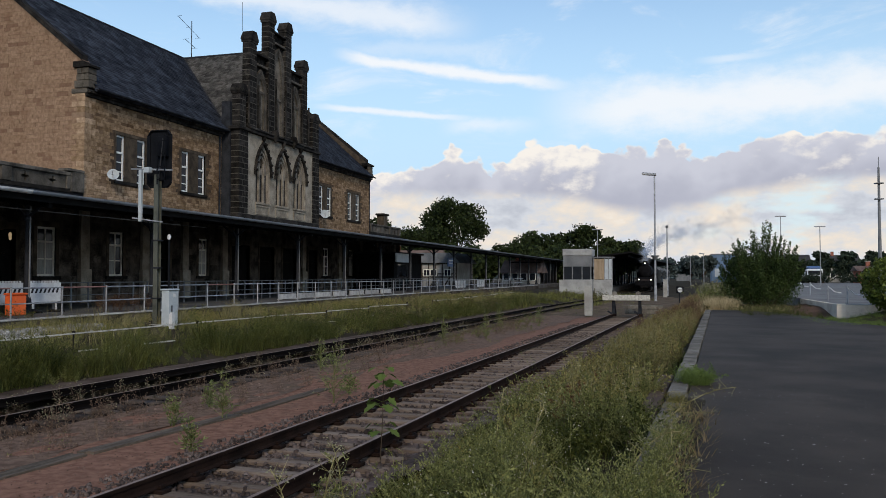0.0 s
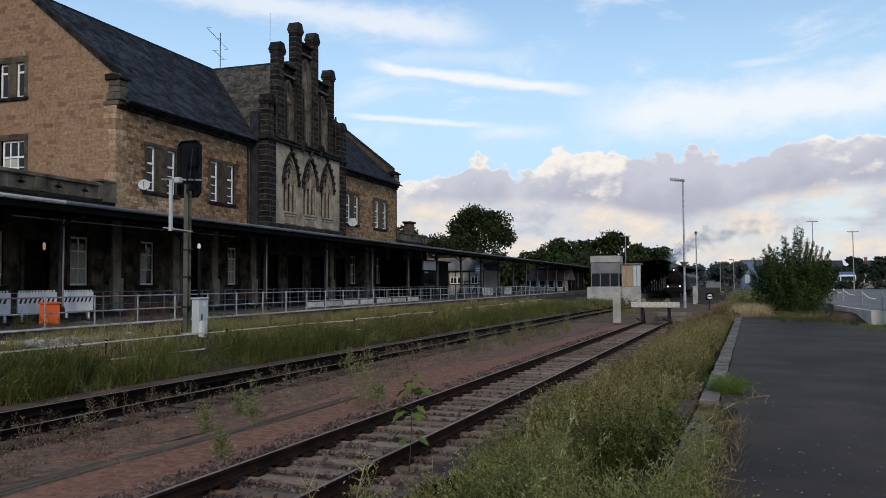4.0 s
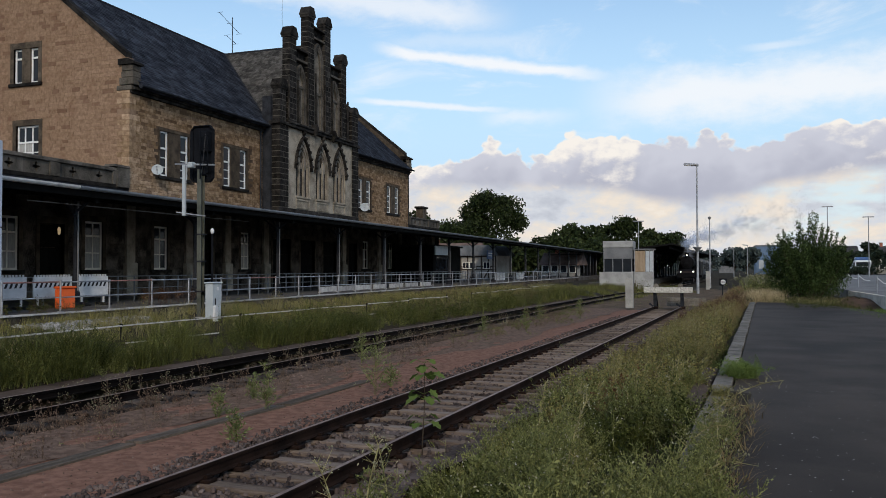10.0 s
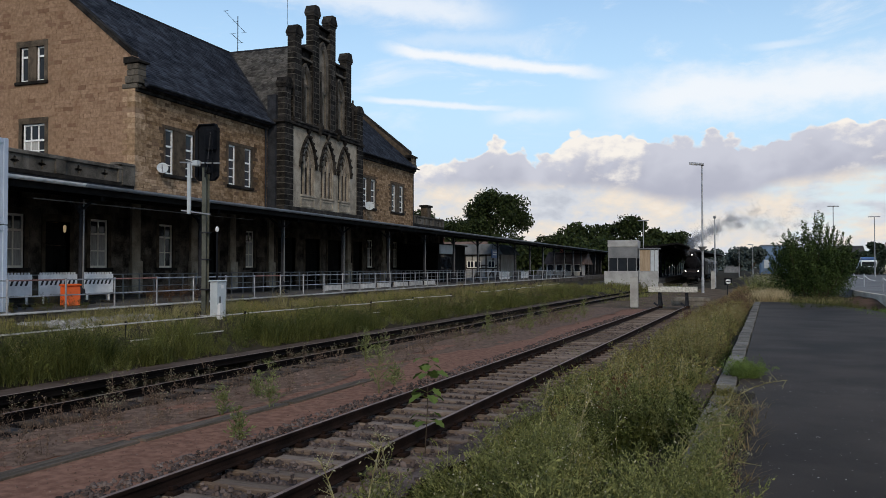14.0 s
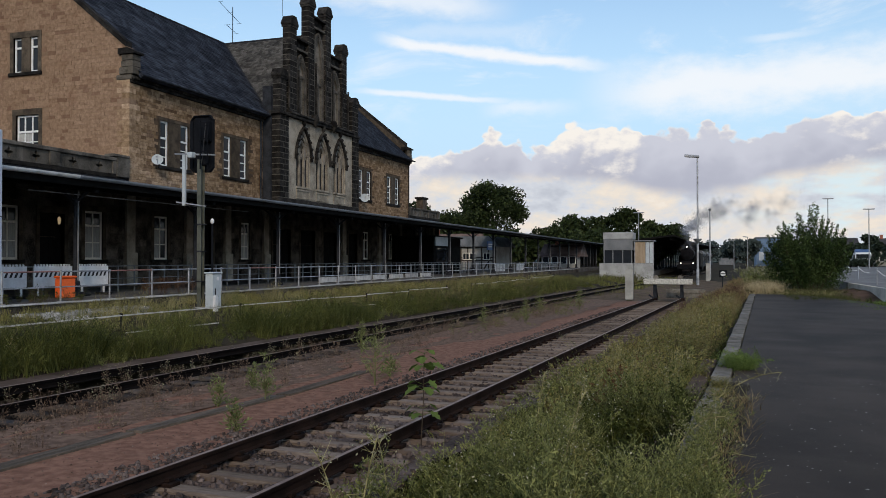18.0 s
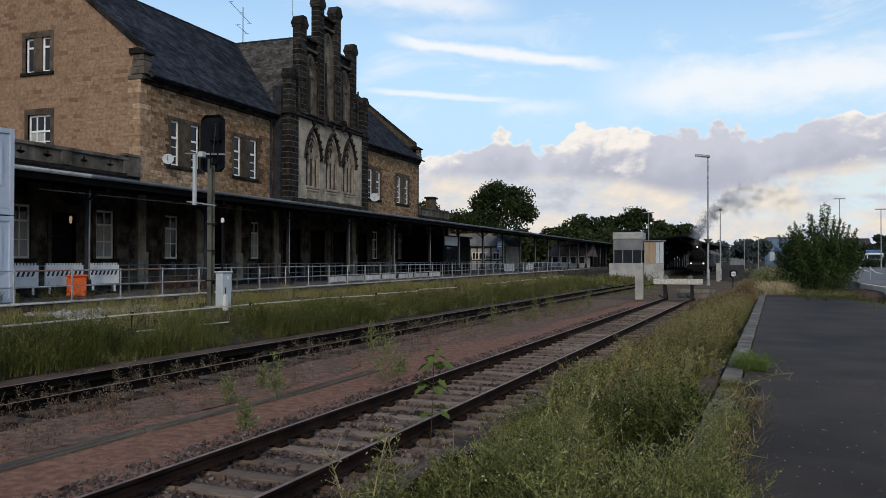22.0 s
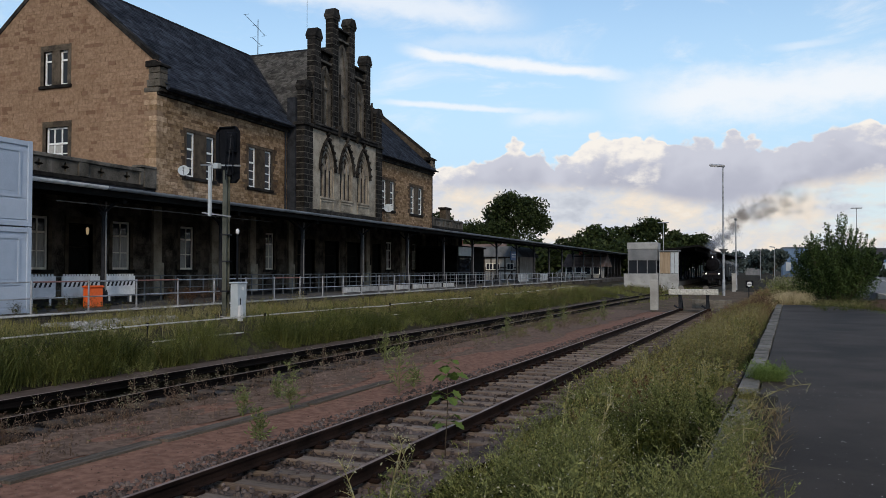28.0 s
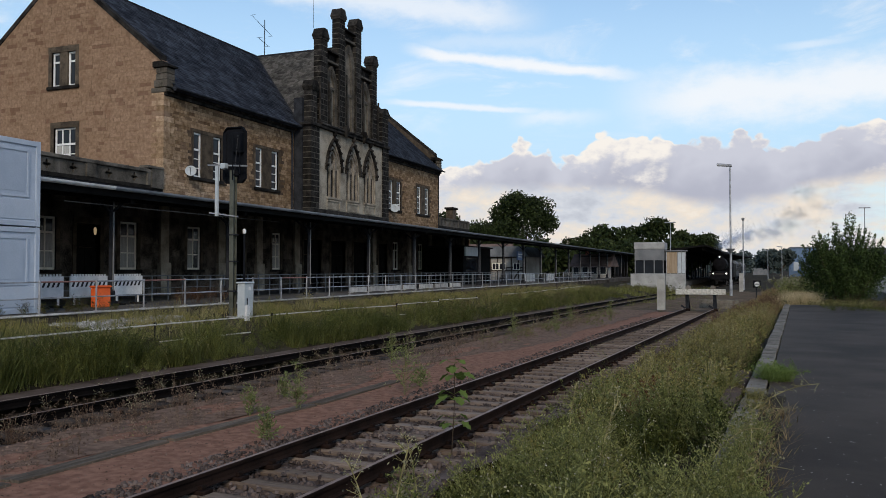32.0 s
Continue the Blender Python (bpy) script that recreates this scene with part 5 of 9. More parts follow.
# buttress strips between the openings
for y in (24.2, 33.2, 37.9, 41.6, 45.9, 57.3, 64.2, 69.0, 73.2, 78.0):
    part("pilaster", Shape().box(FX, FX + 0.16, y - 0.3, y + 0.3, 1.05, 5.6, 0.02).box(FX, FX + 0.24, y - 0.38, y + 0.38, 1.05, 2.7, 0.03), "stone_pale", station)
part("flat_roof", Shape().box(BACK + 6, FX + 0.0, GY0, Y0 - 0.001, GZ1, GZ1 + 0.12), "lead", station)
part("flat_roof", Shape().box(BACK + 6, FX + 0.0, Y3 + 0.001, GY1, GZ1, GZ1 + 0.12), "lead", station)
part("end_wall", Shape().box(BACK + 6, FX - 0.5, GY1 - 0.4, GY1, 1.05, GZ1), "stone_ground", station)
part("end_wall", Shape().box(BACK + 6, FX - 0.5, GY0, GY0 + 0.4, 1.05, GZ1), "stone_ground", station)


def balustrade(y0, y1, piers):
    """Pierced stone parapet over the low wings."""
    par = thing("balustrade", (FX - 0.1, (y0 + y1) / 2, GZ1 + 0.12), "weathered grey stone balustrade with pierced quatrefoils", "balustrade", "balustrades", "structure")
    part("plinth", Shape().box(FX - 0.35, FX + 0.04, y0, y1, GZ1 + 0.12, 6.52, 0.02), "stone_dark", par)
    part("coping", Shape().box(FX - 0.40, FX + 0.09, y0, y1, 7.14, 7.32, 0.03), "stone_parapet", par)
    part("backing", Shape().box(FX - 0.30, FX - 0.225, y0, y1, 6.52, 7.14), "stone_dark", par)
    pts = sorted(piers)
    for p in pts:
        part("pier", Shape().box(FX - 0.38, FX + 0.07, p - 0.28, p + 0.28, 6.52, 7.14, 0.015), "stone_parapet", par)
    for a, b in zip(pts, pts[1:]):
        a, b = a + 0.28, b - 0.28
        n = max(1, round((b - a) / 1.6))
        w = (b - a) / n
        for k in range(n):
            c = a + w * (k + 0.5)
            s = Shape()
            hole = []
            for i in range(16):
                t = 2 * math.pi * i / 16
                r = 0.17 + 0.075 * math.cos(4 * t)
                hole.append((c + r * math.cos(t), 6.83 + r * math.sin(t)))
            rim = []
            for i in range(16):
                t = 2 * math.pi * i / 16
                e = max(abs(math.cos(t)), abs(math.sin(t)))
                rim.append((c + w / 2 * math.cos(t) / e, 6.83 + 0.31 * math.sin(t) / e))
            for x0, flip in ((FX - 0.02, 0), (FX - 0.22, 1)):
                s.add([(x0, *q) for q in rim] + [(x0, *q) for q in hole], [(i, (i + 1) % 16, 16 + (i + 1) % 16, 16 + i) for i in range(16)])
            s.add([(FX - 0.02, *q) for q in hole] + [(FX - 0.22, *q) for q in hole], [(i, (i + 1) % 16, 16 + (i + 1) % 16, 16 + i) for i in range(16)])
            part("quatrefoil_panel", s, "stone_parapet", par)


balustrade(GY0, 33.15, (14.3, 17.6, 21.2, 25.0, 28.4, 32.3))
balustrade(Y3 + 0.05, GY1, (71.8, 74.6, 77.0, 79.7))
part("corner_post", Shape().box(FX - 0.45, FX + 0.12, 32.25, 33.1, 6.4, 7.38, 0.02).prism([(FX - 0.5, 7.38), (FX + 0.16, 7.38), (FX + 0.08, 7.5), (FX - 0.42, 7.5)], "y", 32.0, 33.12), "stone_parapet", station)
chim = part("chimney", Shape().box(FX - 0.9, FX - 0.2, 75.7, 76.8, 6.3, 8.35, 0.02), "stone_frame", station)
part("chimney_cap", Shape().box(FX - 1.0, FX - 0.1, 75.5, 77.0, 8.35, 8.55, 0.03), "stone_dark", chim)

# ---------------------------------------------------------------- canopy

trough = thing("timber_edge", along(-7.9, 9, 0.03), "half-buried weathered timber edging in the sand", "timber edging")
for k, (ua, va, ub, vb) in enumerate(((-7.97, 3.0, -7.95, 6.2), (-7.95, 6.3, -7.95, 8.6), (-7.93, 8.7, -7.72, 11.9), (-7.7, 12.0, -7.75, 15.2))):
    a, b = along(ua, va, 0.018), along(ub, vb, 0.012)
    part("timber", Shape().bar(a - Vector((0.075, 0, 0)), b - Vector((0.075, 0, 0)), 0.13, 0.05), "timber_old", trough)
    part("timber", Shape().bar(a + Vector((0.075, 0, 0.006)), b + Vector((0.075, 0, 0.006)), 0.14, 0.06), "timber_old", trough)
canopy = thing("platform_canopy", (-24, 50, 1.05), "long dark platform canopy on slender iron columns", "canopy", kind="structure")
CY0, CY1, GX, GZ = 6.0, 152.0, -20.5, 5.1
cuts = [CY0, 21.7, 44, 66.5, 80, 100, 125, CY1]
for k, (a, b) in enumerate(zip(cuts, cuts[1:])):
    deck = Shape().add([(GX, a, GZ), (GX, b, GZ), (-27.98, b, 6.15), (-27.98, a, 6.15), (GX, a, GZ - 0.12), (GX, b, GZ - 0.12), (-27.98, b, 5.95), (-27.98, a, 5.95)],
                       [(0, 1, 2, 3), (7, 6, 5, 4), (0, 4, 5, 1), (1, 5, 6, 2), (2, 6, 7, 3), (3, 7, 4, 0)])
    part("roof", deck, "lead", canopy)
    part("fascia", Shape().box(GX - 0.03, GX + 0.03, a, b, GZ - 0.26, GZ + 0.0), "canopy_shade_wood", canopy)
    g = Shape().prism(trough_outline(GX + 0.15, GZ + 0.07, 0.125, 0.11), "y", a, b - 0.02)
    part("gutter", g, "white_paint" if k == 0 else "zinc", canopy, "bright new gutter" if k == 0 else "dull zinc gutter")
    part("purlin", Shape().box(-24.4, -24.2, a, b, 5.2, 5.42).box(-21.6, -21.4, a, b, 4.82, 5.04), "canopy_shade_wood", canopy)
colm = thing("canopy_column", (0, 0, 0), "slender dark iron canopy column with bracket", "column", "canopy columns")
part("base", Shape().box(-0.2, 0.2, -0.2, 0.2, 0, 0.18, 0.02).lathe([(0.16, 0.18), (0.16, 0.5), (0.11, 0.62)], n=12), "iron_dark", colm)
part("shaft", Shape().lathe([(0.085, 0.5), (0.07, 3.2), (0.12, 3.25), (0.12, 3.34), (0.08, 3.4), (0.08, 3.82)], n=12), "iron_dark", colm)
br = Shape().bar((-0.05, 0, 3.3), (-0.8, 0, 3.9), 0.06, 0.08).bar((0.05, 0, 3.35), (0.6, 0, 3.74), 0.06, 0.08)
br.bar((0, -0.05, 3.35), (0, -0.5, 3.74), 0.06, 0.07).bar((0, 0.05, 3.35), (0, 0.5, 3.74), 0.06, 0.07)
part("bracket", br, "iron_dark", colm)
part("cross_beam", Shape().add([(0.95, -0.08, 3.62), (0.95, 0.08, 3.62), (-6.4, 0.08, 4.62), (-6.4, -0.08, 4.62), (0.95, -0.08, 3.84), (0.95, 0.08, 3.84), (-6.4, 0.08, 4.84), (-6.4, -0.08, 4.84)], [(3, 2, 1, 0), (4, 5, 6, 7), (0, 1, 5, 4), (1, 2, 6, 5), (2, 3, 7, 6), (3, 0, 4, 7)]), "canopy_shade_wood", colm)
part("drain_pipe", Shape().tube((0.11, 0, 0.1), (0.11, 0, 3.75), 0.03, n=6), "grey_panel", colm, "dull grey drain pipe")
part("conduit", Shape().tube((-21.3, 20.5, 4.62), (-21.3, 29.5, 4.62), 0.022, n=6).tube((-21.3, 30.0, 4.62), (-21.3, 33.5, 4.62), 0.014, n=6), "grey_panel", canopy, "thin pale cable conduit")
ys = [22.8 + 6.85 * k for k in range(-2, 19)]
for y in ys[1:]:
    copy_thing(colm, pose(-21.5, y, 1.045))
colm.location = (-21.5, ys[0], 1.045)

# ---------------------------------------------------------------- platform furniture


def make_railings():
    """Steel pipe railing along the platform edge, one bay a thing."""
    rnd = random.Random(8)
    made = {}
    for key, bar in (("plain", "galvanised"), ("red", "rail_red")):
        r = thing("railing", (0, 0, 0), "galvanised pipe railing on the platform edge" if key == "plain" else "pipe railing with a faded red upper bar", "railing", "platform railings")
        part("post", Shape().tube((0, 0, 0), (0, 0, 0.98), 0.03, n=6).box(-0.07, 0.07, -0.07, 0.07, 0, 0.02), "galvanised", r)
        part("collar", Shape().tube((0, 0, 0.90), (0, 0, 0.96), 0.042, n=6).tube((0, 0, 0.42), (0, 0, 0.48), 0.040, n=6), "galvanised", r)
        part("top_bar", Shape().tube((0, 0.02, 0.93), (0, 2.13, 0.93), 0.026, n=6), bar, r)
        part("middle_bar", Shape().tube((0, 0.02, 0.45), (0, 2.13, 0.45), 0.024, n=6), "galvanised", r)
        made[key] = r
    first = {"plain": True, "red": True}
    for k in range(42):
        y = 13.6 + 2.15 * k
        key = "red" if k in (2, 4, 8) else "plain"
        m = pose(-19.5 + rnd.uniform(-0.02, 0.02), y, 1.05, 0, 0, rnd.uniform(-0.6, 0.6))
        if first[key]:
            made[key].matrix_basis = m
            first[key] = False
        else:
            copy_thing(made[key], m)


make_railings()


def make_back_rail():
    b = thing("safety_barrier", (0, 0, 0), "slim grey safety barrier under the canopy", "barrier", "safety barriers")
    for k, y in enumerate((0.0, 0.95)):
        part("post", Shape().box(-0.025, 0.025, y - 0.025, y + 0.025, 0, 1.02), "grey_panel", b)
    part("top_bar", Shape().box(-0.02, 0.02, -0.02, 1.92, 1.02, 1.06), "grey_panel", b)
    part("lower_bar", Shape().box(-0.02, 0.02, -0.02, 1.92, 0.52, 0.55), "grey_panel", b)
    for k in range(1, 32):
        copy_thing(b, pose(-23.6, 18.6 + 1.95 * k, 1.045))
    b.location = (-23.6, 18.6, 1.045)
    p = thing("picket_fence", (0, 0, 0), "low white slatted fence panel on the platform", "fence panel", "fence panels")
    part("frame", Shape().box(-0.02, 0.02, 0, 2.3, 0.66, 0.72).box(-0.02, 0.02, 0, 2.3, 0.1, 0.16), "white_paint", p)
    for k in range(12):
        part("slat", Shape().box(-0.012, 0.012, 0.05 + 0.19 * k, 0.14 + 0.19 * k, 0.0, 0.8), "white_paint", p)
    ys = (84.0, 86.4, 94.0, 96.4)
    for y in ys[1:]:
        copy_thing(p, pose(-23.2, y, 1.045))
    p.location = (-23.2, ys[0], 1.045)
    for y0, y1 in ((40.2, 42.3), (42.5, 44.7), (44.95, 47.2), (47.5, 49.6), (50.2, 52.6), (53.0, 55.5), (56.0, 58.2)):
        single("ground_board", Shape().box(-21.1, -21.04, y0, y1, 1.07, 1.36, 0.01).box(-21.2, -20.94, y0 + 0.1, y0 + 0.2, 1.046, 1.08).box(-21.2, -20.94, y1 - 0.2, y1 - 0.1, 1.046, 1.08), "edge_pale", "low pale board standing on the platform", "board", "ground boards", at=(-21.07, y0, 1.046))


make_back_rail()


def make_low_fence():
    """White-yellow bars on low stakes in the long grass."""
    rnd = random.Random(3)
    y = 6.0
    while y < 68:
        n = rnd.uniform(4.2, 5.6)
        f = thing("low_fence", (-13.6, y, 0.3), "weathered white bars on short stakes in long grass", "fence", "low fence bays")
        z0 = 1.03 - 0.0042 * (min(y, 30) - 9) + rnd.uniform(-0.02, 0.02)
        z1 = 1.03 - 0.0042 * (min(y + n, 30) - 9) + rnd.uniform(-0.02, 0.02)
        z1 += rnd.uniform(-0.07, 0.03)
        if rnd.random() > 0.12:
            part("bar", Shape().bar((-13.6, y, z0), (-13.6 + rnd.uniform(-0.06, 0.06), y + n - 0.05, z1), 0.028, 0.032), "white_wood", f)
        if rnd.random() > 0.3:
            part("bar", Shape().bar((-13.56, y + 0.1, z0 - 0.42), (-13.56, y + n * rnd.uniform(0.5, 0.95), z1 - 0.40 - rnd.uniform(0, 0.1)), 0.028, 0.032), "white_wood", f)
        part("stake", Shape().tube((-13.64, y, 0.1), (-13.62, y, z0 - 0.04), 0.016, n=6).tube((-13.62, y, z0 - 0.04), (-13.61, y, z0 + 0.05), 0.034, n=6), "stone_dark", f)
        y += n


make_low_fence()


def make_barrier_board(y0, y1):
    b = thing("barrier_board", (-22, (y0 + y1) / 2, 1.045), "white site barrier with black diagonal stripes", "site barrier", "site barriers")
    part("panel", Shape().box(-22.03, -21.98, y0, y1, 1.42, 2.12, 0.01), "white_paint", b)
    n = int((y1 - y0) / 0.13)
    for k in range(n):
        a = y0 + 0.03 + (y1 - y0 - 0.06) * k / n
        part("knob", Shape().box(-22.03, -21.98, a + 0.02, a + 0.07, 2.12, 2.19, 0.008), "white_paint", b)
    for k in range(int((y1 - y0) / 0.2)):
        a = y0 + 0.04 + 0.2 * k
        s = Shape().add([(-21.974, a, 1.75), (-21.974, a + 0.09, 1.75), (-21.974, a + 0.17, 1.92), (-21.974, a + 0.08, 1.92),
                         (-21.979, a, 1.75), (-21.979, a + 0.09, 1.75), (-21.979, a + 0.17, 1.92), (-21.979, a + 0.08, 1.92)],
                        [(0, 1, 2, 3), (7, 6, 5, 4), (0, 4, 5, 1), (1, 5, 6, 2), (2, 6, 7, 3), (3, 7, 4, 0)])
        part("stripe", s, "black_paint", b)
    for y in (y0 + 0.2, y1 - 0.2):
        part("leg", Shape().box(-22.03, -21.99, y - 0.03, y + 0.03, 1.1, 1.45), "white_paint", b)
        part("foot", Shape().box(-22.3, -21.7, y - 0.12, y + 0.12, 1.046, 1.13, 0.02), "tyre", b)


for y0, y1 in ((17.0, 18.3), (18.55, 19.8), (20.0, 21.15), (21.45, 23.15), (23.45, 24.95)):
    make_barrier_board(y0, y1)

box = thing("grit_box", (-21, 21.8, 1.045), "bright orange plastic box behind the railing", "storage box")
part("body", Shape().box(-21.28, -20.98, 21.66, 22.24, 1.05, 1.72, 0.03), "orange", box)
part("lid", Shape().box(-21.31, -20.95, 21.62, 22.28, 1.72, 1.80, 0.03), "orange", box)


def make_container(z):
    c = thing("site_container", (-21.2, 15.3, z), "white stacked site office container with closed shutters", "container", "site containers")
    x0, x1, y0, y1, h = -22.45, -20.0, 12.3, 18.33, 2.55
    part("body", Shape().box(x0 + 0.05, x1 - 0.05, y0 + 0.05, y1 - 0.05, z + 0.12, z + h - 0.12), "container_white", c)
    for x in (x0, x1 - 0.14):
        for y in (y0, y1 - 0.14):
            part("corner_post", Shape().box(x, x + 0.14, y, y + 0.14, z, z + h, 0.015), "container_white", c)
    part("floor_frame", Shape().box(x0 + 0.14, x1 - 0.01, y0 + 0.14, y1 - 0.14, z + 0.01, z + 0.16, 0.01), "container_white", c)
    part("roof_frame", Shape().box(x0 + 0.14, x1 - 0.01, y0 + 0.14, y1 - 0.14, z + h - 0.16, z + h - 0.01, 0.01), "container_white", c)
    for ya, yb in ((16.2, 17.95), (13.6, 15.3)):
        part("window_frame", Shape().box(x1 - 0.06, x1 - 0.02, ya, yb, z + 0.85, z + 0.92).box(x1 - 0.06, x1 - 0.02, ya, yb, z + 2.2, z + 2.27).box(x1 - 0.06, x1 - 0.02, ya, ya + 0.07, z + 0.92, z + 2.2).box(x1 - 0.06, x1 - 0.02, yb - 0.07, yb, z + 0.92, z + 2.2), "container_white", c)
        s = Shape().box(x1 - 0.055, x1 - 0.044, ya + 0.07, yb - 0.07, z + 0.92, z + 2.2).box(x1 - 0.044, x1 - 0.036, ya + 0.16, yb - 0.16, z + 1.02, z + 2.1, 0.004)
        part("shutter", s, "shutter", c, "flat closed window shutter")
    for ya in (12.7, 14.6, 16.5):
        part("panel", Shape().box(x1 - 0.052, x1 - 0.03, ya, ya + 1.7, z + 0.2, z + 0.8, 0.01), "container_white", c)


make_container(1.05)
make_container(3.62)
for k, y in enumerate((12.5, 18.1)):
    single("support_block", Shape().box(-20.3, -20.02, y - 0.15, y + 0.15, 1.046, 1.049), "concrete", "flat concrete pad under the container", "pad", at=(-20.2, y, 1.046))

# ---------------------------------------------------------------- signal, cabinet and small posts


def make_signal():
    sx, sy, gz = -16.5, 23.05, 0.62
    s = thing("railway_signal", (sx, sy, gz), "tall railway signal seen from behind with black screen", "signal")
    part("footing", Shape().box(sx - 0.35, sx + 0.35, sy - 0.35, sy + 0.35, 0.2, 0.78, 0.03), "concrete", s)
    post = Shape().prism([(sx + a, sy + b) for a, b in ((-0.08, -0.1), (0.08, -0.1), (0.08, -0.08), (0.012, -0.08), (0.012, 0.08), (0.08, 0.08), (0.08, 0.1), (-0.08, 0.1), (-0.08, 0.08), (-0.012, 0.08), (-0.012, -0.08), (-0.08, -0.08))], "z", gz, 5.7)
    part("post", post, "post_green", s)
    # screen turned towards the oncoming trains
    head = Shape()
    o = [(-0.42, 0.12), (-0.30, 0.0), (0.30, 0.0), (0.42, 0.12), (0.42, 1.75), (0.30, 1.9), (-0.30, 1.9), (-0.42, 1.75)]
    head.prism([(sx + a - 0.09, 5.30 + b) for a, b in o], "y", sy + 0.22, sy + 0.26)
    screen = part("screen", head, "signal_back", s, "black rounded signal screen")
    rim = Shape()
    for (a, b), (c, d) in zip(o, o[1:] + o[:1]):
        rim.bar((sx + a - 0.09, sy + 0.2, 5.30 + b), (sx + c - 0.09, sy + 0.2, 5.30 + d), 0.12, 0.03)
    part("screen_rim", rim, "signal_back", screen)
    part("lamp_box", Shape().box(sx - 0.12, sx + 0.30, sy + 0.02, sy + 0.22, 6.3, 7.0, 0.03).box(sx - 0.1, sx + 0.15, sy + 0.02, sy + 0.22, 5.5, 6.0, 0.03), "signal_back", screen)
    part("cable", Shape().tube((sx + 0.05, sy - 0.02, 5.6), (sx + 0.16, sy + 0.03, 6.9), 0.02, n=6), "black_paint", s)
    fr = Shape().box(sx + 0.12, sx + 0.15, sy - 0.25, sy - 0.22, 5.35, 7.0).box(sx + 0.40, sx + 0.43, sy - 0.25, sy - 0.22, 5.35, 7.0)
    for k in range(4):
        fr.box(sx + 0.12, sx + 0.43, sy - 0.25, sy - 0.22, 5.5 + 0.42 * k, 5.53 + 0.42 * k)
    part("ladder", fr, "signal_back", s)
    arm = Shape().box(sx - 0.95, sx + 0.62, sy - 0.14, sy - 0.08, 5.83, 5.88)
    arm.v = [(x, y, z - 0.06 * (x - sx)) for x, y, z in arm.v]
    part("arm", arm, "galvanised", s, "pale working platform arm")
    part("side_plate", Shape().box(sx - 0.60, sx - 0.49, sy - 0.2, sy - 0.12, 4.15, 5.85, 0.01), "cabinet_grey", s, "pale upright plate")
    part("stay", Shape().bar((sx - 0.85, sy - 0.16, 4.28), (sx + 0.3, sy - 0.16, 4.12), 0.04, 0.04), "galvanised", s)
    part("camera_box", Shape().box(sx - 0.32, sx - 0.14, sy - 0.3, sy - 0.1, 5.74, 5.93, 0.02), "cabinet_grey", s)
    for z in (1.6, 2.6, 3.5):
        part("clamp", Shape().box(sx - 0.15, sx + 0.15, sy - 0.12, sy + 0.12, z, z + 0.05), "iron_dark", s)


make_signal()
lp = thing("low_lamp", (-16.15, 23.2, 0.6), "dark thin post with a small white lamp", "post lamp")
part("post", Shape().tube((-16.15, 23.2, 0.5), (-16.15, 23.2, 3.55), 0.035, n=8), "signal_back", lp)
part("head", Shape().lathe([(0.03, 3.55), (0.06, 3.59), (0.06, 3.68), (0.02, 3.73)], (-16.15, 23.2, 0), 10), "white_paint", lp, "small white lamp head")
part("foot_box", Shape().box(-16.22, -16.08, 23.1, 23.3, 0.5, 1.35, 0.01), "white_paint", lp)

cb = thing("relay_cabinet", (-16.02, 23.1, 0.6), "grey trackside relay cabinet with a pale stake", "cabinet")
part("body", Shape().box(-16.15, -15.87, 22.83, 23.30, 0.55, 1.88, 0.02), "cabinet_grey", cb)
part("roof", Shape().box(-16.19, -15.83, 22.79, 23.34, 1.88, 1.94, 0.02), "cabinet_grey", cb)
part("door_handle", Shape().box(-15.872, -15.85, 22.95, 22.99, 1.15, 1.4), "black_paint", cb)
part("notice", Shape().box(-15.872, -15.86, 23.05, 23.17, 1.66, 1.78), "white_paint", cb)
single("marker_stake", Shape().box(-15.60, -15.50, 22.45, 22.60, 0.4, 1.16, 0.01).box(-15.58, -15.52, 22.47, 22.58, 1.16, 1.20), "white_paint", "short white marker stake in the grass", "marker", at=(-15.55, 22.52, 0.4))

# dishes and antenna
for x, y, z, r in ((FX + 0.45, 34.78, 7.5, 0.29), (FX + 0.5, 60.3, 7.35, 0.36)):
    d = thing("satellite_dish", (x, y, z), "grey satellite dish on the wall", "satellite dish", "satellite dishes")
    way = Vector((0.55, -0.8, 0.3)).normalized()
    rot = way.to_track_quat("Z", "Y").to_matrix()
    s = Shape().lathe([(0.02, -0.09), (r * 0.5, -0.07), (r * 0.85, -0.02), (r, 0.03), (r * 0.97, 0.035), (r * 0.8, -0.005), (r * 0.4, -0.05), (0.01, -0.06)], (0, 0, 0), 20)
    s.v = [tuple(Vector((x, y, z)) + rot @ Vector(p)) for p in s.v]
    part("dish", s, "cabinet_grey", d, soft=True)
    part("arm", Shape().tube(Vector((x, y, z)) - Vector((0, 0, r * 0.9)), Vector((x, y, z)) + way * 0.45, 0.015, n=6), "galvanised", d)
    part("receiver", Shape().tube(Vector((x, y, z)) + way * 0.42, Vector((x, y, z)) + way * 0.55, 0.035, n=8), "cabinet_grey", d)
    part("wall_bracket", Shape().tube((x, y, z), (x - 0.5, y + 0.1, z), 0.025, n=6), "galvanised", d)

an = thing("roof_antenna", (RIDGE_X, MID + 1.0, RIDGE_Z), "old television aerial on the ridge", "aerial")
part("mast", Shape().tube((RIDGE_X, MID + 1.0, RIDGE_Z - 0.1), (RIDGE_X, MID + 1.0, 21.4), 0.03, n=6), "iron_dark", an)
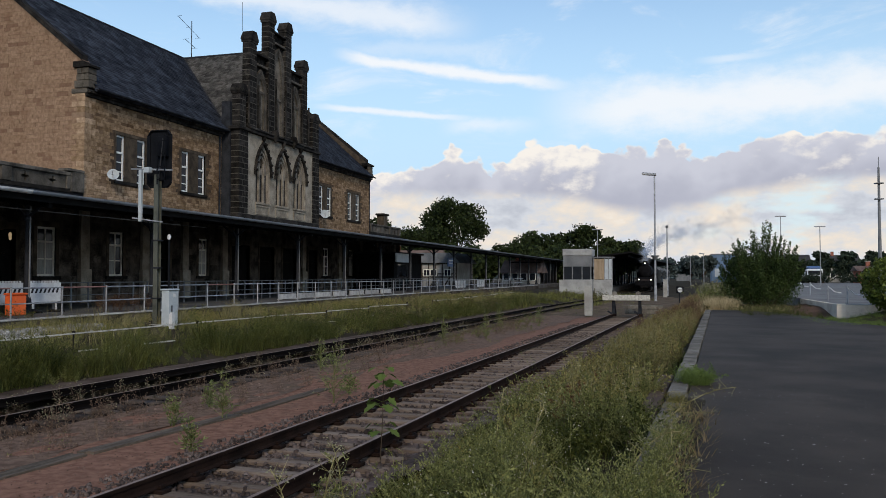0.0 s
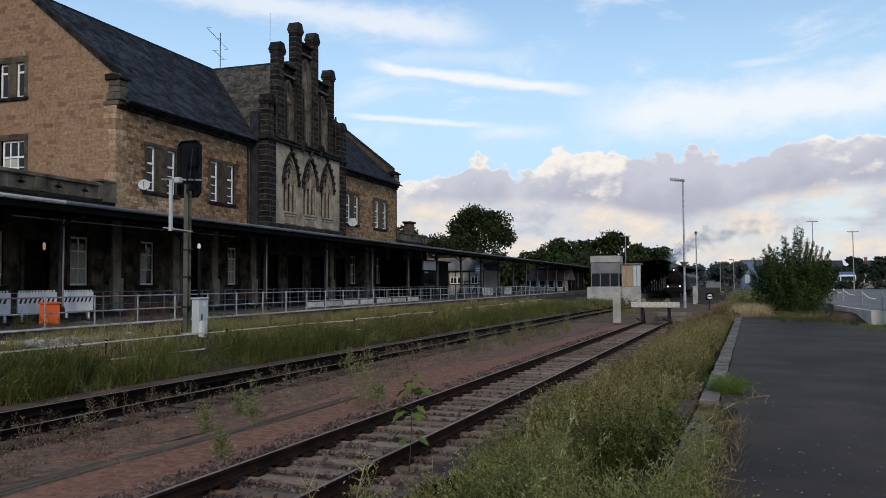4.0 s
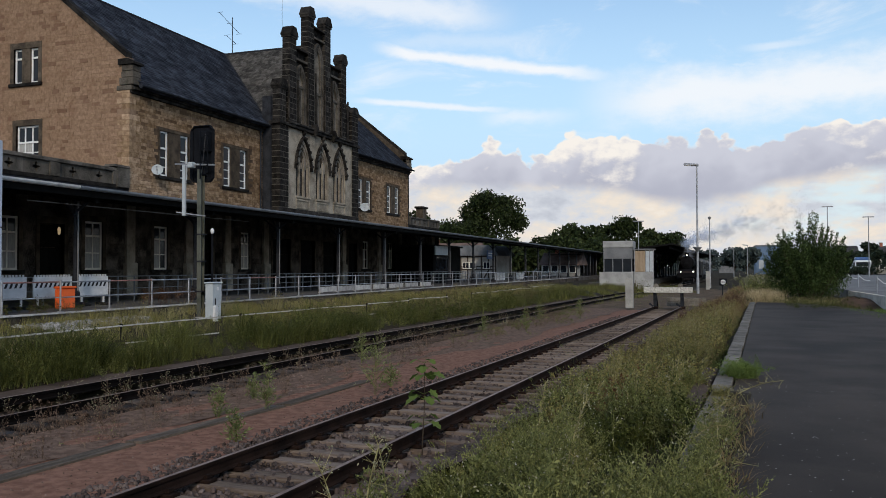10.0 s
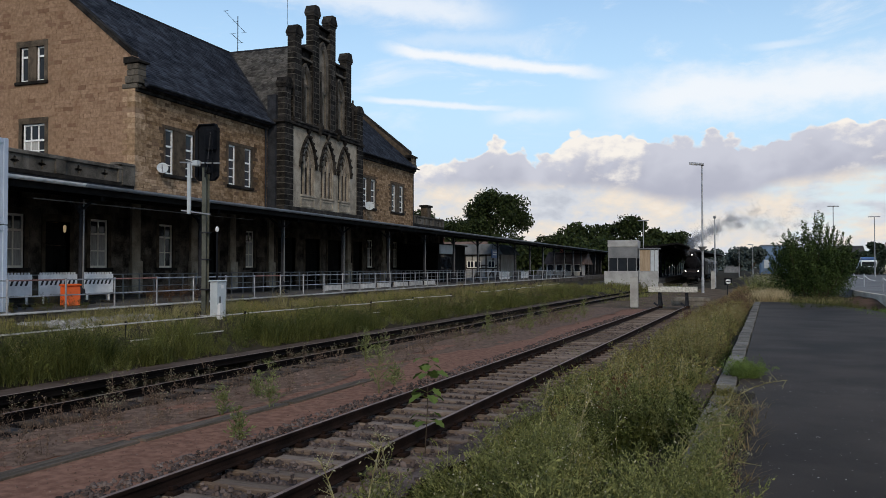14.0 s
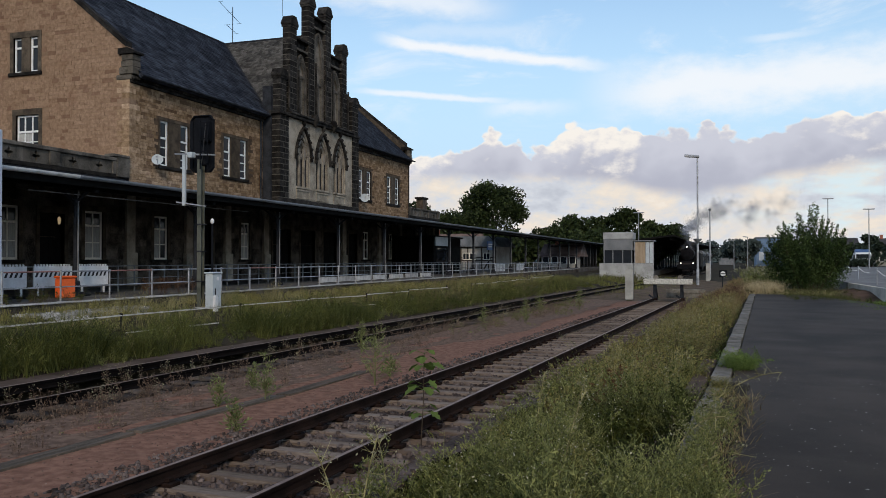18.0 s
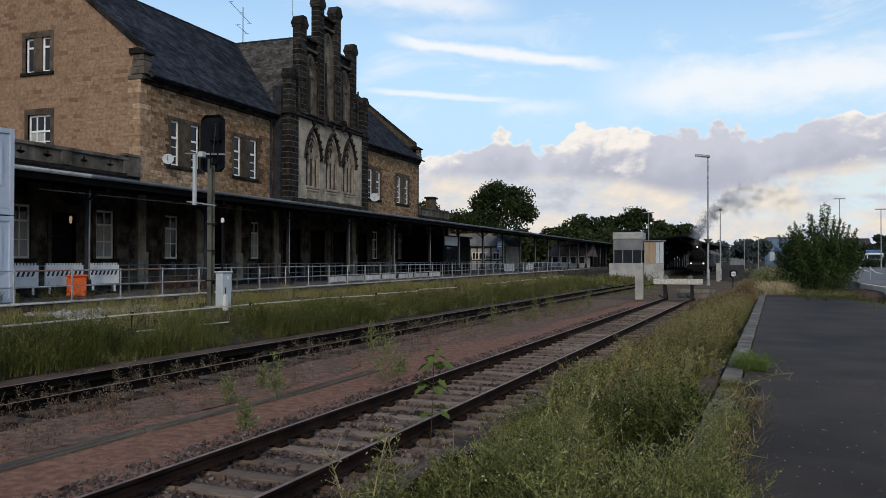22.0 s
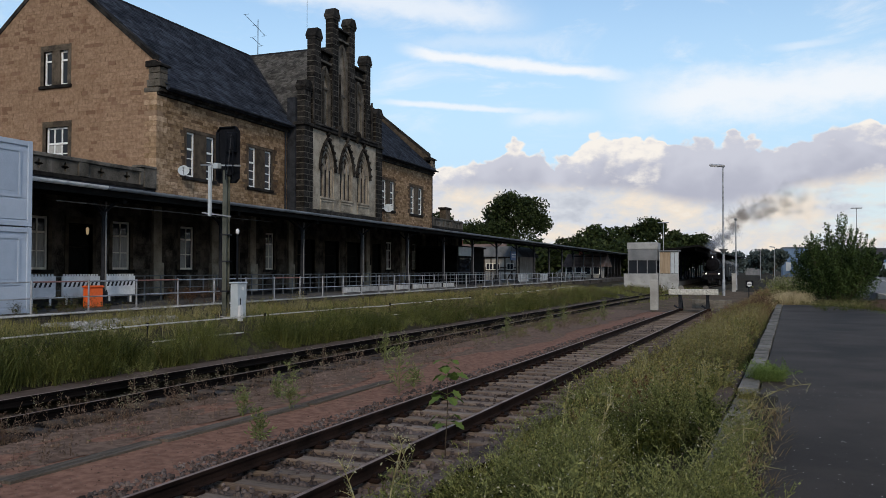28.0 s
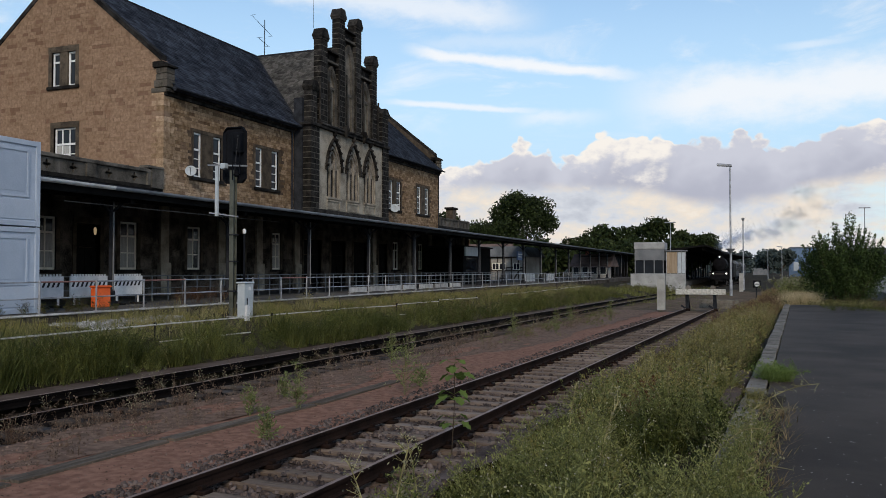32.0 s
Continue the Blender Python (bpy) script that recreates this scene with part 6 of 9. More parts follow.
for z, n, ln, w in ((20.7, 3, 2.1, 0.45), (19.6, 2, 0.9, 0.5)):
    s = Shape().tube((RIDGE_X - 0.1, MID + 1.0 - ln * 0.75, z + 0.3 * ln), (RIDGE_X + 0.1, MID + 1.0 + ln * 0.4, z - 0.16 * ln), 0.018, n=5)
    for k in range(n):
        t = k / max(1, n - 1)
        y, zz = MID + 1.0 - ln * 0.75 + ln * 1.15 * t, z + 0.3 * ln - 0.46 * ln * t
        s.tube((RIDGE_X - w / 2, y, zz), (RIDGE_X + w / 2, y, zz), 0.012, n=4)
    part("aerial", s, "iron_dark", an)

# signs and clutter under the canopy
sg = thing("hanging_sign", (-22.6, 65.3, 4.5), "large pale sign hanging under the canopy", "sign")
part("panel", Shape().box(-22.65, -22.55, 63.6, 67.0, 3.5, 4.25, 0.01), "cabinet_grey", sg)
for y in (64.0, 66.6):
    part("hanger", Shape().tube((-22.6, y, 4.25), (-22.6, y, 5.1), 0.015, n=5), "iron_dark", sg)
sg2 = thing("hanging_sign", (-22.6, 80.5, 4.5), "dark blue train sign hanging under the canopy", "sign")
part("panel", Shape().box(-22.65, -22.55, 79.3, 81.8, 3.3, 4.2, 0.01), "truck_blue", sg2)
part("stripe", Shape().box(-22.55, -22.546, 79.6, 81.4, 3.85, 3.95).box(-22.55, -22.546, 79.6, 81.0, 3.6, 3.68), "white_paint", sg2, )
for y in (79.6, 81.5):
    part("hanger", Shape().tube((-22.6, y, 4.2), (-22.6, y, 5.1), 0.015, n=5), "iron_dark", sg2)
kio = thing("kiosk", (-25.5, 70, 1.045), "dark closed kiosk under the canopy", "kiosk")
part("body", Shape().box(-27.5, -23.9, 66.8, 74.5, 1.05, 4.3, 0.03), "canopy_shade_wood", kio)
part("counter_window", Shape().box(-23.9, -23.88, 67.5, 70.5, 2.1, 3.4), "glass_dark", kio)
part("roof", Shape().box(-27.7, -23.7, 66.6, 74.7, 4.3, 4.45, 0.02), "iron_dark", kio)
# Added block: the deep shade under the canopy's far end, built as a solid.
shed = thing("platform_shed", (-24.0, 140, 1.045), "dark block added for the deep shade under the far canopy", "shed")
part("body", Shape().box(-27.0, -21.8, 131.0, 149.0, 1.05, 4.6, 0.03), "canopy_shade_wood", shed)
for k in range(6):
    part("post", Shape().box(-21.8, -21.7, 131.2 + 3.4 * k, 131.4 + 3.4 * k, 1.05, 4.6), "iron_dark", shed)
# Added glowing body for the reflections in the doorway glass, not a lamp.
lt = thing("wall_lamp", (FX + 0.3, 28.4, 4.2), "small warm glow added for the reflections in the door glass", "lamp")
part("lantern", Shape().lathe([(0.02, -0.20), (0.05, -0.16), (0.07, 0.06), (0.03, 0.14)], (FX + 0.35, 28.35, 4.1), 8), "glimmer_glow", lt)
part("bracket", Shape().tube((FX, 28.35, 4.36), (FX + 0.35, 28.35, 4.36), 0.02, n=6).tube((FX + 0.35, 28.35, 4.3), (FX + 0.35, 28.35, 4.37), 0.02, n=6), "iron_dark", lt)

# heap of pale gravel and rubble by the platform
rng = np.random.RandomState(5)


def heap(rng, n):
    y = rng.uniform(16.6, 20.8, n)
    x = -17.0 + rng.normal(0, 0.4, n)
    return np.stack([x, y, ground_height(x, y) + 0.07 * np.exp(-((x + 17.0) / 0.6) ** 2) + rng.uniform(-0.03, 0.03, n)], -1)


g = stones(31, 1800, heap, "gravel_white", None, 0.03, 0.10)
g.name = "rubble_heap"
tagged(g, "pale heap of gravel and rubble in the grass", "rubble", kind="stuff")

# ---------------------------------------------------------------- buffer stop and yard


def make_buffer_stop():
    c = along(-5.2, 48.3)
    x, y = c.x, c.y
    b = thing("buffer_stop", (x, y, 0.05), "old buffer stop with a white wooden beam", "buffer stop")
    part("beam", Shape().box(x - 1.36, x + 1.34, y - 0.25, y + 0.05, 0.92, 1.24, 0.02), "white_wood", b)
    for k in (-0.75, 0.75):
        part("upright", Shape().box(x + k - 0.09, x + k + 0.09, y - 0.02, y + 0.16, 0.0, 1.25, 0.01).bar((x + k, y + 0.1, 1.1), (x + k, y + 1.6, 0.1), 0.12, 0.14).bar((x + k - 0.1, y - 0.05, 0.15), (x + k - 0.32, y - 0.1, 0.3), 0.1, 0.1), "iron_dark", b)
        part("buffer_head", Shape().tube((x + k * 0.9 , y - 0.22, 1.30), (x + k * 0.9, y - 0.05, 1.30), 0.15, n=12), "kerb", b)
        part("chair", Shape().box(x + k - 0.17, x + k + 0.17, y - 0.2, y + 0.25, 0.0, 0.14, 0.02), "rail_rust", b)
    w = thing("sleeper_wall", (x + 1.2, y + 1.6, 0.1), "low wall of old grey sleepers behind the buffer stop", "sleeper wall")
    for k in range(2):
        part("sleeper", Shape().box(x - 0.2, x + 2.0, y + 1.5 + 0.03 * k, y + 1.75, 0.08 + 0.26 * k, 0.335 + 0.26 * k, 0.02), "kerb", w)
    p = thing("concrete_post", (-5.2, 48.6, 0.05), "whitewashed square concrete post", "post")
    part("shaft", Shape().box(-5.42, -4.98, 48.4, 48.84, 0.0, 1.75, 0.03), "concrete", p)
    part("cap", Shape().box(-5.40, -5.0, 48.42, 48.82, 1.75, 1.79, 0.02), "concrete", p)


make_buffer_stop()


def make_lamp_post(x, y, z, height, double, label, k=1.0):
    l = thing("street_lamp", (x, y, z), label, "lamp post", "lamp posts")
    part("pole", Shape().lathe([(0.11 * k, z), (0.11 * k, z + 1.2), (0.085 * k, z + 1.3), (0.06 * k, z + height)], (x, y, 0), 10), "galvanised", l, soft=False)
    if double == "arm":
        hd = Shape().box(x - 1.0, x + 0.15, y - 0.16, y + 0.16, z + height + 0.02, z + height + 0.22, 0.05)
        hd.v = [(a, b, c + (x - a) * 0.12) for a, b, c in hd.v]
        head = part("head", hd, "galvanised", l)
        gl = Shape().box(x - 0.95, x - 0.3, y - 0.13, y + 0.13, z + height + 0.005, z + height + 0.025)
        gl.v = [(a, b, c + (x - a) * 0.12) for a, b, c in gl.v]
        part("lens", gl, "white_paint", head)
    elif double == "tee":
        part("head", Shape().box(x - 0.65, x + 0.65, y - 0.12, y + 0.12, z + height, z + height + 0.12, 0.03), "galvanised", l)
    else:
        part("head", Shape().lathe([(0.05, z + height), (0.15, z + height + 0.1), (0.17, z + height + 0.25), (0.06, z + height + 0.34)], (x, y, 0), 12), "grey_panel", l)
    return l


ml = make_lamp_post(-1.93, 68.0, 0.30, 10.15, "arm", "tall grey lamp post with a flat arm lamp")
part("speaker_bracket", Shape().lathe([(0.05, 3.62), (0.34, 3.95), (0.34, 4.0), (0.05, 4.0)], (-1.93, 67.85, 0), 10), "grey_panel", ml)
make_lamp_post(-1.4, 95.0, 0.1, 7.6, "ball", "slim lamp post with a round head")
make_lamp_post(12.4, 112.0, 0.5, 9.4, "tee", "tall car park lamp with a flat cross head", 0.8)
make_lamp_post(17.0, 112.0, 0.5, 8.0, "tee", "tall car park lamp with a flat cross head", 0.8)
make_lamp_post(-9.6, 100.0, 0.1, 7.8, "tee", "slim yard lamp with a cross head", 0.6)
for x, y, h in ((2.3, 200, 6.5), (5.0, 190, 7.0)):
    make_lamp_post(x, y, 0.1, h, "arm", "distant grey street lamp by the line")

ws = thing("waiting_signal", (-0.1, 70.0, 0.3), "black shunting board with white disc and bar", "signal board")
part("board", Shape().box(-0.32, 0.26, 69.98, 70.05, 0.90, 1.47, 0.02), "signal_back", ws)
part("disc", Shape().tube((-0.03, 69.97, 1.185), (-0.03, 69.93, 1.185), 0.2, n=20), "white_paint", ws)
part("bar", Shape().box(-0.22, 0.16, 69.915, 69.928, 1.15, 1.22), "signal_back", ws)
part("stake", Shape().box(-0.12, -0.04, 70.05, 70.1, 0.1, 1.4), "iron_dark", ws)
bx = single("white_box", Shape().box(-1.75, -1.35, 89.8, 90.2, 0.05, 1.9, 0.03).box(-1.8, -1.3, 89.75, 90.25, 1.9, 1.98, 0.02), "concrete", "white switch box beside the line", "switch box", at=(-1.55, 90, 0.05))

# ---------------------------------------------------------------- island platform with its hut, shelter and roof

isl = thing("island_platform", (-10.5, 110, 0.3), "low island platform with white front walls", "platform", kind="structure")
part("body", Shape().box(-14.0, -8.9, 89.5, 215, 0.05, 0.75), "paving", isl)
part("front_wall", Shape().box(-12.75, -9.15, 89.2, 89.5, 0.05, 1.92, 0.02), "plaster_grey", isl, "white rendered front wall")
part("front_wall", Shape().box(-9.1, -7.1, 89.6, 89.9, 0.05, 1.92, 0.02), "plaster_grey", isl, "white rendered front wall")
hut = thing("waiting_hut", (-10.9, 90.8, 0.7), "grey box hut with dark windows and pale roof band", "hut")
part("body", Shape().box(-12.35, -9.25, 89.52, 92.4, 0.75, 1.95, 0.02), "grey_panel", hut)
part("upper_wall", Shape().box(-12.35, -9.25, 89.52, 92.4, 3.35, 4.55, 0.02), "grey_panel", hut)
part("roof_band", Shape().box(-12.4, -9.2, 89.45, 92.45, 4.55, 5.28, 0.04), "plaster_grey", hut)
for x in (-12.3, -11.35, -10.3, -9.35):
    part("post", Shape().box(x - 0.05, x + 0.05, 89.55, 89.65, 1.95, 3.35), "grey_panel", hut)
for x0, x1 in ((-12.25, -11.4), (-11.3, -10.35), (-10.25, -9.4)):
    part("pane", Shape().box(x0, x1, 89.6, 89.62, 1.95, 3.35), "glass_dark", hut)
part("pane", Shape().box(-9.3, -9.28, 89.65, 92.3, 1.95, 3.35), "glass_dark", hut)
sh = thing("platform_shelter", (-8.1, 90.2, 0.7), "small glazed shelter with a wooden panel", "shelter")
part("panel", Shape().box(-9.05, -7.95, 89.95, 90.0, 1.95, 4.2), "panel_wood", sh, "warm brown wooden panel")
for x in (-9.05, -7.9, -7.5, -7.1):
    part("post", Shape().box(x - 0.04, x + 0.04, 89.92, 90.0, 0.8, 4.3), "galvanised", sh)
for x0, x1 in ((-7.85, -7.55), (-7.45, -7.15)):
    part("pane", Shape().box(x0, x1, 89.95, 89.97, 1.95, 4.2), "cabinet_grey", sh)
part("roof", Shape().box(-9.2, -7.0, 89.8, 92.2, 4.3, 4.42, 0.02), "grey_panel", sh)

ir = thing("island_canopy", (-9, 112, 0.75), "dark saddle roof over the island platform", "canopy", kind="structure")
prof = [(-14.6, 4.62), (-6.3, 5.62), (-5.35, 5.30), (-5.35, 5.14), (-6.3, 5.40), (-14.6, 4.42)]
rows_y = [111.5, 122, 134, 150, 170, 195, 225]
sw = [[(px + 0.00042 * (yy - 111.5) ** 2, yy, pz) for px, pz in prof] for yy in rows_y]
n6 = len(prof)
roof = Shape().add([q for row in sw for q in row], [(k * n6 + i, k * n6 + (i + 1) % n6, (k + 1) * n6 + (i + 1) % n6, (k + 1) * n6 + i) for k in range(len(rows_y) - 1) for i in range(n6)] + [tuple(range(n6)), tuple(range(len(rows_y) * n6 - 1, (len(rows_y) - 1) * n6 - 1, -1))])
part("roof", roof, "canopy_shade_wood", ir)
part("ridge_beam", Shape().box(-6.75, -6.55, 112, 150, 4.9, 5.3).box(-10.6, -10.4, 112, 150, 4.5, 4.8), "canopy_shade_wood", ir)
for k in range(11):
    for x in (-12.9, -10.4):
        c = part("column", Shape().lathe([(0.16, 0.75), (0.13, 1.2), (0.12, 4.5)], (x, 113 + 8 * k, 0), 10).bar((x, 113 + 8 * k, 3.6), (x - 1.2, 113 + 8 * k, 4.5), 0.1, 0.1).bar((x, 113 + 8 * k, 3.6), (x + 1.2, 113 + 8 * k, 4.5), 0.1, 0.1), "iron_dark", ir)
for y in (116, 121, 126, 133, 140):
    part("kiosk_wall", Shape().box(-12.6, -10.7, y, y + 2.2, 0.75, 3.2), "canopy_shade_wood", ir)


def make_locomotive(x, y):
    l = thing("steam_locomotive", (x, y, 0.15), "black steam locomotive with lit headlamps under steam", "locomotive")
    z = 0.16
    part("boiler", Shape().lathe([(0.93, y + 0.5), (0.93, y + 9.5)], (x, 0, z + 2.95), 22, "y"), "loco_black", l, soft=False)
    part("smokebox_door", Shape().lathe([(0.05, y + 0.22), (0.5, y + 0.28), (0.8, y + 0.42), (0.93, y + 0.5)], (x, 0, z + 2.95), 22, "y"), "loco_black", l)
    part("chimney", Shape().lathe([(0.36, z + 3.7), (0.3, z + 4.0), (0.3, z + 4.25), (0.36, z + 4.32)], (x, y + 1.3, 0), 14), "loco_black", l)
    part("steam_dome", Shape().lathe([(0.45, z + 3.7), (0.43, z + 4.05), (0.25, z + 4.22), (0.02, z + 4.26)], (x, y + 4.2, 0), 14), "loco_black", l)
    for s in (-1, 1):
        part("smoke_deflector", Shape().box(x + s * 1.32 - 0.02, x + s * 1.32 + 0.02, y + 0.3, y + 2.2, z + 2.2, z + 3.6, 0.01), "loco_black", l)
        part("running_board", Shape().box(x + s * 0.75, x + s * 1.45, y + 0.6, y + 9.5, z + 1.72, z + 1.80), "loco_black", l)
        part("cylinder", Shape().lathe([(0.42, y + 1.0), (0.42, y + 2.3)], (x + s * 1.15, 0, z + 0.95), 14, "y"), "loco_black", l)
        part("buffer", Shape().tube((x + s * 0.88, y - 0.25, z + 1.05), (x + s * 0.88, y - 0.75, z + 1.05), 0.12, 0.10, 10).tube((x + s * 0.88, y - 0.75, z + 1.05), (x + s * 0.88, y - 0.82, z + 1.05), 0.25, 0.25, 14), "loco_black", l)
        hl = part("headlamp", Shape().tube((x + s * 0.86, y - 0.02, z + 1.62), (x + s * 0.86, y - 0.2, z + 1.62), 0.17, 0.19, 14), "loco_black", l)
        part("lens", Shape().tube((x + s * 0.86, y - 0.2, z + 1.62), (x + s * 0.86, y - 0.23, z + 1.62), 0.10, 0.07, 14), "lamp_light", hl, "lit warm white lens")
        for k, (yw, r) in enumerate(((1.2, 0.42), (3.2, 0.75), (4.85, 0.75), (6.5, 0.75), (8.1, 0.75))):
            w = part("wheel", Shape().lathe([(r, x + s * 0.72 - 0.06), (r, x + s * 0.72 + 0.06)], (0, y + yw, z + r), 18, "x"), "loco_red", l)
            part("tyre", Shape().lathe([(r + 0.03, x + s * 0.72 - 0.075), (r + 0.03, x + s * 0.72 - 0.065)], (0, y + yw, z + r), 18, "x"), "iron_dark", w)
        part("step", Shape().box(x + s * 1.1, x + s * 1.4, y - 0.1, y + 0.2, z + 0.45, z + 1.2, 0.02), "loco_black", l)
    hl = part("headlamp", Shape().tube((x, y + 0.2, z + 4.0), (x, y + 0.02, z + 4.0), 0.16, 0.18, 14), "loco_black", l)
    part("lens", Shape().tube((x, y + 0.02, z + 4.0), (x, y - 0.02, z + 4.0), 0.10, 0.07, 14), "lamp_light", hl, "lit warm white lens")
    part("buffer_beam", Shape().box(x - 1.35, x + 1.35, y - 0.25, y - 0.05, z + 0.75, z + 1.4, 0.02), "loco_black", l)
    part("front_plate", Shape().add([(x - 1.2, y - 0.05, z + 1.4), (x + 1.2, y - 0.05, z + 1.4), (x + 1.0, y + 0.5, z + 2.0), (x - 1.0, y + 0.5, z + 2.0), (x - 1.2, y + 0.05, z + 1.35), (x + 1.2, y + 0.05, z + 1.35), (x + 1.0, y + 0.6, z + 1.95), (x - 1.0, y + 0.6, z + 1.95)], [(0, 1, 2, 3), (7, 6, 5, 4), (0, 4, 5, 1), (1, 5, 6, 2), (2, 6, 7, 3), (3, 7, 4, 0)]), "loco_black", l)
    part("coupling", Shape().bar((x, y - 0.25, z + 1.0), (x, y - 0.45, z + 0.55), 0.06, 0.1), "iron_dark", l)
    part("frame", Shape().box(x - 0.6, x + 0.6, y, y + 10, z + 0.5, z + 1.7), "loco_red", l)
    part("cab", Shape().box(x - 1.4, x + 1.4, y + 9.5, y + 11.6, z + 1.3, z + 3.4, 0.03).prism([(x - 1.45, z + 3.4), (x + 1.45, z + 3.4), (x + 1.1, z + 3.85), (x, z + 4.05), (x - 1.1, z + 3.85)], "y", y + 9.4, y + 11.8), "loco_black", l)
    for s in (-1, 1):
        part("cab_window", Shape().box(x + s * 0.95 - 0.25, x + s * 0.95 + 0.25, y + 9.48, y + 9.495, z + 2.6, z + 3.2), "glass_dark", l)
    part("tender", Shape().box(x - 1.4, x + 1.4, y + 12.2, y + 18.5, z + 1.1, z + 3.3, 0.06), "loco_black", l)
    part("pump", Shape().tube((x - 1.1, y + 2.6, z + 1.8), (x - 1.1, y + 2.6, z + 2.7), 0.18, n=10), "loco_black", l)


LX, LY = -4.95, 122.0
make_locomotive(LX, LY)
for k in range(3):
    y = 142.0 + 20.5 * k
    x = LX + 0.35 * (k + 1)
    c = thing("passenger_coach", (x, y + 10, 0.15), "dark green passenger coach behind the locomotive", "coach", "coaches")
    part("body", Shape().box(x - 1.42, x + 1.42, y, y + 20, 1.15, 3.3, 0.05), "coach_green", c)
    part("roof", Shape().prism([(x - 1.45, 3.3), (x + 1.45, 3.3), (x + 1.2, 3.75), (x + 0.5, 4.02), (x - 0.5, 4.02), (x - 1.2, 3.75)], "y", y - 0.05, y + 20.05), "roof_grey", c)
    part("underframe", Shape().box(x - 1.2, x + 1.2, y + 0.3, y + 19.7, 0.7, 1.15), "loco_black", c)
    for i in range(9):
        for s in (-1, 1):
            part("window_pane", Shape().box(x + s * 1.42 - 0.01, x + s * 1.42 + 0.01, y + 1.2 + 2.05 * i, y + 2.5 + 2.05 * i, 2.1, 3.0), "glass_dark", c)
    for yy in (2.5, 4.8, 15.2, 17.5):
        for s in (-1, 1):
            part("wheel", Shape().lathe([(0.45, x + s * 0.72 - 0.06), (0.45, x + s * 0.72 + 0.06)], (0, y + yy, 0.62), 14, "x"), "iron_dark", c)

# ---------------------------------------------------------------- houses and things beyond


def make_timber_house():
    x0, x1, y0, y1, z0, z1 = -34.8, -27.4, 100.0, 108.0, 0.6, 4.0
    h = thing("half_timbered_house", (-33, 104, 0.6), "white half-timbered house with grey roof beside the platform", "house")
    part("wall", Shape().box(x0, x1, y0, y1, z0, z1), "plaster_white", h)
    part("roof", Shape().prism([(x0 - 0.6, z1), (x1 + 0.6, z1), (x1 - 0.6, z1 + 1.3), (x0 + 0.6, z1 + 1.3)], "y", y0 - 0.5, y1 + 0.5), "roof_grey", h)
    for k in range(9):
        a = x0 + (x1 - x0) * k / 8
        part("beam", Shape().box(a - 0.09, a + 0.09, y0 - 0.03, y0 - 0.001, z0, z1), "door_wood", h)
        if k < 8 and k % 2 == 0:
            part("beam", Shape().bar((a + 0.1, y0 - 0.015, z0 + 0.2), (a + 1.2, y0 - 0.015, z1 - 1.5), 0.028, 0.16), "door_wood", h)
    for z in (z0 + 0.1, 2.2, z1 - 1.4, z1 - 0.1):
        part("beam", Shape().box(x0, x1, y0 - 0.035, y0 - 0.002, z - 0.08, z + 0.08), "door_wood", h)
    for k in (1, 3, 4, 6):
        a = x0 + (x1 - x0) * k / 8 + 0.25
        w = part("window", Shape().box(a, a + 0.9, y0 - 0.06, y0 - 0.04, 2.3, 3.2), "window_cream", h)
        part("pane", Shape().box(a + 0.08, a + 0.41, y0 - 0.07, y0 - 0.061, 2.38, 3.12).box(a + 0.49, a + 0.82, y0 - 0.07, y0 - 0.061, 2.38, 3.12), "glass_dark", w)


make_timber_house()


def make_low_house(x0, x1, y0, y1, z0, eave, ridge, wall, roof, label, windows=3):
    h = thing("house", ((x0 + x1) / 2, (y0 + y1) / 2, z0), label, "house", "houses beyond the line")
    ym = (y0 + y1) / 2
    part("wall", Shape().box(x0, x1, y0, y1, z0, eave), wall, h)
    part("roof", Shape().prism([(y0 - 0.5, eave - 0.1), (y1 + 0.5, eave - 0.1), (ym, ridge)], "x", x0 - 0.4, x1 + 0.4), roof, h)
    for k in range(windows):
        a = x0 + (x1 - x0) * (k + 0.5) / windows
        w = part("window", Shape().box(a - 0.5, a + 0.5, y0 - 0.04, y0 - 0.002, z0 + 1.0, z0 + 2.2), "window_white", h)
        part("pane", Shape().box(a - 0.42, a + 0.42, y0 - 0.05, y0 - 0.041, z0 + 1.08, z0 + 2.12), "glass_dark", w)
    c = part("chimney", Shape().box(x0 + 1.5, x0 + 2.1, ym - 0.3, ym + 0.3, ridge - 0.8, ridge + 0.7), "brick_red", h)
    part("chimney_cap", Shape().box(x0 + 1.4, x0 + 2.2, ym - 0.4, ym + 0.4, ridge + 0.7, ridge + 0.8), "concrete", c)


make_low_house(-27.5, -21.8, 128, 136, 0.6, 2.9, 4.9, "plaster_white", "roof_tile", "low white house with a brown tiled roof", 4)
make_low_house(-45, -36, 118, 127, 0.6, 3.6, 6.4, "brick_red", "roof_tile", "brick outbuilding with a tiled roof", 3)
make_low_house(21.5, 29.0, 205, 214, 0.8, 4.6, 7.3, "plaster_white", "roof_dark", "distant pale house with a dark roof", 3)
make_low_house(32.5, 39.5, 205, 214, 0.8, 4.6, 7.2, "plaster_white", "roof_dark", "distant pale house with a dark roof", 3)
make_low_house(28.3, 31.5, 148, 153, 1.0, 3.2, 4.0, "brick_red", "roof_tile", "small red brick house behind the car park", 2)
hall = thing("blue_hall", (8.5, 262, 0.5), "distant blue metal hall", "hall")
part("wall", Shape().box(9.2, 16.5, 260, 275, 0.3, 8.6), "hall_blue", hall)
part("roof", Shape().box(9.0, 16.7, 259.8, 275.2, 8.6, 9.0), "roof_grey", hall)
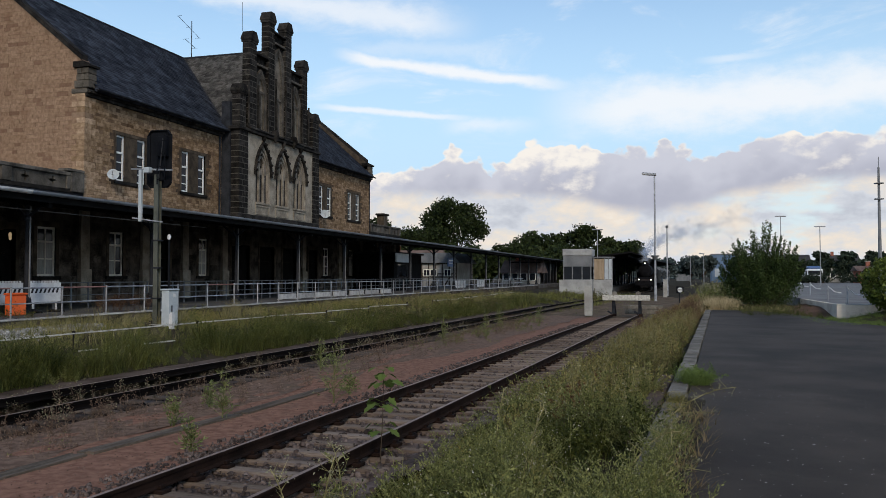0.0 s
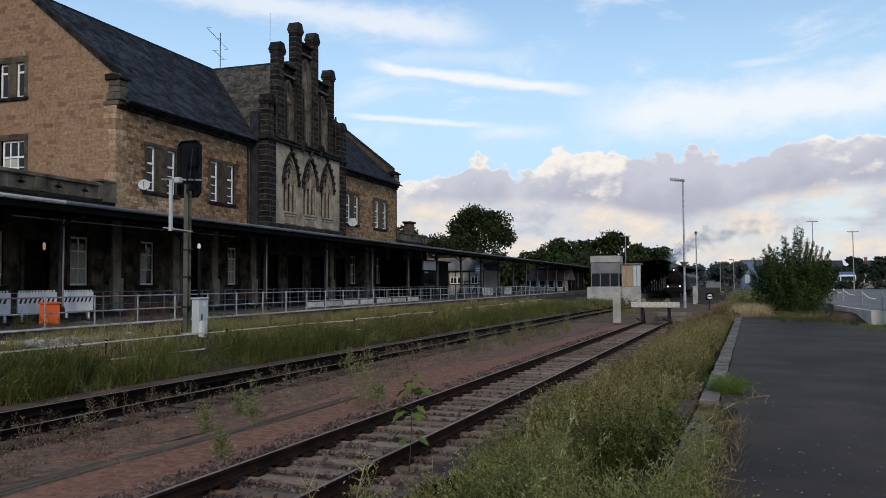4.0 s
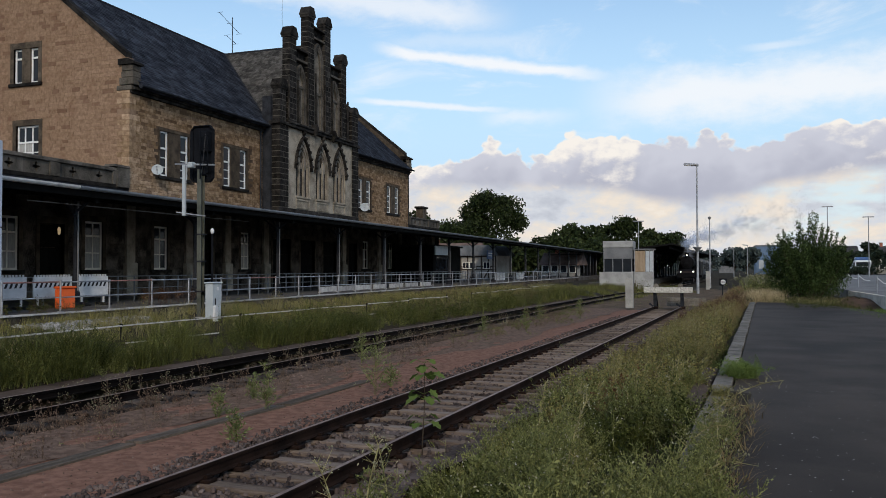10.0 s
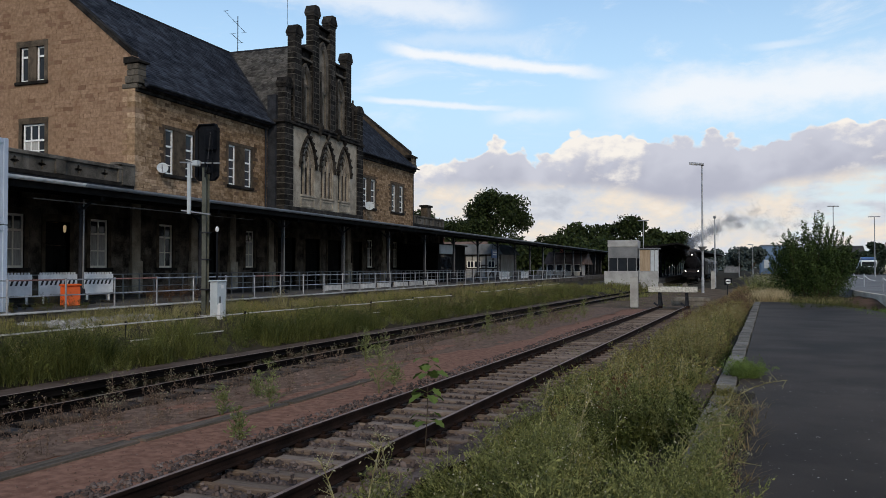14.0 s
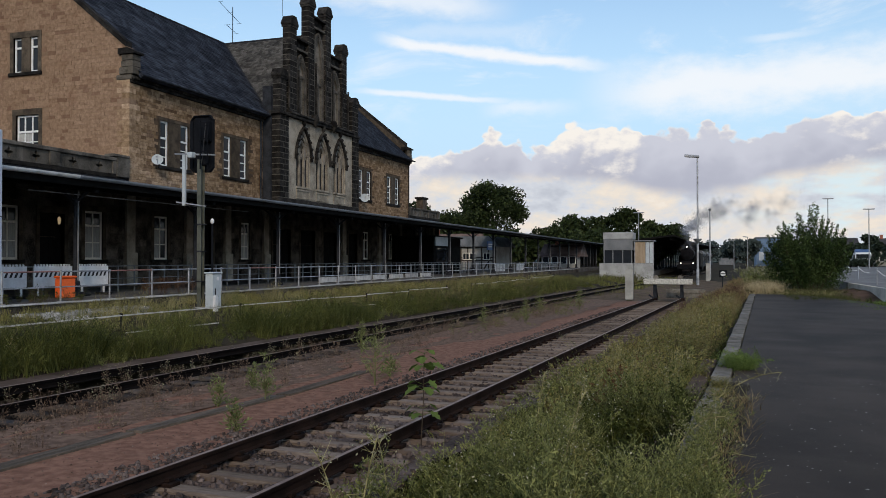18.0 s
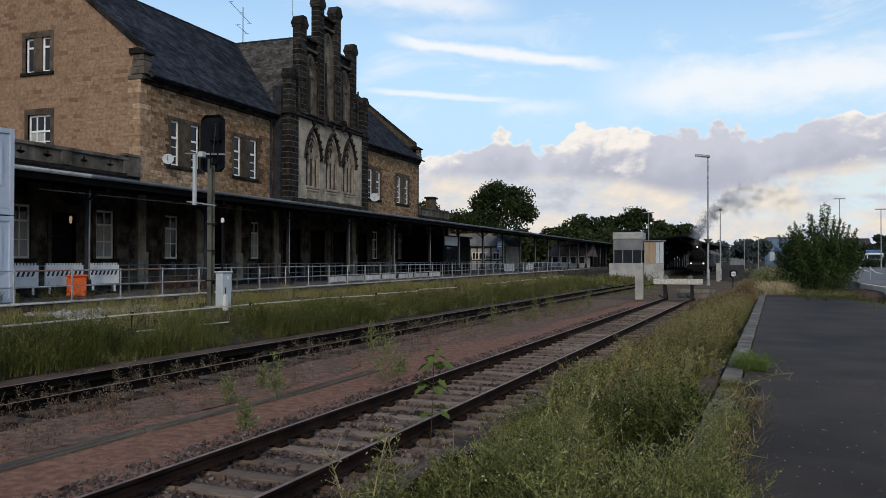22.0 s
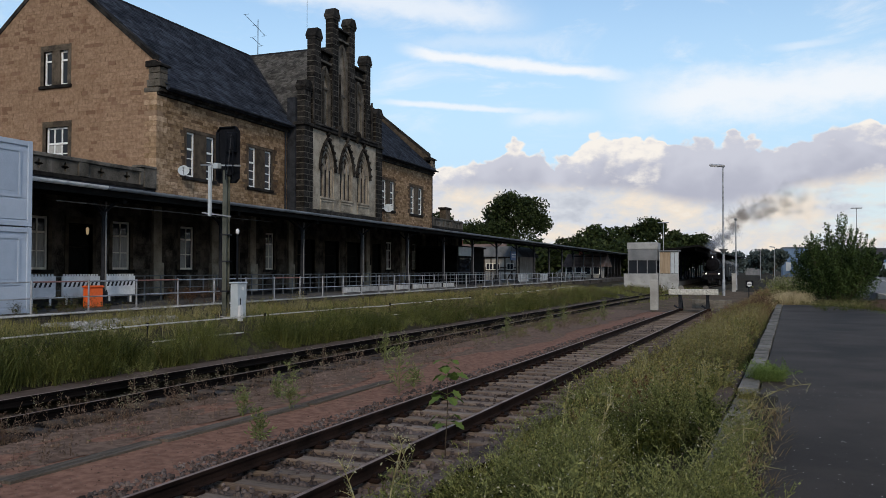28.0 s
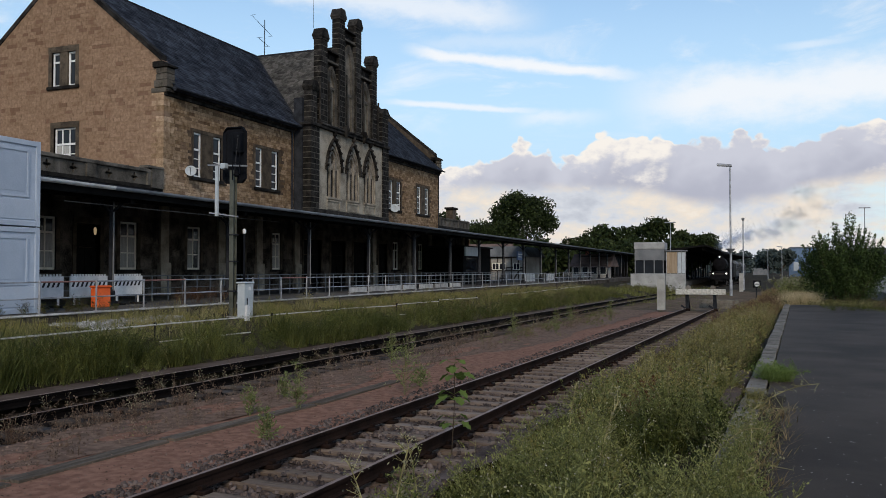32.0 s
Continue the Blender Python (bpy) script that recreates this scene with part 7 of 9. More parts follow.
for k in range(3):
    part("window", Shape().box(10.0 + 2.2 * k, 11.4 + 2.2 * k, 259.95, 259.99, 2.0, 4.5), "cabinet_grey", hall)
annexe = single("grey_annexe", Shape().box(-1.5, 3.5, 322, 332, 0.3, 2.6).box(-1.7, 3.7, 321.8, 332.2, 2.6, 2.9), "grey_panel", "distant pale grey industrial building", "building", at=(2, 265, 0.3))

# car park on the right, with its retaining wall
lot = thing("car_park", (30, 80, 1.14), "raised grey car park behind a concrete wall", "car park", kind="structure")
part("surface", Shape().add([(6.4, 37.2, 1.14), (60, 33, 1.14), (70, 146, 1.14), (9.0, 146, 1.14), (6.2, 47, 1.14), (6.4, 37.2, 0.4), (60, 33, 0.4), (70, 146, 0.4), (9.0, 146, 0.4), (6.2, 47, 0.4)],
                            [(0, 1, 2, 3, 4), (9, 8, 7, 6, 5), (0, 5, 6, 1), (1, 6, 7, 2), (2, 7, 8, 3), (3, 8, 9, 4), (4, 9, 5, 0)]), "lot_grey", lot)
for k in range(5):
    a, b = Vector((6.35, 37.0, 0)), Vector((6.1, 46.0, 0))
    p, q = a.lerp(b, k / 5), a.lerp(b, (k + 0.98) / 5)
    part("wall_panel", Shape().bar((p.x, p.y, 0.86), (q.x, q.y, 0.86), 0.2, 0.60), "wall_pale", lot)
for k in range(6):
    a, b = Vector((6.35, 37.0, 0)), Vector((18.0, 36.0, 0))
    p, q = a.lerp(b, k / 6), a.lerp(b, (k + 0.98) / 6)
    part("wall_panel", Shape().bar((p.x, p.y, 0.86), (q.x, q.y, 0.86), 0.2, 0.60), "wall_pale", lot)
part("corner_pillar", Shape().box(6.2, 6.55, 36.8, 37.15, 0.4, 1.2, 0.03), "wall_pale", lot)
for k, (x, y) in enumerate(((6.75, 37.6), (6.95, 43.6), (7.9, 56.0), (8.6, 66.0))):
    bl = thing("bollard_post", (x, y, 1.14), "steel post with a sagging white chain", "post", "chain posts")
    part("post", Shape().tube((x, y, 1.15), (x, y, 1.95), 0.032, n=8), "galvanised", bl)
    part("chain", Shape().tube((x, y, 1.85), (x + 0.35, y + 0.3, 1.57), 0.022, n=5).tube((x + 0.35, y + 0.3, 1.57), (x + 0.7, y + 0.6, 1.51), 0.022, n=5), "white_paint", bl)


mound = []
for j in range(12):
    for i in range(10):
        x, y = 4.6 + 1.75 * i / 9, 37.3 + 8.7 * j / 11
        fall = min(1.0, j / 4.0, (11 - j) / 2.0)
        mound.append((x, y, 0.56 + fall * (0.44 * (i / 9) ** 0.8 + 0.05 * noise.noise((x, y, 4)))))
a = np.array([j * 10 + i for j in range(11) for i in range(9)])
sheet("earth_bank", (np.array(mound), np.stack([a, a + 1, a + 11, a + 10], -1)), "earth_red", "bare reddish earth bank below the wall", "earth bank")


slope = []
for j in range(9):
    for i in range(16):
        x, y = 4.6 + 10.4 * i / 15, 30.4 + 6.4 * j / 8 - 0.06 * (10.4 * i / 15)
        rise = max(0.0, min(1.0, (x - 6.3) / 2.6)) * max(0.0, min(1.0, (y - 32.5) / 3.2))
        slope.append((x, y, 0.585 + 0.52 * rise * rise * (3 - 2 * rise) + 0.03 * noise.noise((x, y, 9))))
a = np.array([j * 16 + i for j in range(8) for i in range(15)])
sheet("grass_slope", (np.array(slope), np.stack([a, a + 1, a + 17, a + 16], -1)), "soil", "grassy slope rising to the car park wall", "slope")


def make_truck(x, y, z):
    t = thing("lorry", (x, y, z), "parked white lorry with a blue roof", "lorry")
    part("cab", Shape().box(x - 1.2, x + 1.2, y, y + 2.2, z + 0.7, z + 2.5, 0.12), "truck_white", t)
    part("roof_spoiler", Shape().box(x - 1.1, x + 1.1, y + 0.5, y + 2.2, z + 2.5, z + 3.0, 0.15), "truck_blue", t)
    part("windscreen", Shape().box(x - 1.05, x + 1.05, y - 0.02, y + 0.02, z + 1.5, z + 2.2, 0.01), "glass_dark", t)
    part("side_window", Shape().box(x - 1.22, x - 1.18, y + 0.4, y + 1.4, z + 1.5, z + 2.15), "glass_dark", t)
    part("load_body", Shape().box(x - 1.25, x + 1.25, y + 2.5, y + 9.0, z + 1.0, z + 2.1, 0.05), "truck_white", t)
    part("grille", Shape().box(x - 0.8, x + 0.8, y - 0.03, y + 0.01, z + 0.8, z + 1.3, 0.01), "grey_panel", t)
    for s in (-1, 1):
        for yy in (1.0, 6.2, 7.4):
            w = part("wheel", Shape().lathe([(0.5, x + s * 1.05 - 0.15), (0.5, x + s * 1.05 + 0.15)], (0, y + yy, z + 0.5), 16, "x"), "tyre", t)
            part("rim", Shape().lathe([(0.25, x + s * 1.21 - 0.02), (0.2, x + s * 1.21 + 0.02)], (0, y + yy, z + 0.5), 12, "x"), "galvanised", w)
        part("mirror", Shape().box(x + s * 1.4 - 0.08, x + s * 1.4 + 0.08, y - 0.05, y + 0.05, z + 1.6, z + 2.1, 0.02), "black_paint", t)


make_truck(21.9, 150.0, 1.0)
mast = thing("radio_mast", (25.5, 120, 0.8), "tall grey radio mast with small platforms", "mast")
part("pole", Shape().lathe([(0.3, 0.8), (0.2, 8), (0.14, 16.8)], (25.5, 120, 0), 10), "grey_panel", mast)
for z in (12.5, 14.6):
    part("platform", Shape().lathe([(0.6, z), (0.6, z + 0.12)], (25.5, 120, 0), 12), "grey_panel", mast)
part("antenna", Shape().tube((25.5, 120, 16.8), (25.5, 120, 18.2), 0.05, n=6), "grey_panel", mast)

# ---------------------------------------------------------------- plants


def blades(rng, n, height, spread, width, bendy=0.35):
    """A tuft of bent blades, two quads each."""
    v, f = [], []
    for _ in range(n):
        a, t = rng.uniform(0, 6.28), rng.uniform(0, 6.28)
        h = height * rng.uniform(0.55, 1.0)
        bx, by = spread * rng.uniform(0, 1) * math.cos(a), spread * rng.uniform(0, 1) * math.sin(a)
        dx, dy = math.cos(t), math.sin(t)
        w = width * rng.uniform(0.6, 1.2)
        k = len(v)
        for s, out in ((0.0, 0.0), (0.55, 0.3), (1.0, 1.0)):
            ww = w * (1 - 0.85 * s)
            cx, cy, cz = bx + dx * out * bendy * h, by + dy * out * bendy * h, h * (s - 0.12 * s * s)
            v += [(cx - dy * ww, cy + dx * ww, cz), (cx + dy * ww, cy - dx * ww, cz)]
        f += [(k, k + 1, k + 3, k + 2), (k + 2, k + 3, k + 5, k + 4)]
    return np.array(v), np.array(f)


def herb(rng, stems, height, leaf_n, leaf_size, seed_n=8, seed_size=0.012, spread=0.12):
    """A branching herb: three quad meshes, for stems, leaves and seed heads."""
    S, L, D = ([], []), ([], []), ([], [])

    def quad(store, c, u, w, a, b):
        v, f = store
        k = len(v)
        v += [tuple(c - u * a * 0.5), tuple(c + w * b * 0.5), tuple(c + u * a * 0.5), tuple(c - w * b * 0.5)]
        f.append((k, k + 1, k + 2, k + 3))

    def line(store, p, q, r):
        v, f = store
        d = (q - p)
        u = np.cross(d, rng.normal(0, 1, 3))
        u = u / (np.linalg.norm(u) + 1e-9) * r
        k = len(v)
        v += [tuple(p - u), tuple(p + u), tuple(q + u * 0.5), tuple(q - u * 0.5)]
        f.append((k, k + 1, k + 2, k + 3))
    for _ in range(stems):
        a = rng.uniform(0, 6.28)
        p = np.array([spread * 0.4 * math.cos(a), spread * 0.4 * math.sin(a), 0.0])
        tip = p + np.array([rng.normal(0, spread * 1.6), rng.normal(0, spread * 1.6), height * rng.uniform(0.65, 1.0)])
        mid = (p + tip) / 2 + np.array([rng.normal(0, 0.03), rng.normal(0, 0.03), 0.03])
        line(S, p, mid, 0.004), line(S, mid, tip, 0.003)
        for k in range(leaf_n):
            t = rng.uniform(0.12, 1.0)
            c = (p * (1 - t) + tip * t) + rng.normal(0, 0.045, 3) * (1.25 - 0.5 * t)
            u, w = rng.normal(0, 1, 3), rng.normal(0, 1, 3)
            u /= np.linalg.norm(u)
            w -= u * w.dot(u)
            w /= np.linalg.norm(w)
            s = leaf_size * rng.uniform(0.5, 1.2) * (1.2 - 0.5 * t)
            quad(L, c, u, w, s * 2.0, s * 0.7)
        for k in range(seed_n):
            c = tip + rng.normal(0, 1, 3) * np.array([0.05, 0.05, 0.06])
            u, w = rng.normal(0, 1, 3), rng.normal(0, 1, 3)
            u /= np.linalg.norm(u)
            w -= u * w.dot(u)
            w /= np.linalg.norm(w)
            quad(D, c, u, w, seed_size * 1.6, seed_size * 1.3)
    return [(np.array(v), np.array(f)) for v, f in (S, L, D)]


def spray(rng, stems, height, branches, leaves, long, wide, spread, bud=0.010, bare=0.15, thick=1.0, heads=0.35, side=1.0):
    """A feathery herb: curved stems, slanting side shoots set with narrow leaves, small heads at the tips."""
    S, L, D = ([], []), ([], []), ([], [])

    def unit(q):
        return q / (np.linalg.norm(q) + 1e-9)

    def line(store, p, q, r):
        v, f = store
        u = unit(np.cross(q - p, rng.normal(0, 1, 3))) * r
        k = len(v)
        v.extend((tuple(p - u), tuple(p + u), tuple(q + u * 0.6), tuple(q - u * 0.6)))
        f.append((k, k + 1, k + 2, k + 3))

    def blade(store, p, d, a, b):
        v, f = store
        w = unit(np.cross(d, rng.normal(0, 1, 3))) * b * 0.5
        k = len(v)
        v.extend((tuple(p), tuple(p + d * a * 0.45 + w), tuple(p + d * a), tuple(p + d * a * 0.45 - w)))
        f.append((k, k + 1, k + 2, k + 3))
    for _ in range(stems):
        az, h = rng.uniform(0, 6.28), height * rng.uniform(0.6, 1.0)
        out = np.array([math.cos(az), math.sin(az), 0.0])
        base, reach = out * rng.uniform(0, 0.05), spread * rng.uniform(0.3, 1.3)
        path = lambda t: base + out * reach * t ** 1.6 + np.array([0, 0, h * (t - 0.1 * t * t)])
        for k in range(4):
            line(S, path(k / 4), path((k + 1) / 4), (0.0042 - 0.0007 * k) * thick)
        for _ in range(branches):
            t = rng.uniform(bare, 1.0)
            b_az = rng.uniform(0, 6.28)
            d = unit(np.array([math.cos(b_az), math.sin(b_az), rng.uniform(0.5, 1.3)]) + out * 0.4)
            ln = height * (0.10 + 0.22 * (1 - t)) * rng.uniform(0.6, 1.2) * side
            p = path(t)
            line(S, p, p + d * ln, 0.0018 * thick)
            for _ in range(leaves):
                q = p + d * ln * rng.uniform(0.15, 1.0)
                blade(L, q, unit(d + rng.normal(0, 0.55, 3)), long * rng.uniform(0.6, 1.25) * (1.2 - 0.5 * t), wide * rng.uniform(0.7, 1.2))
            if bud and rng.random_sample() < heads:
                blade(D, p + d * ln, unit(d + rng.normal(0, 0.4, 3)), bud * 1.7, bud)
    return [(np.array(v), np.array(f)) for v, f in (S, L, D)]


def plant_field(name, kinds, seed, count, where, mats, scale, label, category, lean=0.25, lumps=0.0):
    """Many plants of a few templates, joined by material."""
    rng = np.random.RandomState(seed)
    templates = [make(rng) for make in kinds]
    sets = defaultdict(lambda: [[], [], 0])
    n = count // len(templates)
    for parts in templates:
        places = where(rng, n)
        turns, sizes = rng.uniform(0, 6.28, len(places)), rng.uniform(*scale, len(places))
        if lumps:
            sizes = sizes * np.array([1 + lumps * 1.5 * noise.noise((q[0] * 1.15, q[1] * 0.9, 7.7)) for q in places])
        ln = rng.normal(0, lean, (len(places), 2)) * 0.5
        for (v, f), mat in zip(parts, mats):
            if not len(v):
                continue
            q, g = scatter(v, f, places, turns, sizes, ln)
            store = sets[mat]
            store[0].append(q), store[1].append(g + store[2])
            store[2] += len(q)
    for mat, (v, f, _) in sets.items():
        stuff(name, np.concatenate(v), np.concatenate(f), mat, label, category)


def field(u0, u1, v0, v1, power=1.0, clump=0.0, seed=0, drop=0.0, hole=None):
    """Random places on the ground in the tracks' axes, optionally in clumps."""
    def where(rng, n):
        a, b = rng.uniform(u0, u1, n * 3), v0 + (v1 - v0) * rng.uniform(0, 1, n * 3) ** power
        if clump:
            dens = np.array([noise.noise((p * clump, q * clump, seed)) for p, q in zip(a, b)])
            keep = dens > drop
            a, b = a[keep], b[keep]
        for h in hole or ():
            keep = ((a - h[0]) / h[2]) ** 2 + ((b - h[1]) / h[3]) ** 2 > 1
            a, b = a[keep], b[keep]
        a, b = a[:n], b[:n]
        x = a * math.cos(LEAN) + b * math.sin(LEAN)
        y = -a * math.sin(LEAN) + b * math.cos(LEAN)
        return np.stack([x, y, ground_height(x, y) - 0.02], -1)
    return where


def rect(x0, x1, y0, y1, z=None):
    def where(rng, n):
        x, y = rng.uniform(x0, x1, n), rng.uniform(y0, y1, n)
        return np.stack([x, y, (ground_height(x, y) if z is None else z + 0 * x) - 0.02], -1)
    return where


feather = [lambda r, h=h: spray(r, 7, h, 10, 6, 0.034, 0.0125, 0.22, 0.010) for h in (0.62, 0.75, 0.9, 0.7)]
feather_far = [lambda r, h=h: spray(r, 5, h, 6, 4, 0.060, 0.020, 0.22, 0.012) for h in (0.7, 0.85, 0.6)]
leafy = [lambda r, h=h: spray(r, 6, h, 8, 5, 0.045, 0.020, 0.26, 0.0, 0.05) for h in (0.55, 0.7, 0.62)]
stalky = [lambda r, h=h: spray(r, 2, h, 10, 2, 0.03, 0.010, 0.14, 0.014, 0.45, 1.3, 0.9, 0.6) for h in (1.0, 1.15, 0.9)]
straight = [lambda r, h=h: spray(r, 3, h, 14, 3, 0.055, 0.014, 0.07, 0.016, 0.35, 1.4, 0.9, 0.5) for h in (0.8, 1.0, 0.9)]
plume = [lambda r: [blades(r, 22, 0.95, 0.20, 0.006, 0.45)], lambda r: [blades(r, 22, 0.8, 0.22, 0.007, 0.6)]]
tall_dry = [lambda r, h=h: spray(r, 5, h, 11, 2, 0.04, 0.016, 0.2, 0.022, 0.25, 1.0, 0.9) for h in (0.8, 1.05, 0.65)]
# a hollow in the growth, and bare slabs along the kerb
hollow = ((-1.1, 7.75, 0.58, 1.45), (-0.70, 12.0, 0.22, 2.4))
# verge between the siding and the asphalt
plant_field("verge_weeds", feather, 1, 430, field(-3.15, -0.85, 3.4, 13, 1.15, 0.9, 3, -0.2, hole=hollow), ("weed", "weed", "seed"), (0.65, 1.0), "dense feathery grey-green weeds beside the siding", "weeds", lumps=0.55)
plant_field("tall_stalks", stalky, 50, 60, field(-3.6, -0.8, 4.2, 22, 1.1, hole=hollow), ("weed", "weed", "seed"), (0.75, 1.05), "tall thin seeding stalks above the weeds", "weeds", 0.4)
plant_field("verge_weeds", leafy, 30, 260, field(-3.0, -0.8, 3.8, 14, 1.1, 0.7, 8, -0.1, hole=hollow), ("weed_dark", "weed_dark", "seed"), (0.6, 1.0), "leafy darker weeds beside the siding", "weeds", lumps=0.4)
plant_field("verge_weeds", feather, 34, 70, field(-3.15, -0.95, 4.5, 17, 1.0, 0.5, 14, 0.12, hole=hollow), ("weed_yellow", "weed_yellow", "seed"), (0.55, 0.85), "yellowing weeds among the green ones", "weeds", lumps=0.3)
plant_field("verge_weeds", feather_far, 2, 330, field(-3.2, -1.05, 10.5, 42, 1.0, 0.6, 5, -0.2, hole=hollow), ("dry_stem", "weed_yellow", "seed"), (0.7, 1.1), "dense yellow-green weeds beside the siding", "weeds", lumps=0.4)
plant_field("tall_stalks", straight, 54, 240, field(-3.1, -1.1, 11.5, 40, 1.0, 0.5, 4, -0.1), ("plume_dry", "weed_yellow", "seed"), (0.65, 1.1), "upright yellow-green stalks crowded in the verge", "weeds", 0.25)
plant_field("verge_weeds", feather_far, 35, 190, field(-3.2, -1.0, 11, 34, 1.0, 0.6, 9, 0.0, hole=hollow), ("weed", "weed", "seed"), (0.6, 1.0), "green weeds among the yellow ones", "weeds", lumps=0.3)
plant_field("verge_weeds", feather_far, 36, 120, field(-1.25, -0.85, 13, 42, 1.0, 0.5, 2, -0.1), ("dry_stem", "weed", "seed"), (0.4, 0.7), "weeds crowding against the kerb", "weeds")
plant_field("verge_weeds", feather, 3, 120, field(-1.1, -0.30, 3.4, 6.3), ("weed", "weed", "seed"), (0.55, 0.9), "weeds hanging over the kerb", "weeds", 0.5)
plant_field("verge_weeds", feather, 55, 30, field(-0.62, -0.35, 6.4, 9.0), ("weed", "weed", "seed"), (0.45, 0.75), "weeds hanging over the kerb", "weeds", 0.5)
plant_field("verge_weeds", feather_far, 31, 190, field(-3.95, -3.0, 3.6, 20, 1.2, 0.8, 6, -0.2), ("weed", "weed", "seed"), (0.3, 0.7), "weeds reaching the rail", "weeds", 0.4, 0.4)
plant_field("verge_weeds", feather_far, 37, 130, field(-3.95, -3.0, 16, 44, 1.0, 0.6, 6, -0.1), ("dry_stem", "weed_yellow", "seed"), (0.4, 0.8), "yellow weeds reaching the rail", "weeds", 0.4, 0.4)
# Dark tree leaves here: the hollow's deep shade is put into their colour.
plant_field("verge_weeds", leafy, 38, 90, field(-1.6, -0.6, 6.6, 9.2), ("tree_leaf", "tree_leaf", "seed"), (0.25, 0.45), "low leaves in a hollow of the verge, its shade put into their colour", "weeds")
plant_field("kerb_litter", [lambda r: [blades(r, 9, 0.14, 0.12, 0.004, 1.8)]], 69, 120, lambda r, n: field(-0.5, -0.12, 3.4, 10.5)(r, n) + np.array([0, 0, 0.13]), ("straw",), (0.6, 1.3), "dead stalks lying along the kerb", "litter")
plant_field("rust_dock", [lambda r: spray(r, 5, 0.6, 8, 5, 0.05, 0.028, 0.2, 0.02, 0.3, 1.2, 0.9)], 56, 5, field(-2.6, -1.7, 8.5, 16.5, 1.0), ("rust_weed", "rust_leaf", "rust_leaf"), (0.8, 1.2), "withered rust-red dock plants in the verge", "weeds")
plant_field("verge_grass", [lambda r: [blades(r, 16, 0.34, 0.14, 0.006)]], 4, 1250, field(-3.3, -0.8, 3.5, 30, 1.3, hole=hollow), ("weed_dark",), (0.6, 1.1), "dark green undergrowth of the verge", "grass")
plant_field("dry_grass", [lambda r: [blades(r, 14, 0.7, 0.12, 0.005, 0.25)]], 5, 800, field(-3.2, -0.9, 26, 52, 0.9), ("straw",), (0.7, 1.2), "tall straw-coloured dry grass", "grass")
plant_field("dry_weeds", tall_dry, 6, 120, field(-3.6, -0.9, 32, 48, 0.8, 0.4, 3, -0.1), ("rust_weed", "rust_weed", "dry_stem"), (0.7, 1.1), "tall reddish-brown dry weeds", "weeds", 0.3, 0.3)
plant_field("yard_weeds", feather_far, 44, 90, field(-10.0, -6.0, 30, 62, 0.9, 0.3, 3, -0.05), ("dry_stem", "weed", "seed"), (0.25, 0.6), "thin weeds in the sandy yard", "weeds")
plant_field("yard_weeds", [lambda r: [blades(r, 12, 0.4, 0.25, 0.010, 0.6)]], 45, 800, field(-10.4, -6.6, 23, 64, 0.9, 0.3, 6, -0.05), ("straw",), (0.4, 0.9), "dry grass in the sandy yard", "grass")
plant_field("yard_weeds", [lambda r: [blades(r, 12, 0.4, 0.25, 0.012, 0.6)]], 46, 560, field(-13.0, -6.2, 46, 88, 0.9, 0.25, 9, 0.0), ("grass",), (0.4, 0.9), "green grass in the sandy yard", "grass")
plant_field("verge_flowers", [lambda r: herb(r, 2, 0.75, 3, 0.02, 4, 0.012, 0.14)[2:]], 7, 40, field(-3.0, -1.0, 4.5, 12), ("petal",), (0.8, 1.0), "small white flowers among the weeds", "flowers")
# bank between the second track and the platform: soft tall growth at its foot, thin dry grass above
plant_field("bank_plumes", plume, 8, 1350, field(-14.3, -12.95, 4, 26, 1.1, 0.3, 2, -0.3), ("plume",), (0.5, 1.05), "soft dark green tall growth at the foot of the bank", "grass", 0.4, lumps=0.6)
plant_field("bank_plumes", plume, 70, 900, field(-14.6, -12.95, 24, 66, 1.0, 0.3, 2, -0.15), ("plume",), (0.4, 0.75), "soft dark green growth at the foot of the bank", "grass", 0.4, lumps=0.6)
plant_field("bank_plumes", plume, 57, 600, field(-16.5, -13.2, 5, 66, 1.1, 0.3, 12, 0.0), ("grass",), (0.4, 0.75), "lighter green tall grass on the bank", "grass", 0.4, lumps=0.6)
plant_field("bank_plumes", plume, 58, 520, field(-18.9, -15.0, 8, 70, 1.1, 0.3, 17, -0.1), ("plume_dry",), (0.45, 0.85), "pale dry grass towards the platform", "grass", 0.5, lumps=0.5)
bank_leafy = [lambda r, h=h: spray(r, 6, h, 7, 4, 0.060, 0.026, 0.30, 0.012, 0.05, 1.0, 0.2) for h in (0.7, 0.85, 0.95)]
plant_field("bank_weeds", bank_leafy, 41, 240, field(-14.2, -12.9, 5, 46, 1.15, 0.35, 21, -0.15), ("plume", "plume", "grass"), (0.6, 1.1), "bushy dark weeds along the foot of the bank", "weeds", lumps=0.5)
plant_field("bank_weeds", bank_leafy, 42, 110, field(-17.2, -13.4, 7, 50, 1.0, 0.35, 25, 0.1), ("weed", "grass", "seed"), (0.4, 0.75), "lighter bushy weeds on the bank", "weeds", lumps=0.4)
plant_field("bank_weeds", bank_leafy, 64, 100, field(-13.8, -12.8, 5, 34, 1.1, 0.5, 31, 0.0), ("weed", "weed", "seed"), (0.3, 0.55), "low pale-leaved weeds at the edge of the bank", "weeds")
plant_field("bank_weeds", feather_far, 65, 130, field(-13.2, -12.35, 17, 60, 1.0, 0.4, 33, -0.2), ("dry_stem", "weed_dark", "seed"), (0.25, 0.55), "low weeds creeping up to the second track", "weeds")
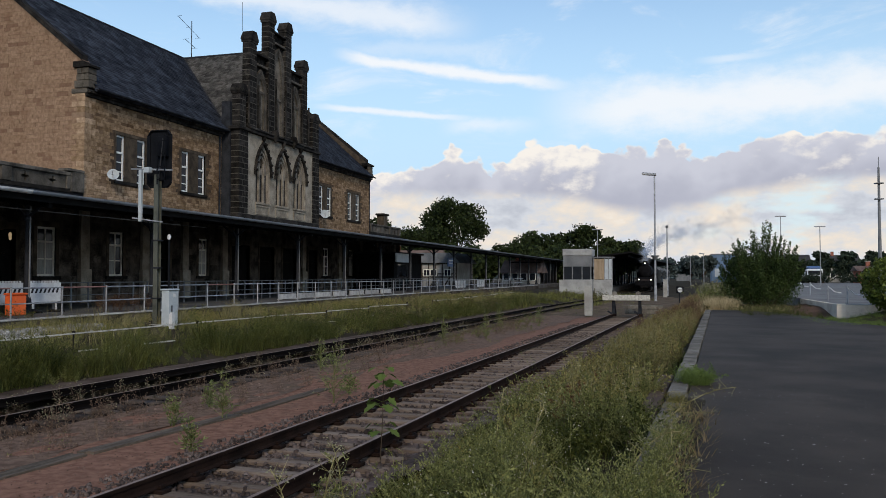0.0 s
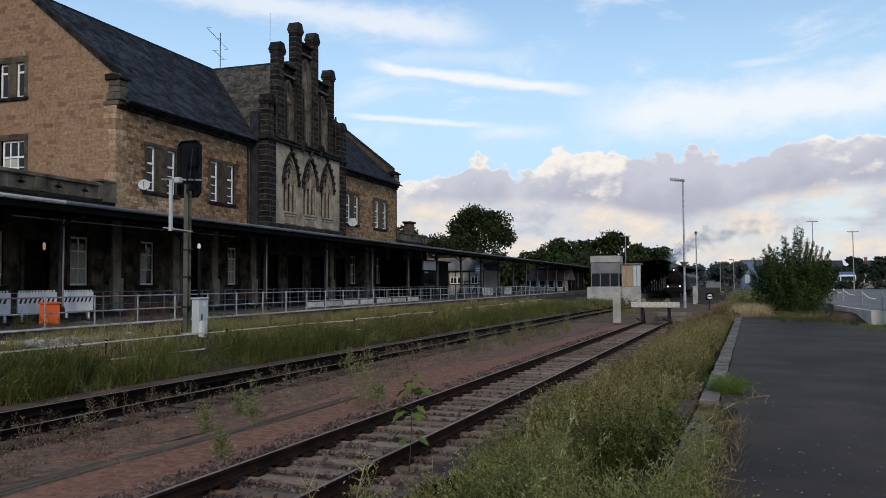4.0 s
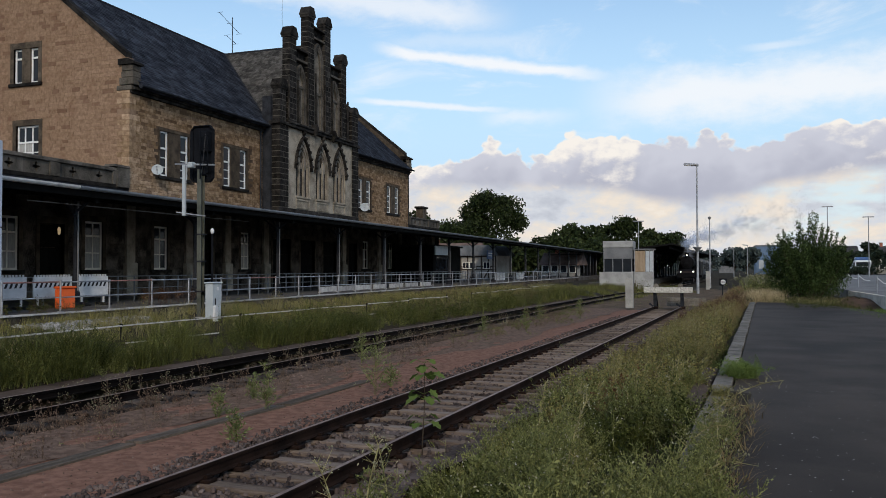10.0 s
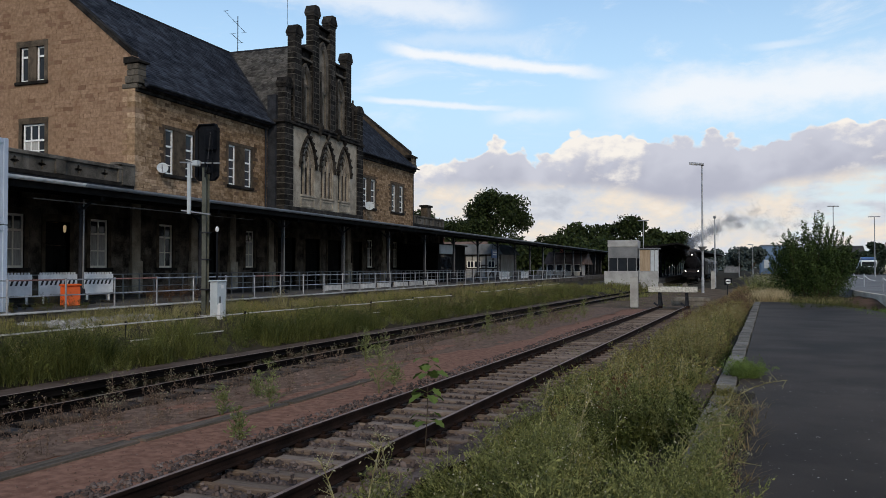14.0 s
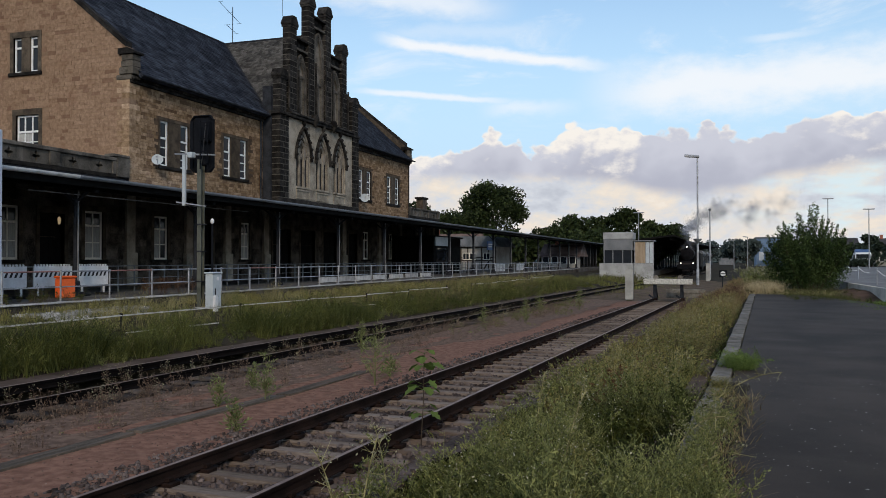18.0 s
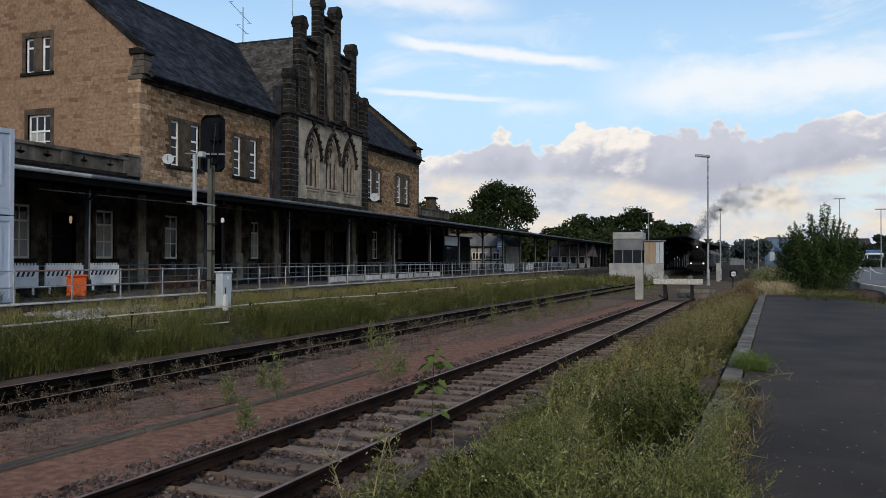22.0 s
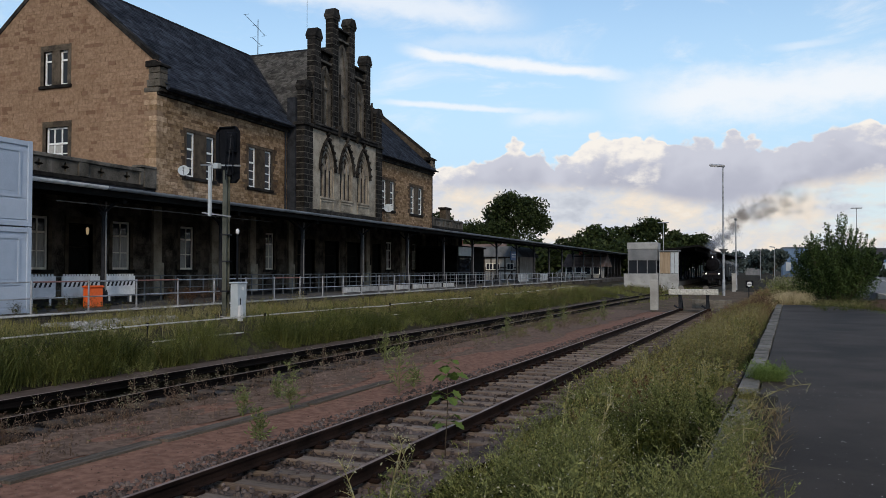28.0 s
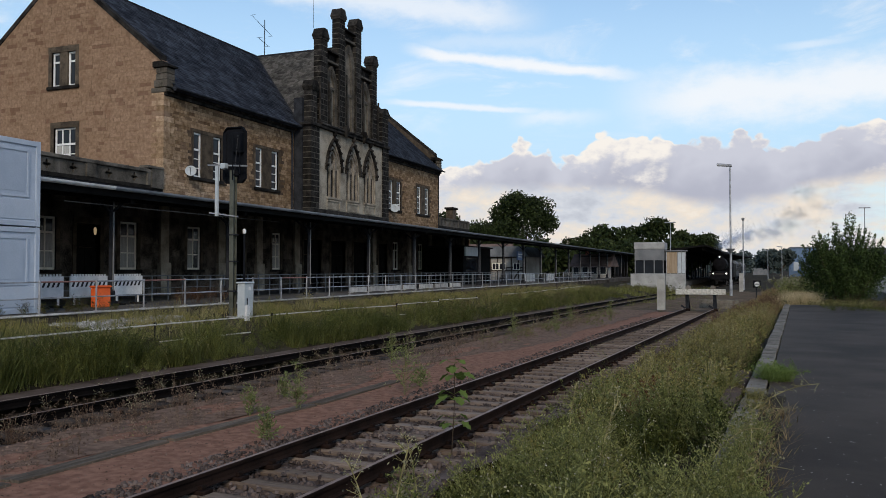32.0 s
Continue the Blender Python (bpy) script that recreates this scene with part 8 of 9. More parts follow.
plant_field("bank_weeds", bank_leafy, 66, 80, field(-14.4, -12.9, 18, 60, 1.0, 0.3, 37, 0.12), ("weed_dark", "weed_dark", "grass"), (0.6, 0.95), "dark bushy clumps along the bank", "weeds", lumps=0.4)
plant_field("bank_weeds", tall_dry, 67, 60, field(-17.5, -15.0, 24, 62, 1.0, 0.3, 41, 0.1), ("rust_weed", "plume_dry", "dry_stem"), (0.5, 0.8), "withered brown patches high on the bank", "weeds", 0.3)
plant_field("dead_mat", [lambda r: [blades(r, 12, 0.16, 0.22, 0.008, 1.2)]], 68, 600, field(-10.2, -6.9, 14, 46, 1.0, 0.5, 11, -0.1), ("straw",), (0.5, 1.3), "dull dry litter over the sand", "grass")
plant_field("yard_weeds", bank_leafy, 71, 30, field(-9.9, -8.5, 24, 44, 1.0), ("dry_stem", "weed", "seed"), (0.7, 1.05), "bushy grey-green weeds beside the second track", "weeds", 0.3)
plant_field("bank_weeds", feather_far, 72, 150, field(-15.2, -12.9, 28, 66, 1.0, 0.3, 43, -0.05), ("dry_stem", "plume", "seed"), (0.8, 1.15), "dark bushy weeds on the far bank", "weeds", lumps=0.4)
plant_field("yard_weeds", feather_far, 73, 70, rect(-13.2, -7.0, 78, 88.5, 0.0), ("dry_stem", "weed_dark", "seed"), (1.0, 1.7), "weeds grown up before the white front walls", "weeds", lumps=0.3)
plant_field("bank_weeds", stalky, 43, 190, field(-17.0, -13.0, 6, 50, 1.0, 0.3, 29, 0.0), ("plume_dry", "straw", "seed"), (0.6, 1.0), "thin dry stalks standing on the bank", "weeds", 0.4)
plant_field("bank_grass", [lambda r: [blades(r, 10, 0.36, 0.2, 0.009)]], 9, 1800, field(-18.8, -13.0, 4, 80, 1.0, 0.3, 7, -0.2), ("grass",), (0.45, 0.9), "short grass on the bank", "grass", 0.5, 0.4)
plant_field("bank_grass", [lambda r: [blades(r, 10, 0.4, 0.2, 0.007)]], 10, 1900, field(-18.95, -15.5, 8, 60, 1.0, 0.35, 9, -0.05), ("weed_yellow",), (0.6, 1.2), "yellow-green grass near the platform", "grass")
plant_field("platform_scrub", tall_dry, 59, 26, rect(-20.9, -19.9, 25.0, 28.6, 1.05), ("rust_weed", "rust_weed", "dry_stem"), (0.7, 1.0), "dead reddish-brown scrub behind the railing", "weeds", 0.4)
plant_field("platform_scrub", feather_far, 60, 46, rect(-20.6, -19.1, 16.5, 21.0, 1.03), ("dry_stem", "weed_dark", "seed"), (0.4, 0.8), "dark weeds growing along the platform edge", "weeds", 0.4)
# between the tracks and over the second one
twiggy = [lambda r, h=h: spray(r, 3, h, 12, 1, 0.024, 0.010, 0.13, 0.018, 0.3, 1.25, 0.95, 0.42) for h in (0.7, 0.9, 0.6, 0.8)]
plant_field("track_weeds", twiggy, 12, 430, field(-10.8, -8.2, 4, 42, 1.3, 0.6, 1, -0.15), ("twig", "dry_stem", "twig"), (0.5, 1.25), "thin brown stalks along the second track", "weeds", 0.4)
plant_field("track_weeds", feather_far, 13, 100, field(-10.2, -8.4, 5, 45, 1.1, 0.5, 3, 0.05), ("dry_stem", "weed", "seed"), (0.3, 0.65), "low green weeds along the second track", "weeds")
plant_field("track_weeds", twiggy, 14, 200, field(-12.4, -10.4, 4, 40, 1.2), ("twig", "twig", "seed"), (0.6, 1.1), "stalks growing between the rails", "weeds", 0.4)
plant_field("path_weeds", feather_far, 15, 60, field(-8.4, -7.0, 5, 40, 1.2, 0.5, 5, 0.1), ("dry_stem", "weed", "seed"), (0.2, 0.5), "small weeds on the sand path", "weeds")
plant_field("path_weeds", [lambda r: [blades(r, 14, 0.2, 0.14, 0.006, 0.6)]], 16, 240, field(-9.0, -7.2, 5, 45, 1.2, 0.5, 5, 0.05), ("weed",), (0.5, 1.2), "thin grass on the sand path", "grass")
plant_field("rail_weeds", feather_far, 17, 40, field(-6.6, -4.0, 5, 14), ("dry_stem", "weed", "seed"), (0.2, 0.4), "small weeds among the ballast", "weeds")
plant_field("dead_mat", [lambda r: [blades(r, 14, 0.10, 0.16, 0.006, 1.6)]], 47, 900, field(-10.4, -8.0, 4, 40, 1.2, 0.7, 5, -0.1), ("dry_stem",), (0.6, 1.4), "flat mats of dead brown growth on the path", "grass")
plant_field("yard_weeds", bank_leafy, 48, 40, field(-10.0, -7.4, 27, 40), ("dry_stem", "grass", "seed"), (0.55, 0.95), "bushy weeds in the sandy yard", "weeds")
plant_field("track_weeds", tall_dry, 51, 60, field(-10.9, -8.5, 4, 14, 1.2, 0.6, 7, -0.1), ("rust_weed", "rust_weed", "twig"), (0.4, 0.75), "dark brown dry weeds along the second track", "weeds", 0.4)
plant_field("verge_weeds", feather_far, 52, 70, field(-3.8, -0.5, -6.5, 3.4), ("weed", "weed", "seed"), (0.5, 0.9), "dense grey-green weeds beside the siding", "weeds", lumps=0.4)
plant_field("verge_grass", [lambda r: [blades(r, 14, 0.34, 0.16, 0.007)]], 53, 260, field(-3.9, -0.7, -6.5, 3.6), ("weed_dark",), (0.6, 1.1), "dark green undergrowth of the verge", "grass")
# beyond the buffer stop
plant_field("yard_grass", [lambda r: [blades(r, 12, 0.7, 0.3, 0.014)]], 18, 600, field(-3.4, 0.8, 50, 100), ("straw",), (0.5, 0.95), "dry grass beyond the buffer stop", "grass")
plant_field("yard_grass", [lambda r: [blades(r, 12, 0.6, 0.3, 0.014)]], 19, 600, field(-16, -9.5, 55, 100, 1.0, 0.2, 3, 0.0), ("grass",), (0.7, 1.3), "green growth in the yard", "grass")
plant_field("hedge_weeds", [lambda r, h=h: herb(r, 6, h, 22, 0.09, 6, 0.045, 0.4) for h in (1.0, 1.3)], 20, 170, field(-1.2, 2.6, 46, 110, 0.8), ("dry_stem", "weed", "seed"), (0.7, 1.2), "tall green and yellow weeds along the yard", "weeds")


plant_field("straw_clump", [lambda r: [blades(r, 16, 0.75, 0.3, 0.007, 0.45)]], 21, 330, rect(0.9, 2.7, 42.6, 47.5), ("straw_pale",), (0.7, 1.25), "clump of pale straw-coloured grass by the bush", "grass")


def slope_places(rng, n):
    x, y = rng.uniform(4.5, 14, n), rng.uniform(29.8, 36.7, n)
    r = np.clip((x - 6.3) / 2.6, 0, 1) * np.clip((y - 32.5) / 3.2, 0, 1)
    return np.stack([x, y, 0.58 + 0.52 * r * r * (3 - 2 * r)], -1)


plant_field("lawn", [lambda r: [blades(r, 12, 0.24, 0.22, 0.010, 0.8)]], 22, 900, slope_places, ("grass_light",), (0.5, 1.1), "bright green grass below the wall", "grass")
plant_field("verge_right", [lambda r: [blades(r, 12, 0.42, 0.25, 0.008, 0.4)]], 23, 420, rect(2.6, 5.6, 36, 46), ("weed_dark",), (0.4, 0.9), "rough grass round the bush", "grass")
plant_field("verge_right", [lambda r: [blades(r, 12, 0.45, 0.25, 0.010, 0.5)]], 24, 520, rect(2.2, 6.0, 41.0, 46), ("plume_dry",), (0.4, 0.8), "withered brown grass round the bush", "grass")
plant_field("verge_right", feather_far, 61, 90, rect(1.0, 6.0, 41.4, 46), ("dry_stem", "weed_dark", "seed"), (0.4, 0.9), "dull green weeds round the bush", "weeds")
plant_field("far_hedge", [lambda r: herb(r, 8, 1.5, 26, 0.2, 0, 0.02, 0.7)], 25, 90, rect(12, 60, 138, 142, 1.3), ("dry_stem", "far_leaf", "seed"), (0.7, 1.3), "low hedge behind the car park", "hedge")


def tuft(x, y, z, n, h, spread, width, mat, label, seed):
    rng = np.random.RandomState(seed)
    v, f = blades(rng, n, h, spread * 0.75, width, 1.3)
    ob = new("grass_tuft", array_mesh("grass_tuft", v, f, mat))
    ob.location = (x, y, z)
    tagged(ob, label, "grass tuft", "grass tufts", "stuff")


for u, v, n, h, sp, mat in ((-0.42, 13.1, 260, 0.30, 0.34, "grass_light"), (-0.55, 11.0, 110, 0.18, 0.18, "weed_yellow"), (-0.45, 10.3, 90, 0.16, 0.18, "weed_yellow")):
    p = along(u, v, 0.69)
    tuft(p.x, p.y, p.z, n, h, sp, 0.006, mat, "green tuft of grass growing over the kerb", int(v * 10))
p = along(-0.42, 13.1)
cushion = [lambda r: spray(r, 9, 0.5, 9, 5, 0.04, 0.014, 0.34, 0.0, 0.1)]
plant_field("kerb_cushion", cushion, 62, 14, rect(p.x - 0.16, p.x + 0.30, p.y - 0.3, p.y + 0.3, 0.68), ("grass_light", "grass_light", "seed"), (0.55, 0.85), "bright green cushion of leaves spilling over the kerb", "weeds", 0.6)
p = along(-0.5, 10.7)
plant_field("kerb_cushion", cushion, 63, 7, rect(p.x - 0.12, p.x + 0.12, p.y - 0.5, p.y + 0.5, 0.68), ("weed_yellow", "weed_yellow", "seed"), (0.3, 0.5), "yellow-green cushion of leaves on the kerb", "weeds", 0.6)


def tall_plant(u, v, height, seed, mats=("weed", "tall_leaf", "seed"), leafs=60, size=0.035):
    rng = np.random.RandomState(seed)
    p = along(u, v, 0.0)
    t = thing("tall_weed", p, "tall pale green weed on the sand path", "weed", "tall weeds")
    for (vv, ff), nm, mat in zip(spray(rng, 5, height, 18, 3, 0.075, 0.02, 0.055, 0.018, 0.05, 1.5), ("stem", "foliage", "seed_head"), mats):
        ob = new(nm, array_mesh(nm, vv, ff, mat))
        ob.parent = t
        ob["kind"] = "stuff"


for k, (u, v, h) in enumerate(((-6.75, 13.6, 1.25), (-6.9, 14.6, 0.6), (-7.69, 11.45, 0.68), (-8.08, 10.7, 0.45), (-8.6, 12.4, 0.45), (-6.7, 9.3, 0.4), (-9.3, 18.0, 0.8), (-8.9, 26.0, 0.9), (-8.2, 29.0, 0.8), (-9.0, 34.0, 1.0), (-7.9, 37.0, 0.9))):
    tall_plant(u, v, h * 1.3, 40 + k)


def sapling(u, v, height, seed):
    """A young maple shoot: a thin stem with tiers of large lobed leaves on long stalks."""
    rng = random.Random(seed)
    p = along(u, v, -0.05)
    s = thing("sapling", p, "young shoot with large lobed green leaves in the track", "sapling")
    tip = p + Vector((0.03, 0.04, height))
    part("stem", Shape().tube(p, p.lerp(tip, 0.5) + Vector((0.012, 0, 0)), 0.008, 0.006, 5).tube(p.lerp(tip, 0.5) + Vector((0.012, 0, 0)), tip, 0.006, 0.003, 5), "bark", s)
    lobes = [(0, 0), (-0.10, 0.30), (0.20, 0.30), (0.42, 0.62), (0.52, 0.34), (0.74, 0.36), (1.0, 0.0), (0.74, -0.36), (0.52, -0.34), (0.42, -0.62), (0.20, -0.30), (-0.10, -0.30)]
    for tier, count, size in ((0.32, 4, 0.15), (0.40, 2, 0.12), (0.60, 4, 0.17), (0.66, 2, 0.12), (0.84, 4, 0.16), (0.93, 3, 0.13), (1.0, 3, 0.10)):
        turn = rng.uniform(0, 6.28)
        for k in range(count):
            a = turn + 6.28 * k / count + rng.uniform(-0.3, 0.3)
            c = p.lerp(tip, tier)
            reach = rng.uniform(0.07, 0.13)
            e = c + Vector((math.cos(a) * reach, math.sin(a) * reach, 0.04))
            sz = size * rng.uniform(0.85, 1.15)
            m = Matrix.Translation(e) @ Euler((rng.uniform(-0.35, 0.35), rng.uniform(0.05, 0.55), a)).to_matrix().to_4x4()
            sh = Shape()
            sh.add([m @ Vector((q[0] * sz, q[1] * sz, 0.05 * sz - 0.22 * sz * q[0] ** 2 + 0.12 * sz * abs(q[1]))) for q in lobes],
                   [(0, 1, 2), (0, 2, 4), (2, 3, 4), (0, 4, 6), (4, 5, 6), (0, 6, 8), (6, 7, 8), (0, 8, 10), (8, 9, 10), (0, 10, 11)])
            leaf_ob = part("leaf", sh, "sapling_leaf", s)
            part("leaf_stalk", Shape().tube(c, e, 0.003, 0.002, 4), "sapling_leaf", leaf_ob)


sapling(-4.16, 9.75, 1.18, 3)


def leaf_quads(rng, centres, size, flat=0.0):
    n = len(centres)
    u = rng.normal(0, 1, (n, 3))
    u[:, 2] *= 1 - flat
    u /= np.linalg.norm(u, axis=1)[:, None]
    w = rng.normal(0, 1, (n, 3))
    w -= u * np.sum(u * w, 1)[:, None]
    w /= np.linalg.norm(w, axis=1)[:, None]
    s = size * rng.uniform(0.6, 1.3, (n, 1))
    p = np.stack([centres - u * s, centres + w * s * 0.55, centres + u * s, centres - w * s * 0.55], 1)
    return p.reshape(-1, 3), np.arange(4 * n).reshape(-1, 4)


def make_tree(name, x, y, z, height, wide, trunk_h, seed, leaf_mat, size, count, label, blobs=16, squash=0.75):
    """Tapered trunk, limbs, and a crown of many leaves in uneven clumps with gaps."""
    rng, rnd = np.random.RandomState(seed), random.Random(seed)
    t = thing(name, (x, y, z), label, "tree" if name == "tree" else name, "trees")
    top = z + height
    cz = z + trunk_h + (height - trunk_h) * 0.5
    half = (height - trunk_h) * 0.5
    part("trunk", Shape().tube((x, y, z - 0.2), (x + rnd.uniform(-.2, .2), y, cz), height * 0.024 + 0.05, height * 0.011, 8), "bark", t)
    cents, rads = [], []
    for k in range(blobs):
        a, e = rnd.uniform(0, 6.28), rnd.uniform(-0.85, 1.0)
        r = rnd.uniform(0.45, 0.80)
        c = Vector((x + wide * r * math.cos(a) * math.sqrt(1 - e * e * 0.7), y + wide * r * math.sin(a) * math.sqrt(1 - e * e * 0.7), cz + half * e * 0.72))
        cents.append(c)
        rads.append(wide * rnd.uniform(0.28, 0.46))
    for k in range(min(9, blobs)):
        part("limb", Shape().tube((x, y, z + trunk_h * rnd.uniform(0.75, 1.3)), cents[k], height * 0.009 + 0.02, 0.03, 6), "bark", t)
    pts = []
    per = count // blobs
    for c, r in zip(cents, rads):
        d = rng.normal(0, 1, (per, 3))
        d /= np.linalg.norm(d, axis=1)[:, None]
        rr = r * rng.uniform(0.25, 1.0, per) ** 0.45
        lump = np.array([1 + 0.38 * noise.noise((q[0] * 2.2 + c.x, q[1] * 2.2 + c.y, q[2] * 2.2)) for q in d])
        q = np.array(c) + d * (rr * lump)[:, None] * np.array([1, 1, squash]) + rng.normal(0, r * 0.09, (per, 3))
        pts.append(q)
    pts = np.concatenate(pts) - np.array((x, y, z))
    v, f = leaf_quads(rng, pts, size)
    ob = new("crown", array_mesh("crown", v, f, leaf_mat))
    ob.parent = t
    ob["kind"] = "stuff"
    return t


def make_bush(x, y, z, wide, height, seed, label):
    """An open shrub: many rising shoots set with leaves, over a dense skirt."""
    rng, rnd = np.random.RandomState(seed), random.Random(seed)
    b = thing("bush", (x, y, z), label, "bush", "bushes")
    pts = []
    for k in range(170):
        a = rnd.uniform(0, 6.28)
        r = math.sqrt(rnd.random())
        tip = Vector((wide * r * 1.0 * math.cos(a), wide * 0.9 * r * math.sin(a), height * (1 - 0.44 * r * r) * (rnd.uniform(0.62, 0.92) if k % 3 else rnd.uniform(0.92, 1.08))))
        base = Vector((0.25 * wide * r * math.cos(a), 0.25 * wide * r * math.sin(a), 0))
        if k < 26:
            part("shoot", Shape().tube(Vector((x, y, z)) + base, Vector((x, y, z)) + tip, 0.03, 0.006, 5), "bark", b)
        n = 250
        t = rng.uniform(0.12, 1.0, n) ** 0.7
        p = np.array(base)[None] * (1 - t[:, None]) + np.array(tip)[None] * t[:, None]
        p += rng.normal(0, 1, (n, 3)) * (0.038 + 0.20 * (1 - t[:, None]))
        pts.append(p)
    skirt = rng.normal(0, 1, (4200, 3))
    skirt /= np.linalg.norm(skirt, axis=1)[:, None]
    skirt = skirt * rng.uniform(0.5, 1.0, (4200, 1)) ** 0.4 * np.array([wide * 0.95, wide * 0.85, height * 0.28]) + np.array([0, 0, height * 0.27])
    pts.append(skirt)
    v, f = leaf_quads(rng, np.concatenate(pts), 0.050)
    v[:, 2] = np.maximum(v[:, 2], 0.02)
    ob = new("crown", array_mesh("crown", v, f, "bush_leaf"))
    ob.parent = b
    ob["kind"] = "stuff"


make_bush(4.15, 46.5, 0.62, 2.2, 4.45, 5, "large open green bush at the end of the asphalt")


def make_round_bush(x, y, z, r, seed):
    rng = np.random.RandomState(seed)
    b = thing("bush", (x, y, z), "clipped round green bush on the grass", "bush", "bushes")
    part("trunk", Shape().tube((x, y, z - 0.1), (x, y, z + r), 0.08, 0.05, 6), "bark", b)
    d = rng.normal(0, 1, (9000, 3))
    d /= np.linalg.norm(d, axis=1)[:, None]
    lump = np.array([1 + 0.22 * noise.noise(tuple(q * 3.0)) for q in d])
    p = d * (rng.uniform(0.6, 1, 9000) ** 0.4 * lump)[:, None] * np.array([r, r, r * 0.8]) + np.array([0, 0, r * 0.82])
    v, f = leaf_quads(rng, p, 0.07)
    v[:, 2] = np.maximum(v[:, 2], 0.0)
    ob = new("crown", array_mesh("crown", v, f, "bush_light"))
    ob.parent = b
    ob["kind"] = "stuff"


make_round_bush(8.35, 35.6, 0.85, 1.42, 9)
tall = "large dark broad-leaved tree behind the station"
make_tree("tree", -47.0, 170, 0.6, 18.6, 7.6, 4.5, 1, "tree_leaf", 0.30, 15000, tall, 22)
make_tree("tree", -55.0, 165, 0.6, 14.0, 6.0, 2, 2, "tree_leaf", 0.32, 8000, "lower dark tree behind the station roof")
make_tree("tree", -62.0, 160, 0.6, 14.5, 4.5, 3, 3, "tree_leaf", 0.32, 5000, "slender tree beyond the station roof")
for k, (x, y, h, w) in enumerate(((-33, 176, 10.5, 5.0), (-28, 172, 13.0, 5.5), (-23.5, 178, 11.8, 4.5), (-18.5, 172, 12.6, 5.2), (-13.5, 175, 10.2, 4.5), (-10.5, 178, 9.2, 4.2), (-38, 178, 8.5, 5.0), (-31, 165, 7.5, 5.0), (-22, 160, 7.5, 5.0), (-43, 160, 8.0, 5.0), (-16, 165, 7.0, 5.0))):
    make_tree("tree", x, y, 0.5, h, w, 2.0, 60 + k, "tree_leaf", 0.38, 4600, "dark tree in the row behind the platforms", 14)
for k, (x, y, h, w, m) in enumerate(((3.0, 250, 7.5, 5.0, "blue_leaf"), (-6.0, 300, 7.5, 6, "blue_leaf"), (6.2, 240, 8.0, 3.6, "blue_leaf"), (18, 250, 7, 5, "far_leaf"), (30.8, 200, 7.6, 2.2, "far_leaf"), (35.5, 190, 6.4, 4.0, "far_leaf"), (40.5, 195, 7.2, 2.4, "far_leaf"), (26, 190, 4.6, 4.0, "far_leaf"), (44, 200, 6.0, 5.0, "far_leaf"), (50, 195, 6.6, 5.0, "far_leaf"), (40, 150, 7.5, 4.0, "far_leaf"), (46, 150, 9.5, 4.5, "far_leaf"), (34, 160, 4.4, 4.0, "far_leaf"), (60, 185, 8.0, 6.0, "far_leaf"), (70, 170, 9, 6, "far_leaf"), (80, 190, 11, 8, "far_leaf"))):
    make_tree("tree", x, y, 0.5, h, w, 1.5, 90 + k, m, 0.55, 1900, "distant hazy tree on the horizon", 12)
for k, (x, y, h, w) in enumerate(((-21, 150, 5.2, 3.4), (-17, 148, 5.4, 3.6), (-13.5, 152, 5.0, 3.4), (-29, 146, 5.4, 3.6), (-25, 152, 5.6, 4.0), (-34, 142, 6.0, 4.0), (-41, 140, 6.5, 4.2))):
    make_tree("tree", x, y, 0.4, h, w, 0.5, 140 + k, "tree_leaf", 0.40, 3000, "dense dark shrub tree beyond the platform", 14)
# far wood closing the horizon
rng = np.random.RandomState(77)
az = rng.uniform(-3.14, 3.14, 20000)
rad = rng.uniform(420, 520, 20000)
hz = np.array([6 + 5 * noise.noise((math.cos(a) * 14, math.sin(a) * 14, 1.0)) for a in az])
p = np.stack([rad * np.sin(az), rad * np.cos(az), rng.uniform(0, 1, 20000) ** 0.7 * hz + 0.5], -1)
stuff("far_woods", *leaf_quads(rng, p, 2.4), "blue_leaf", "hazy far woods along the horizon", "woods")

# flecks of petals and bits on the asphalt
rng = np.random.RandomState(15)
n = 420
fx, fy = rng.uniform(-0.1, 3.4, n), 4.4 + 9.0 * rng.uniform(0, 1, n) ** 1.3
v, f = leaf_quads(rng, np.stack([fx, fy, 0 * fx], -1), 0.014, 1.0)
v[:, 2] = 0.714 + np.abs(v[:, 2]) * 0.15
stuff("litter", v, f, "petal", "small pale flecks scattered on the asphalt", "litter")


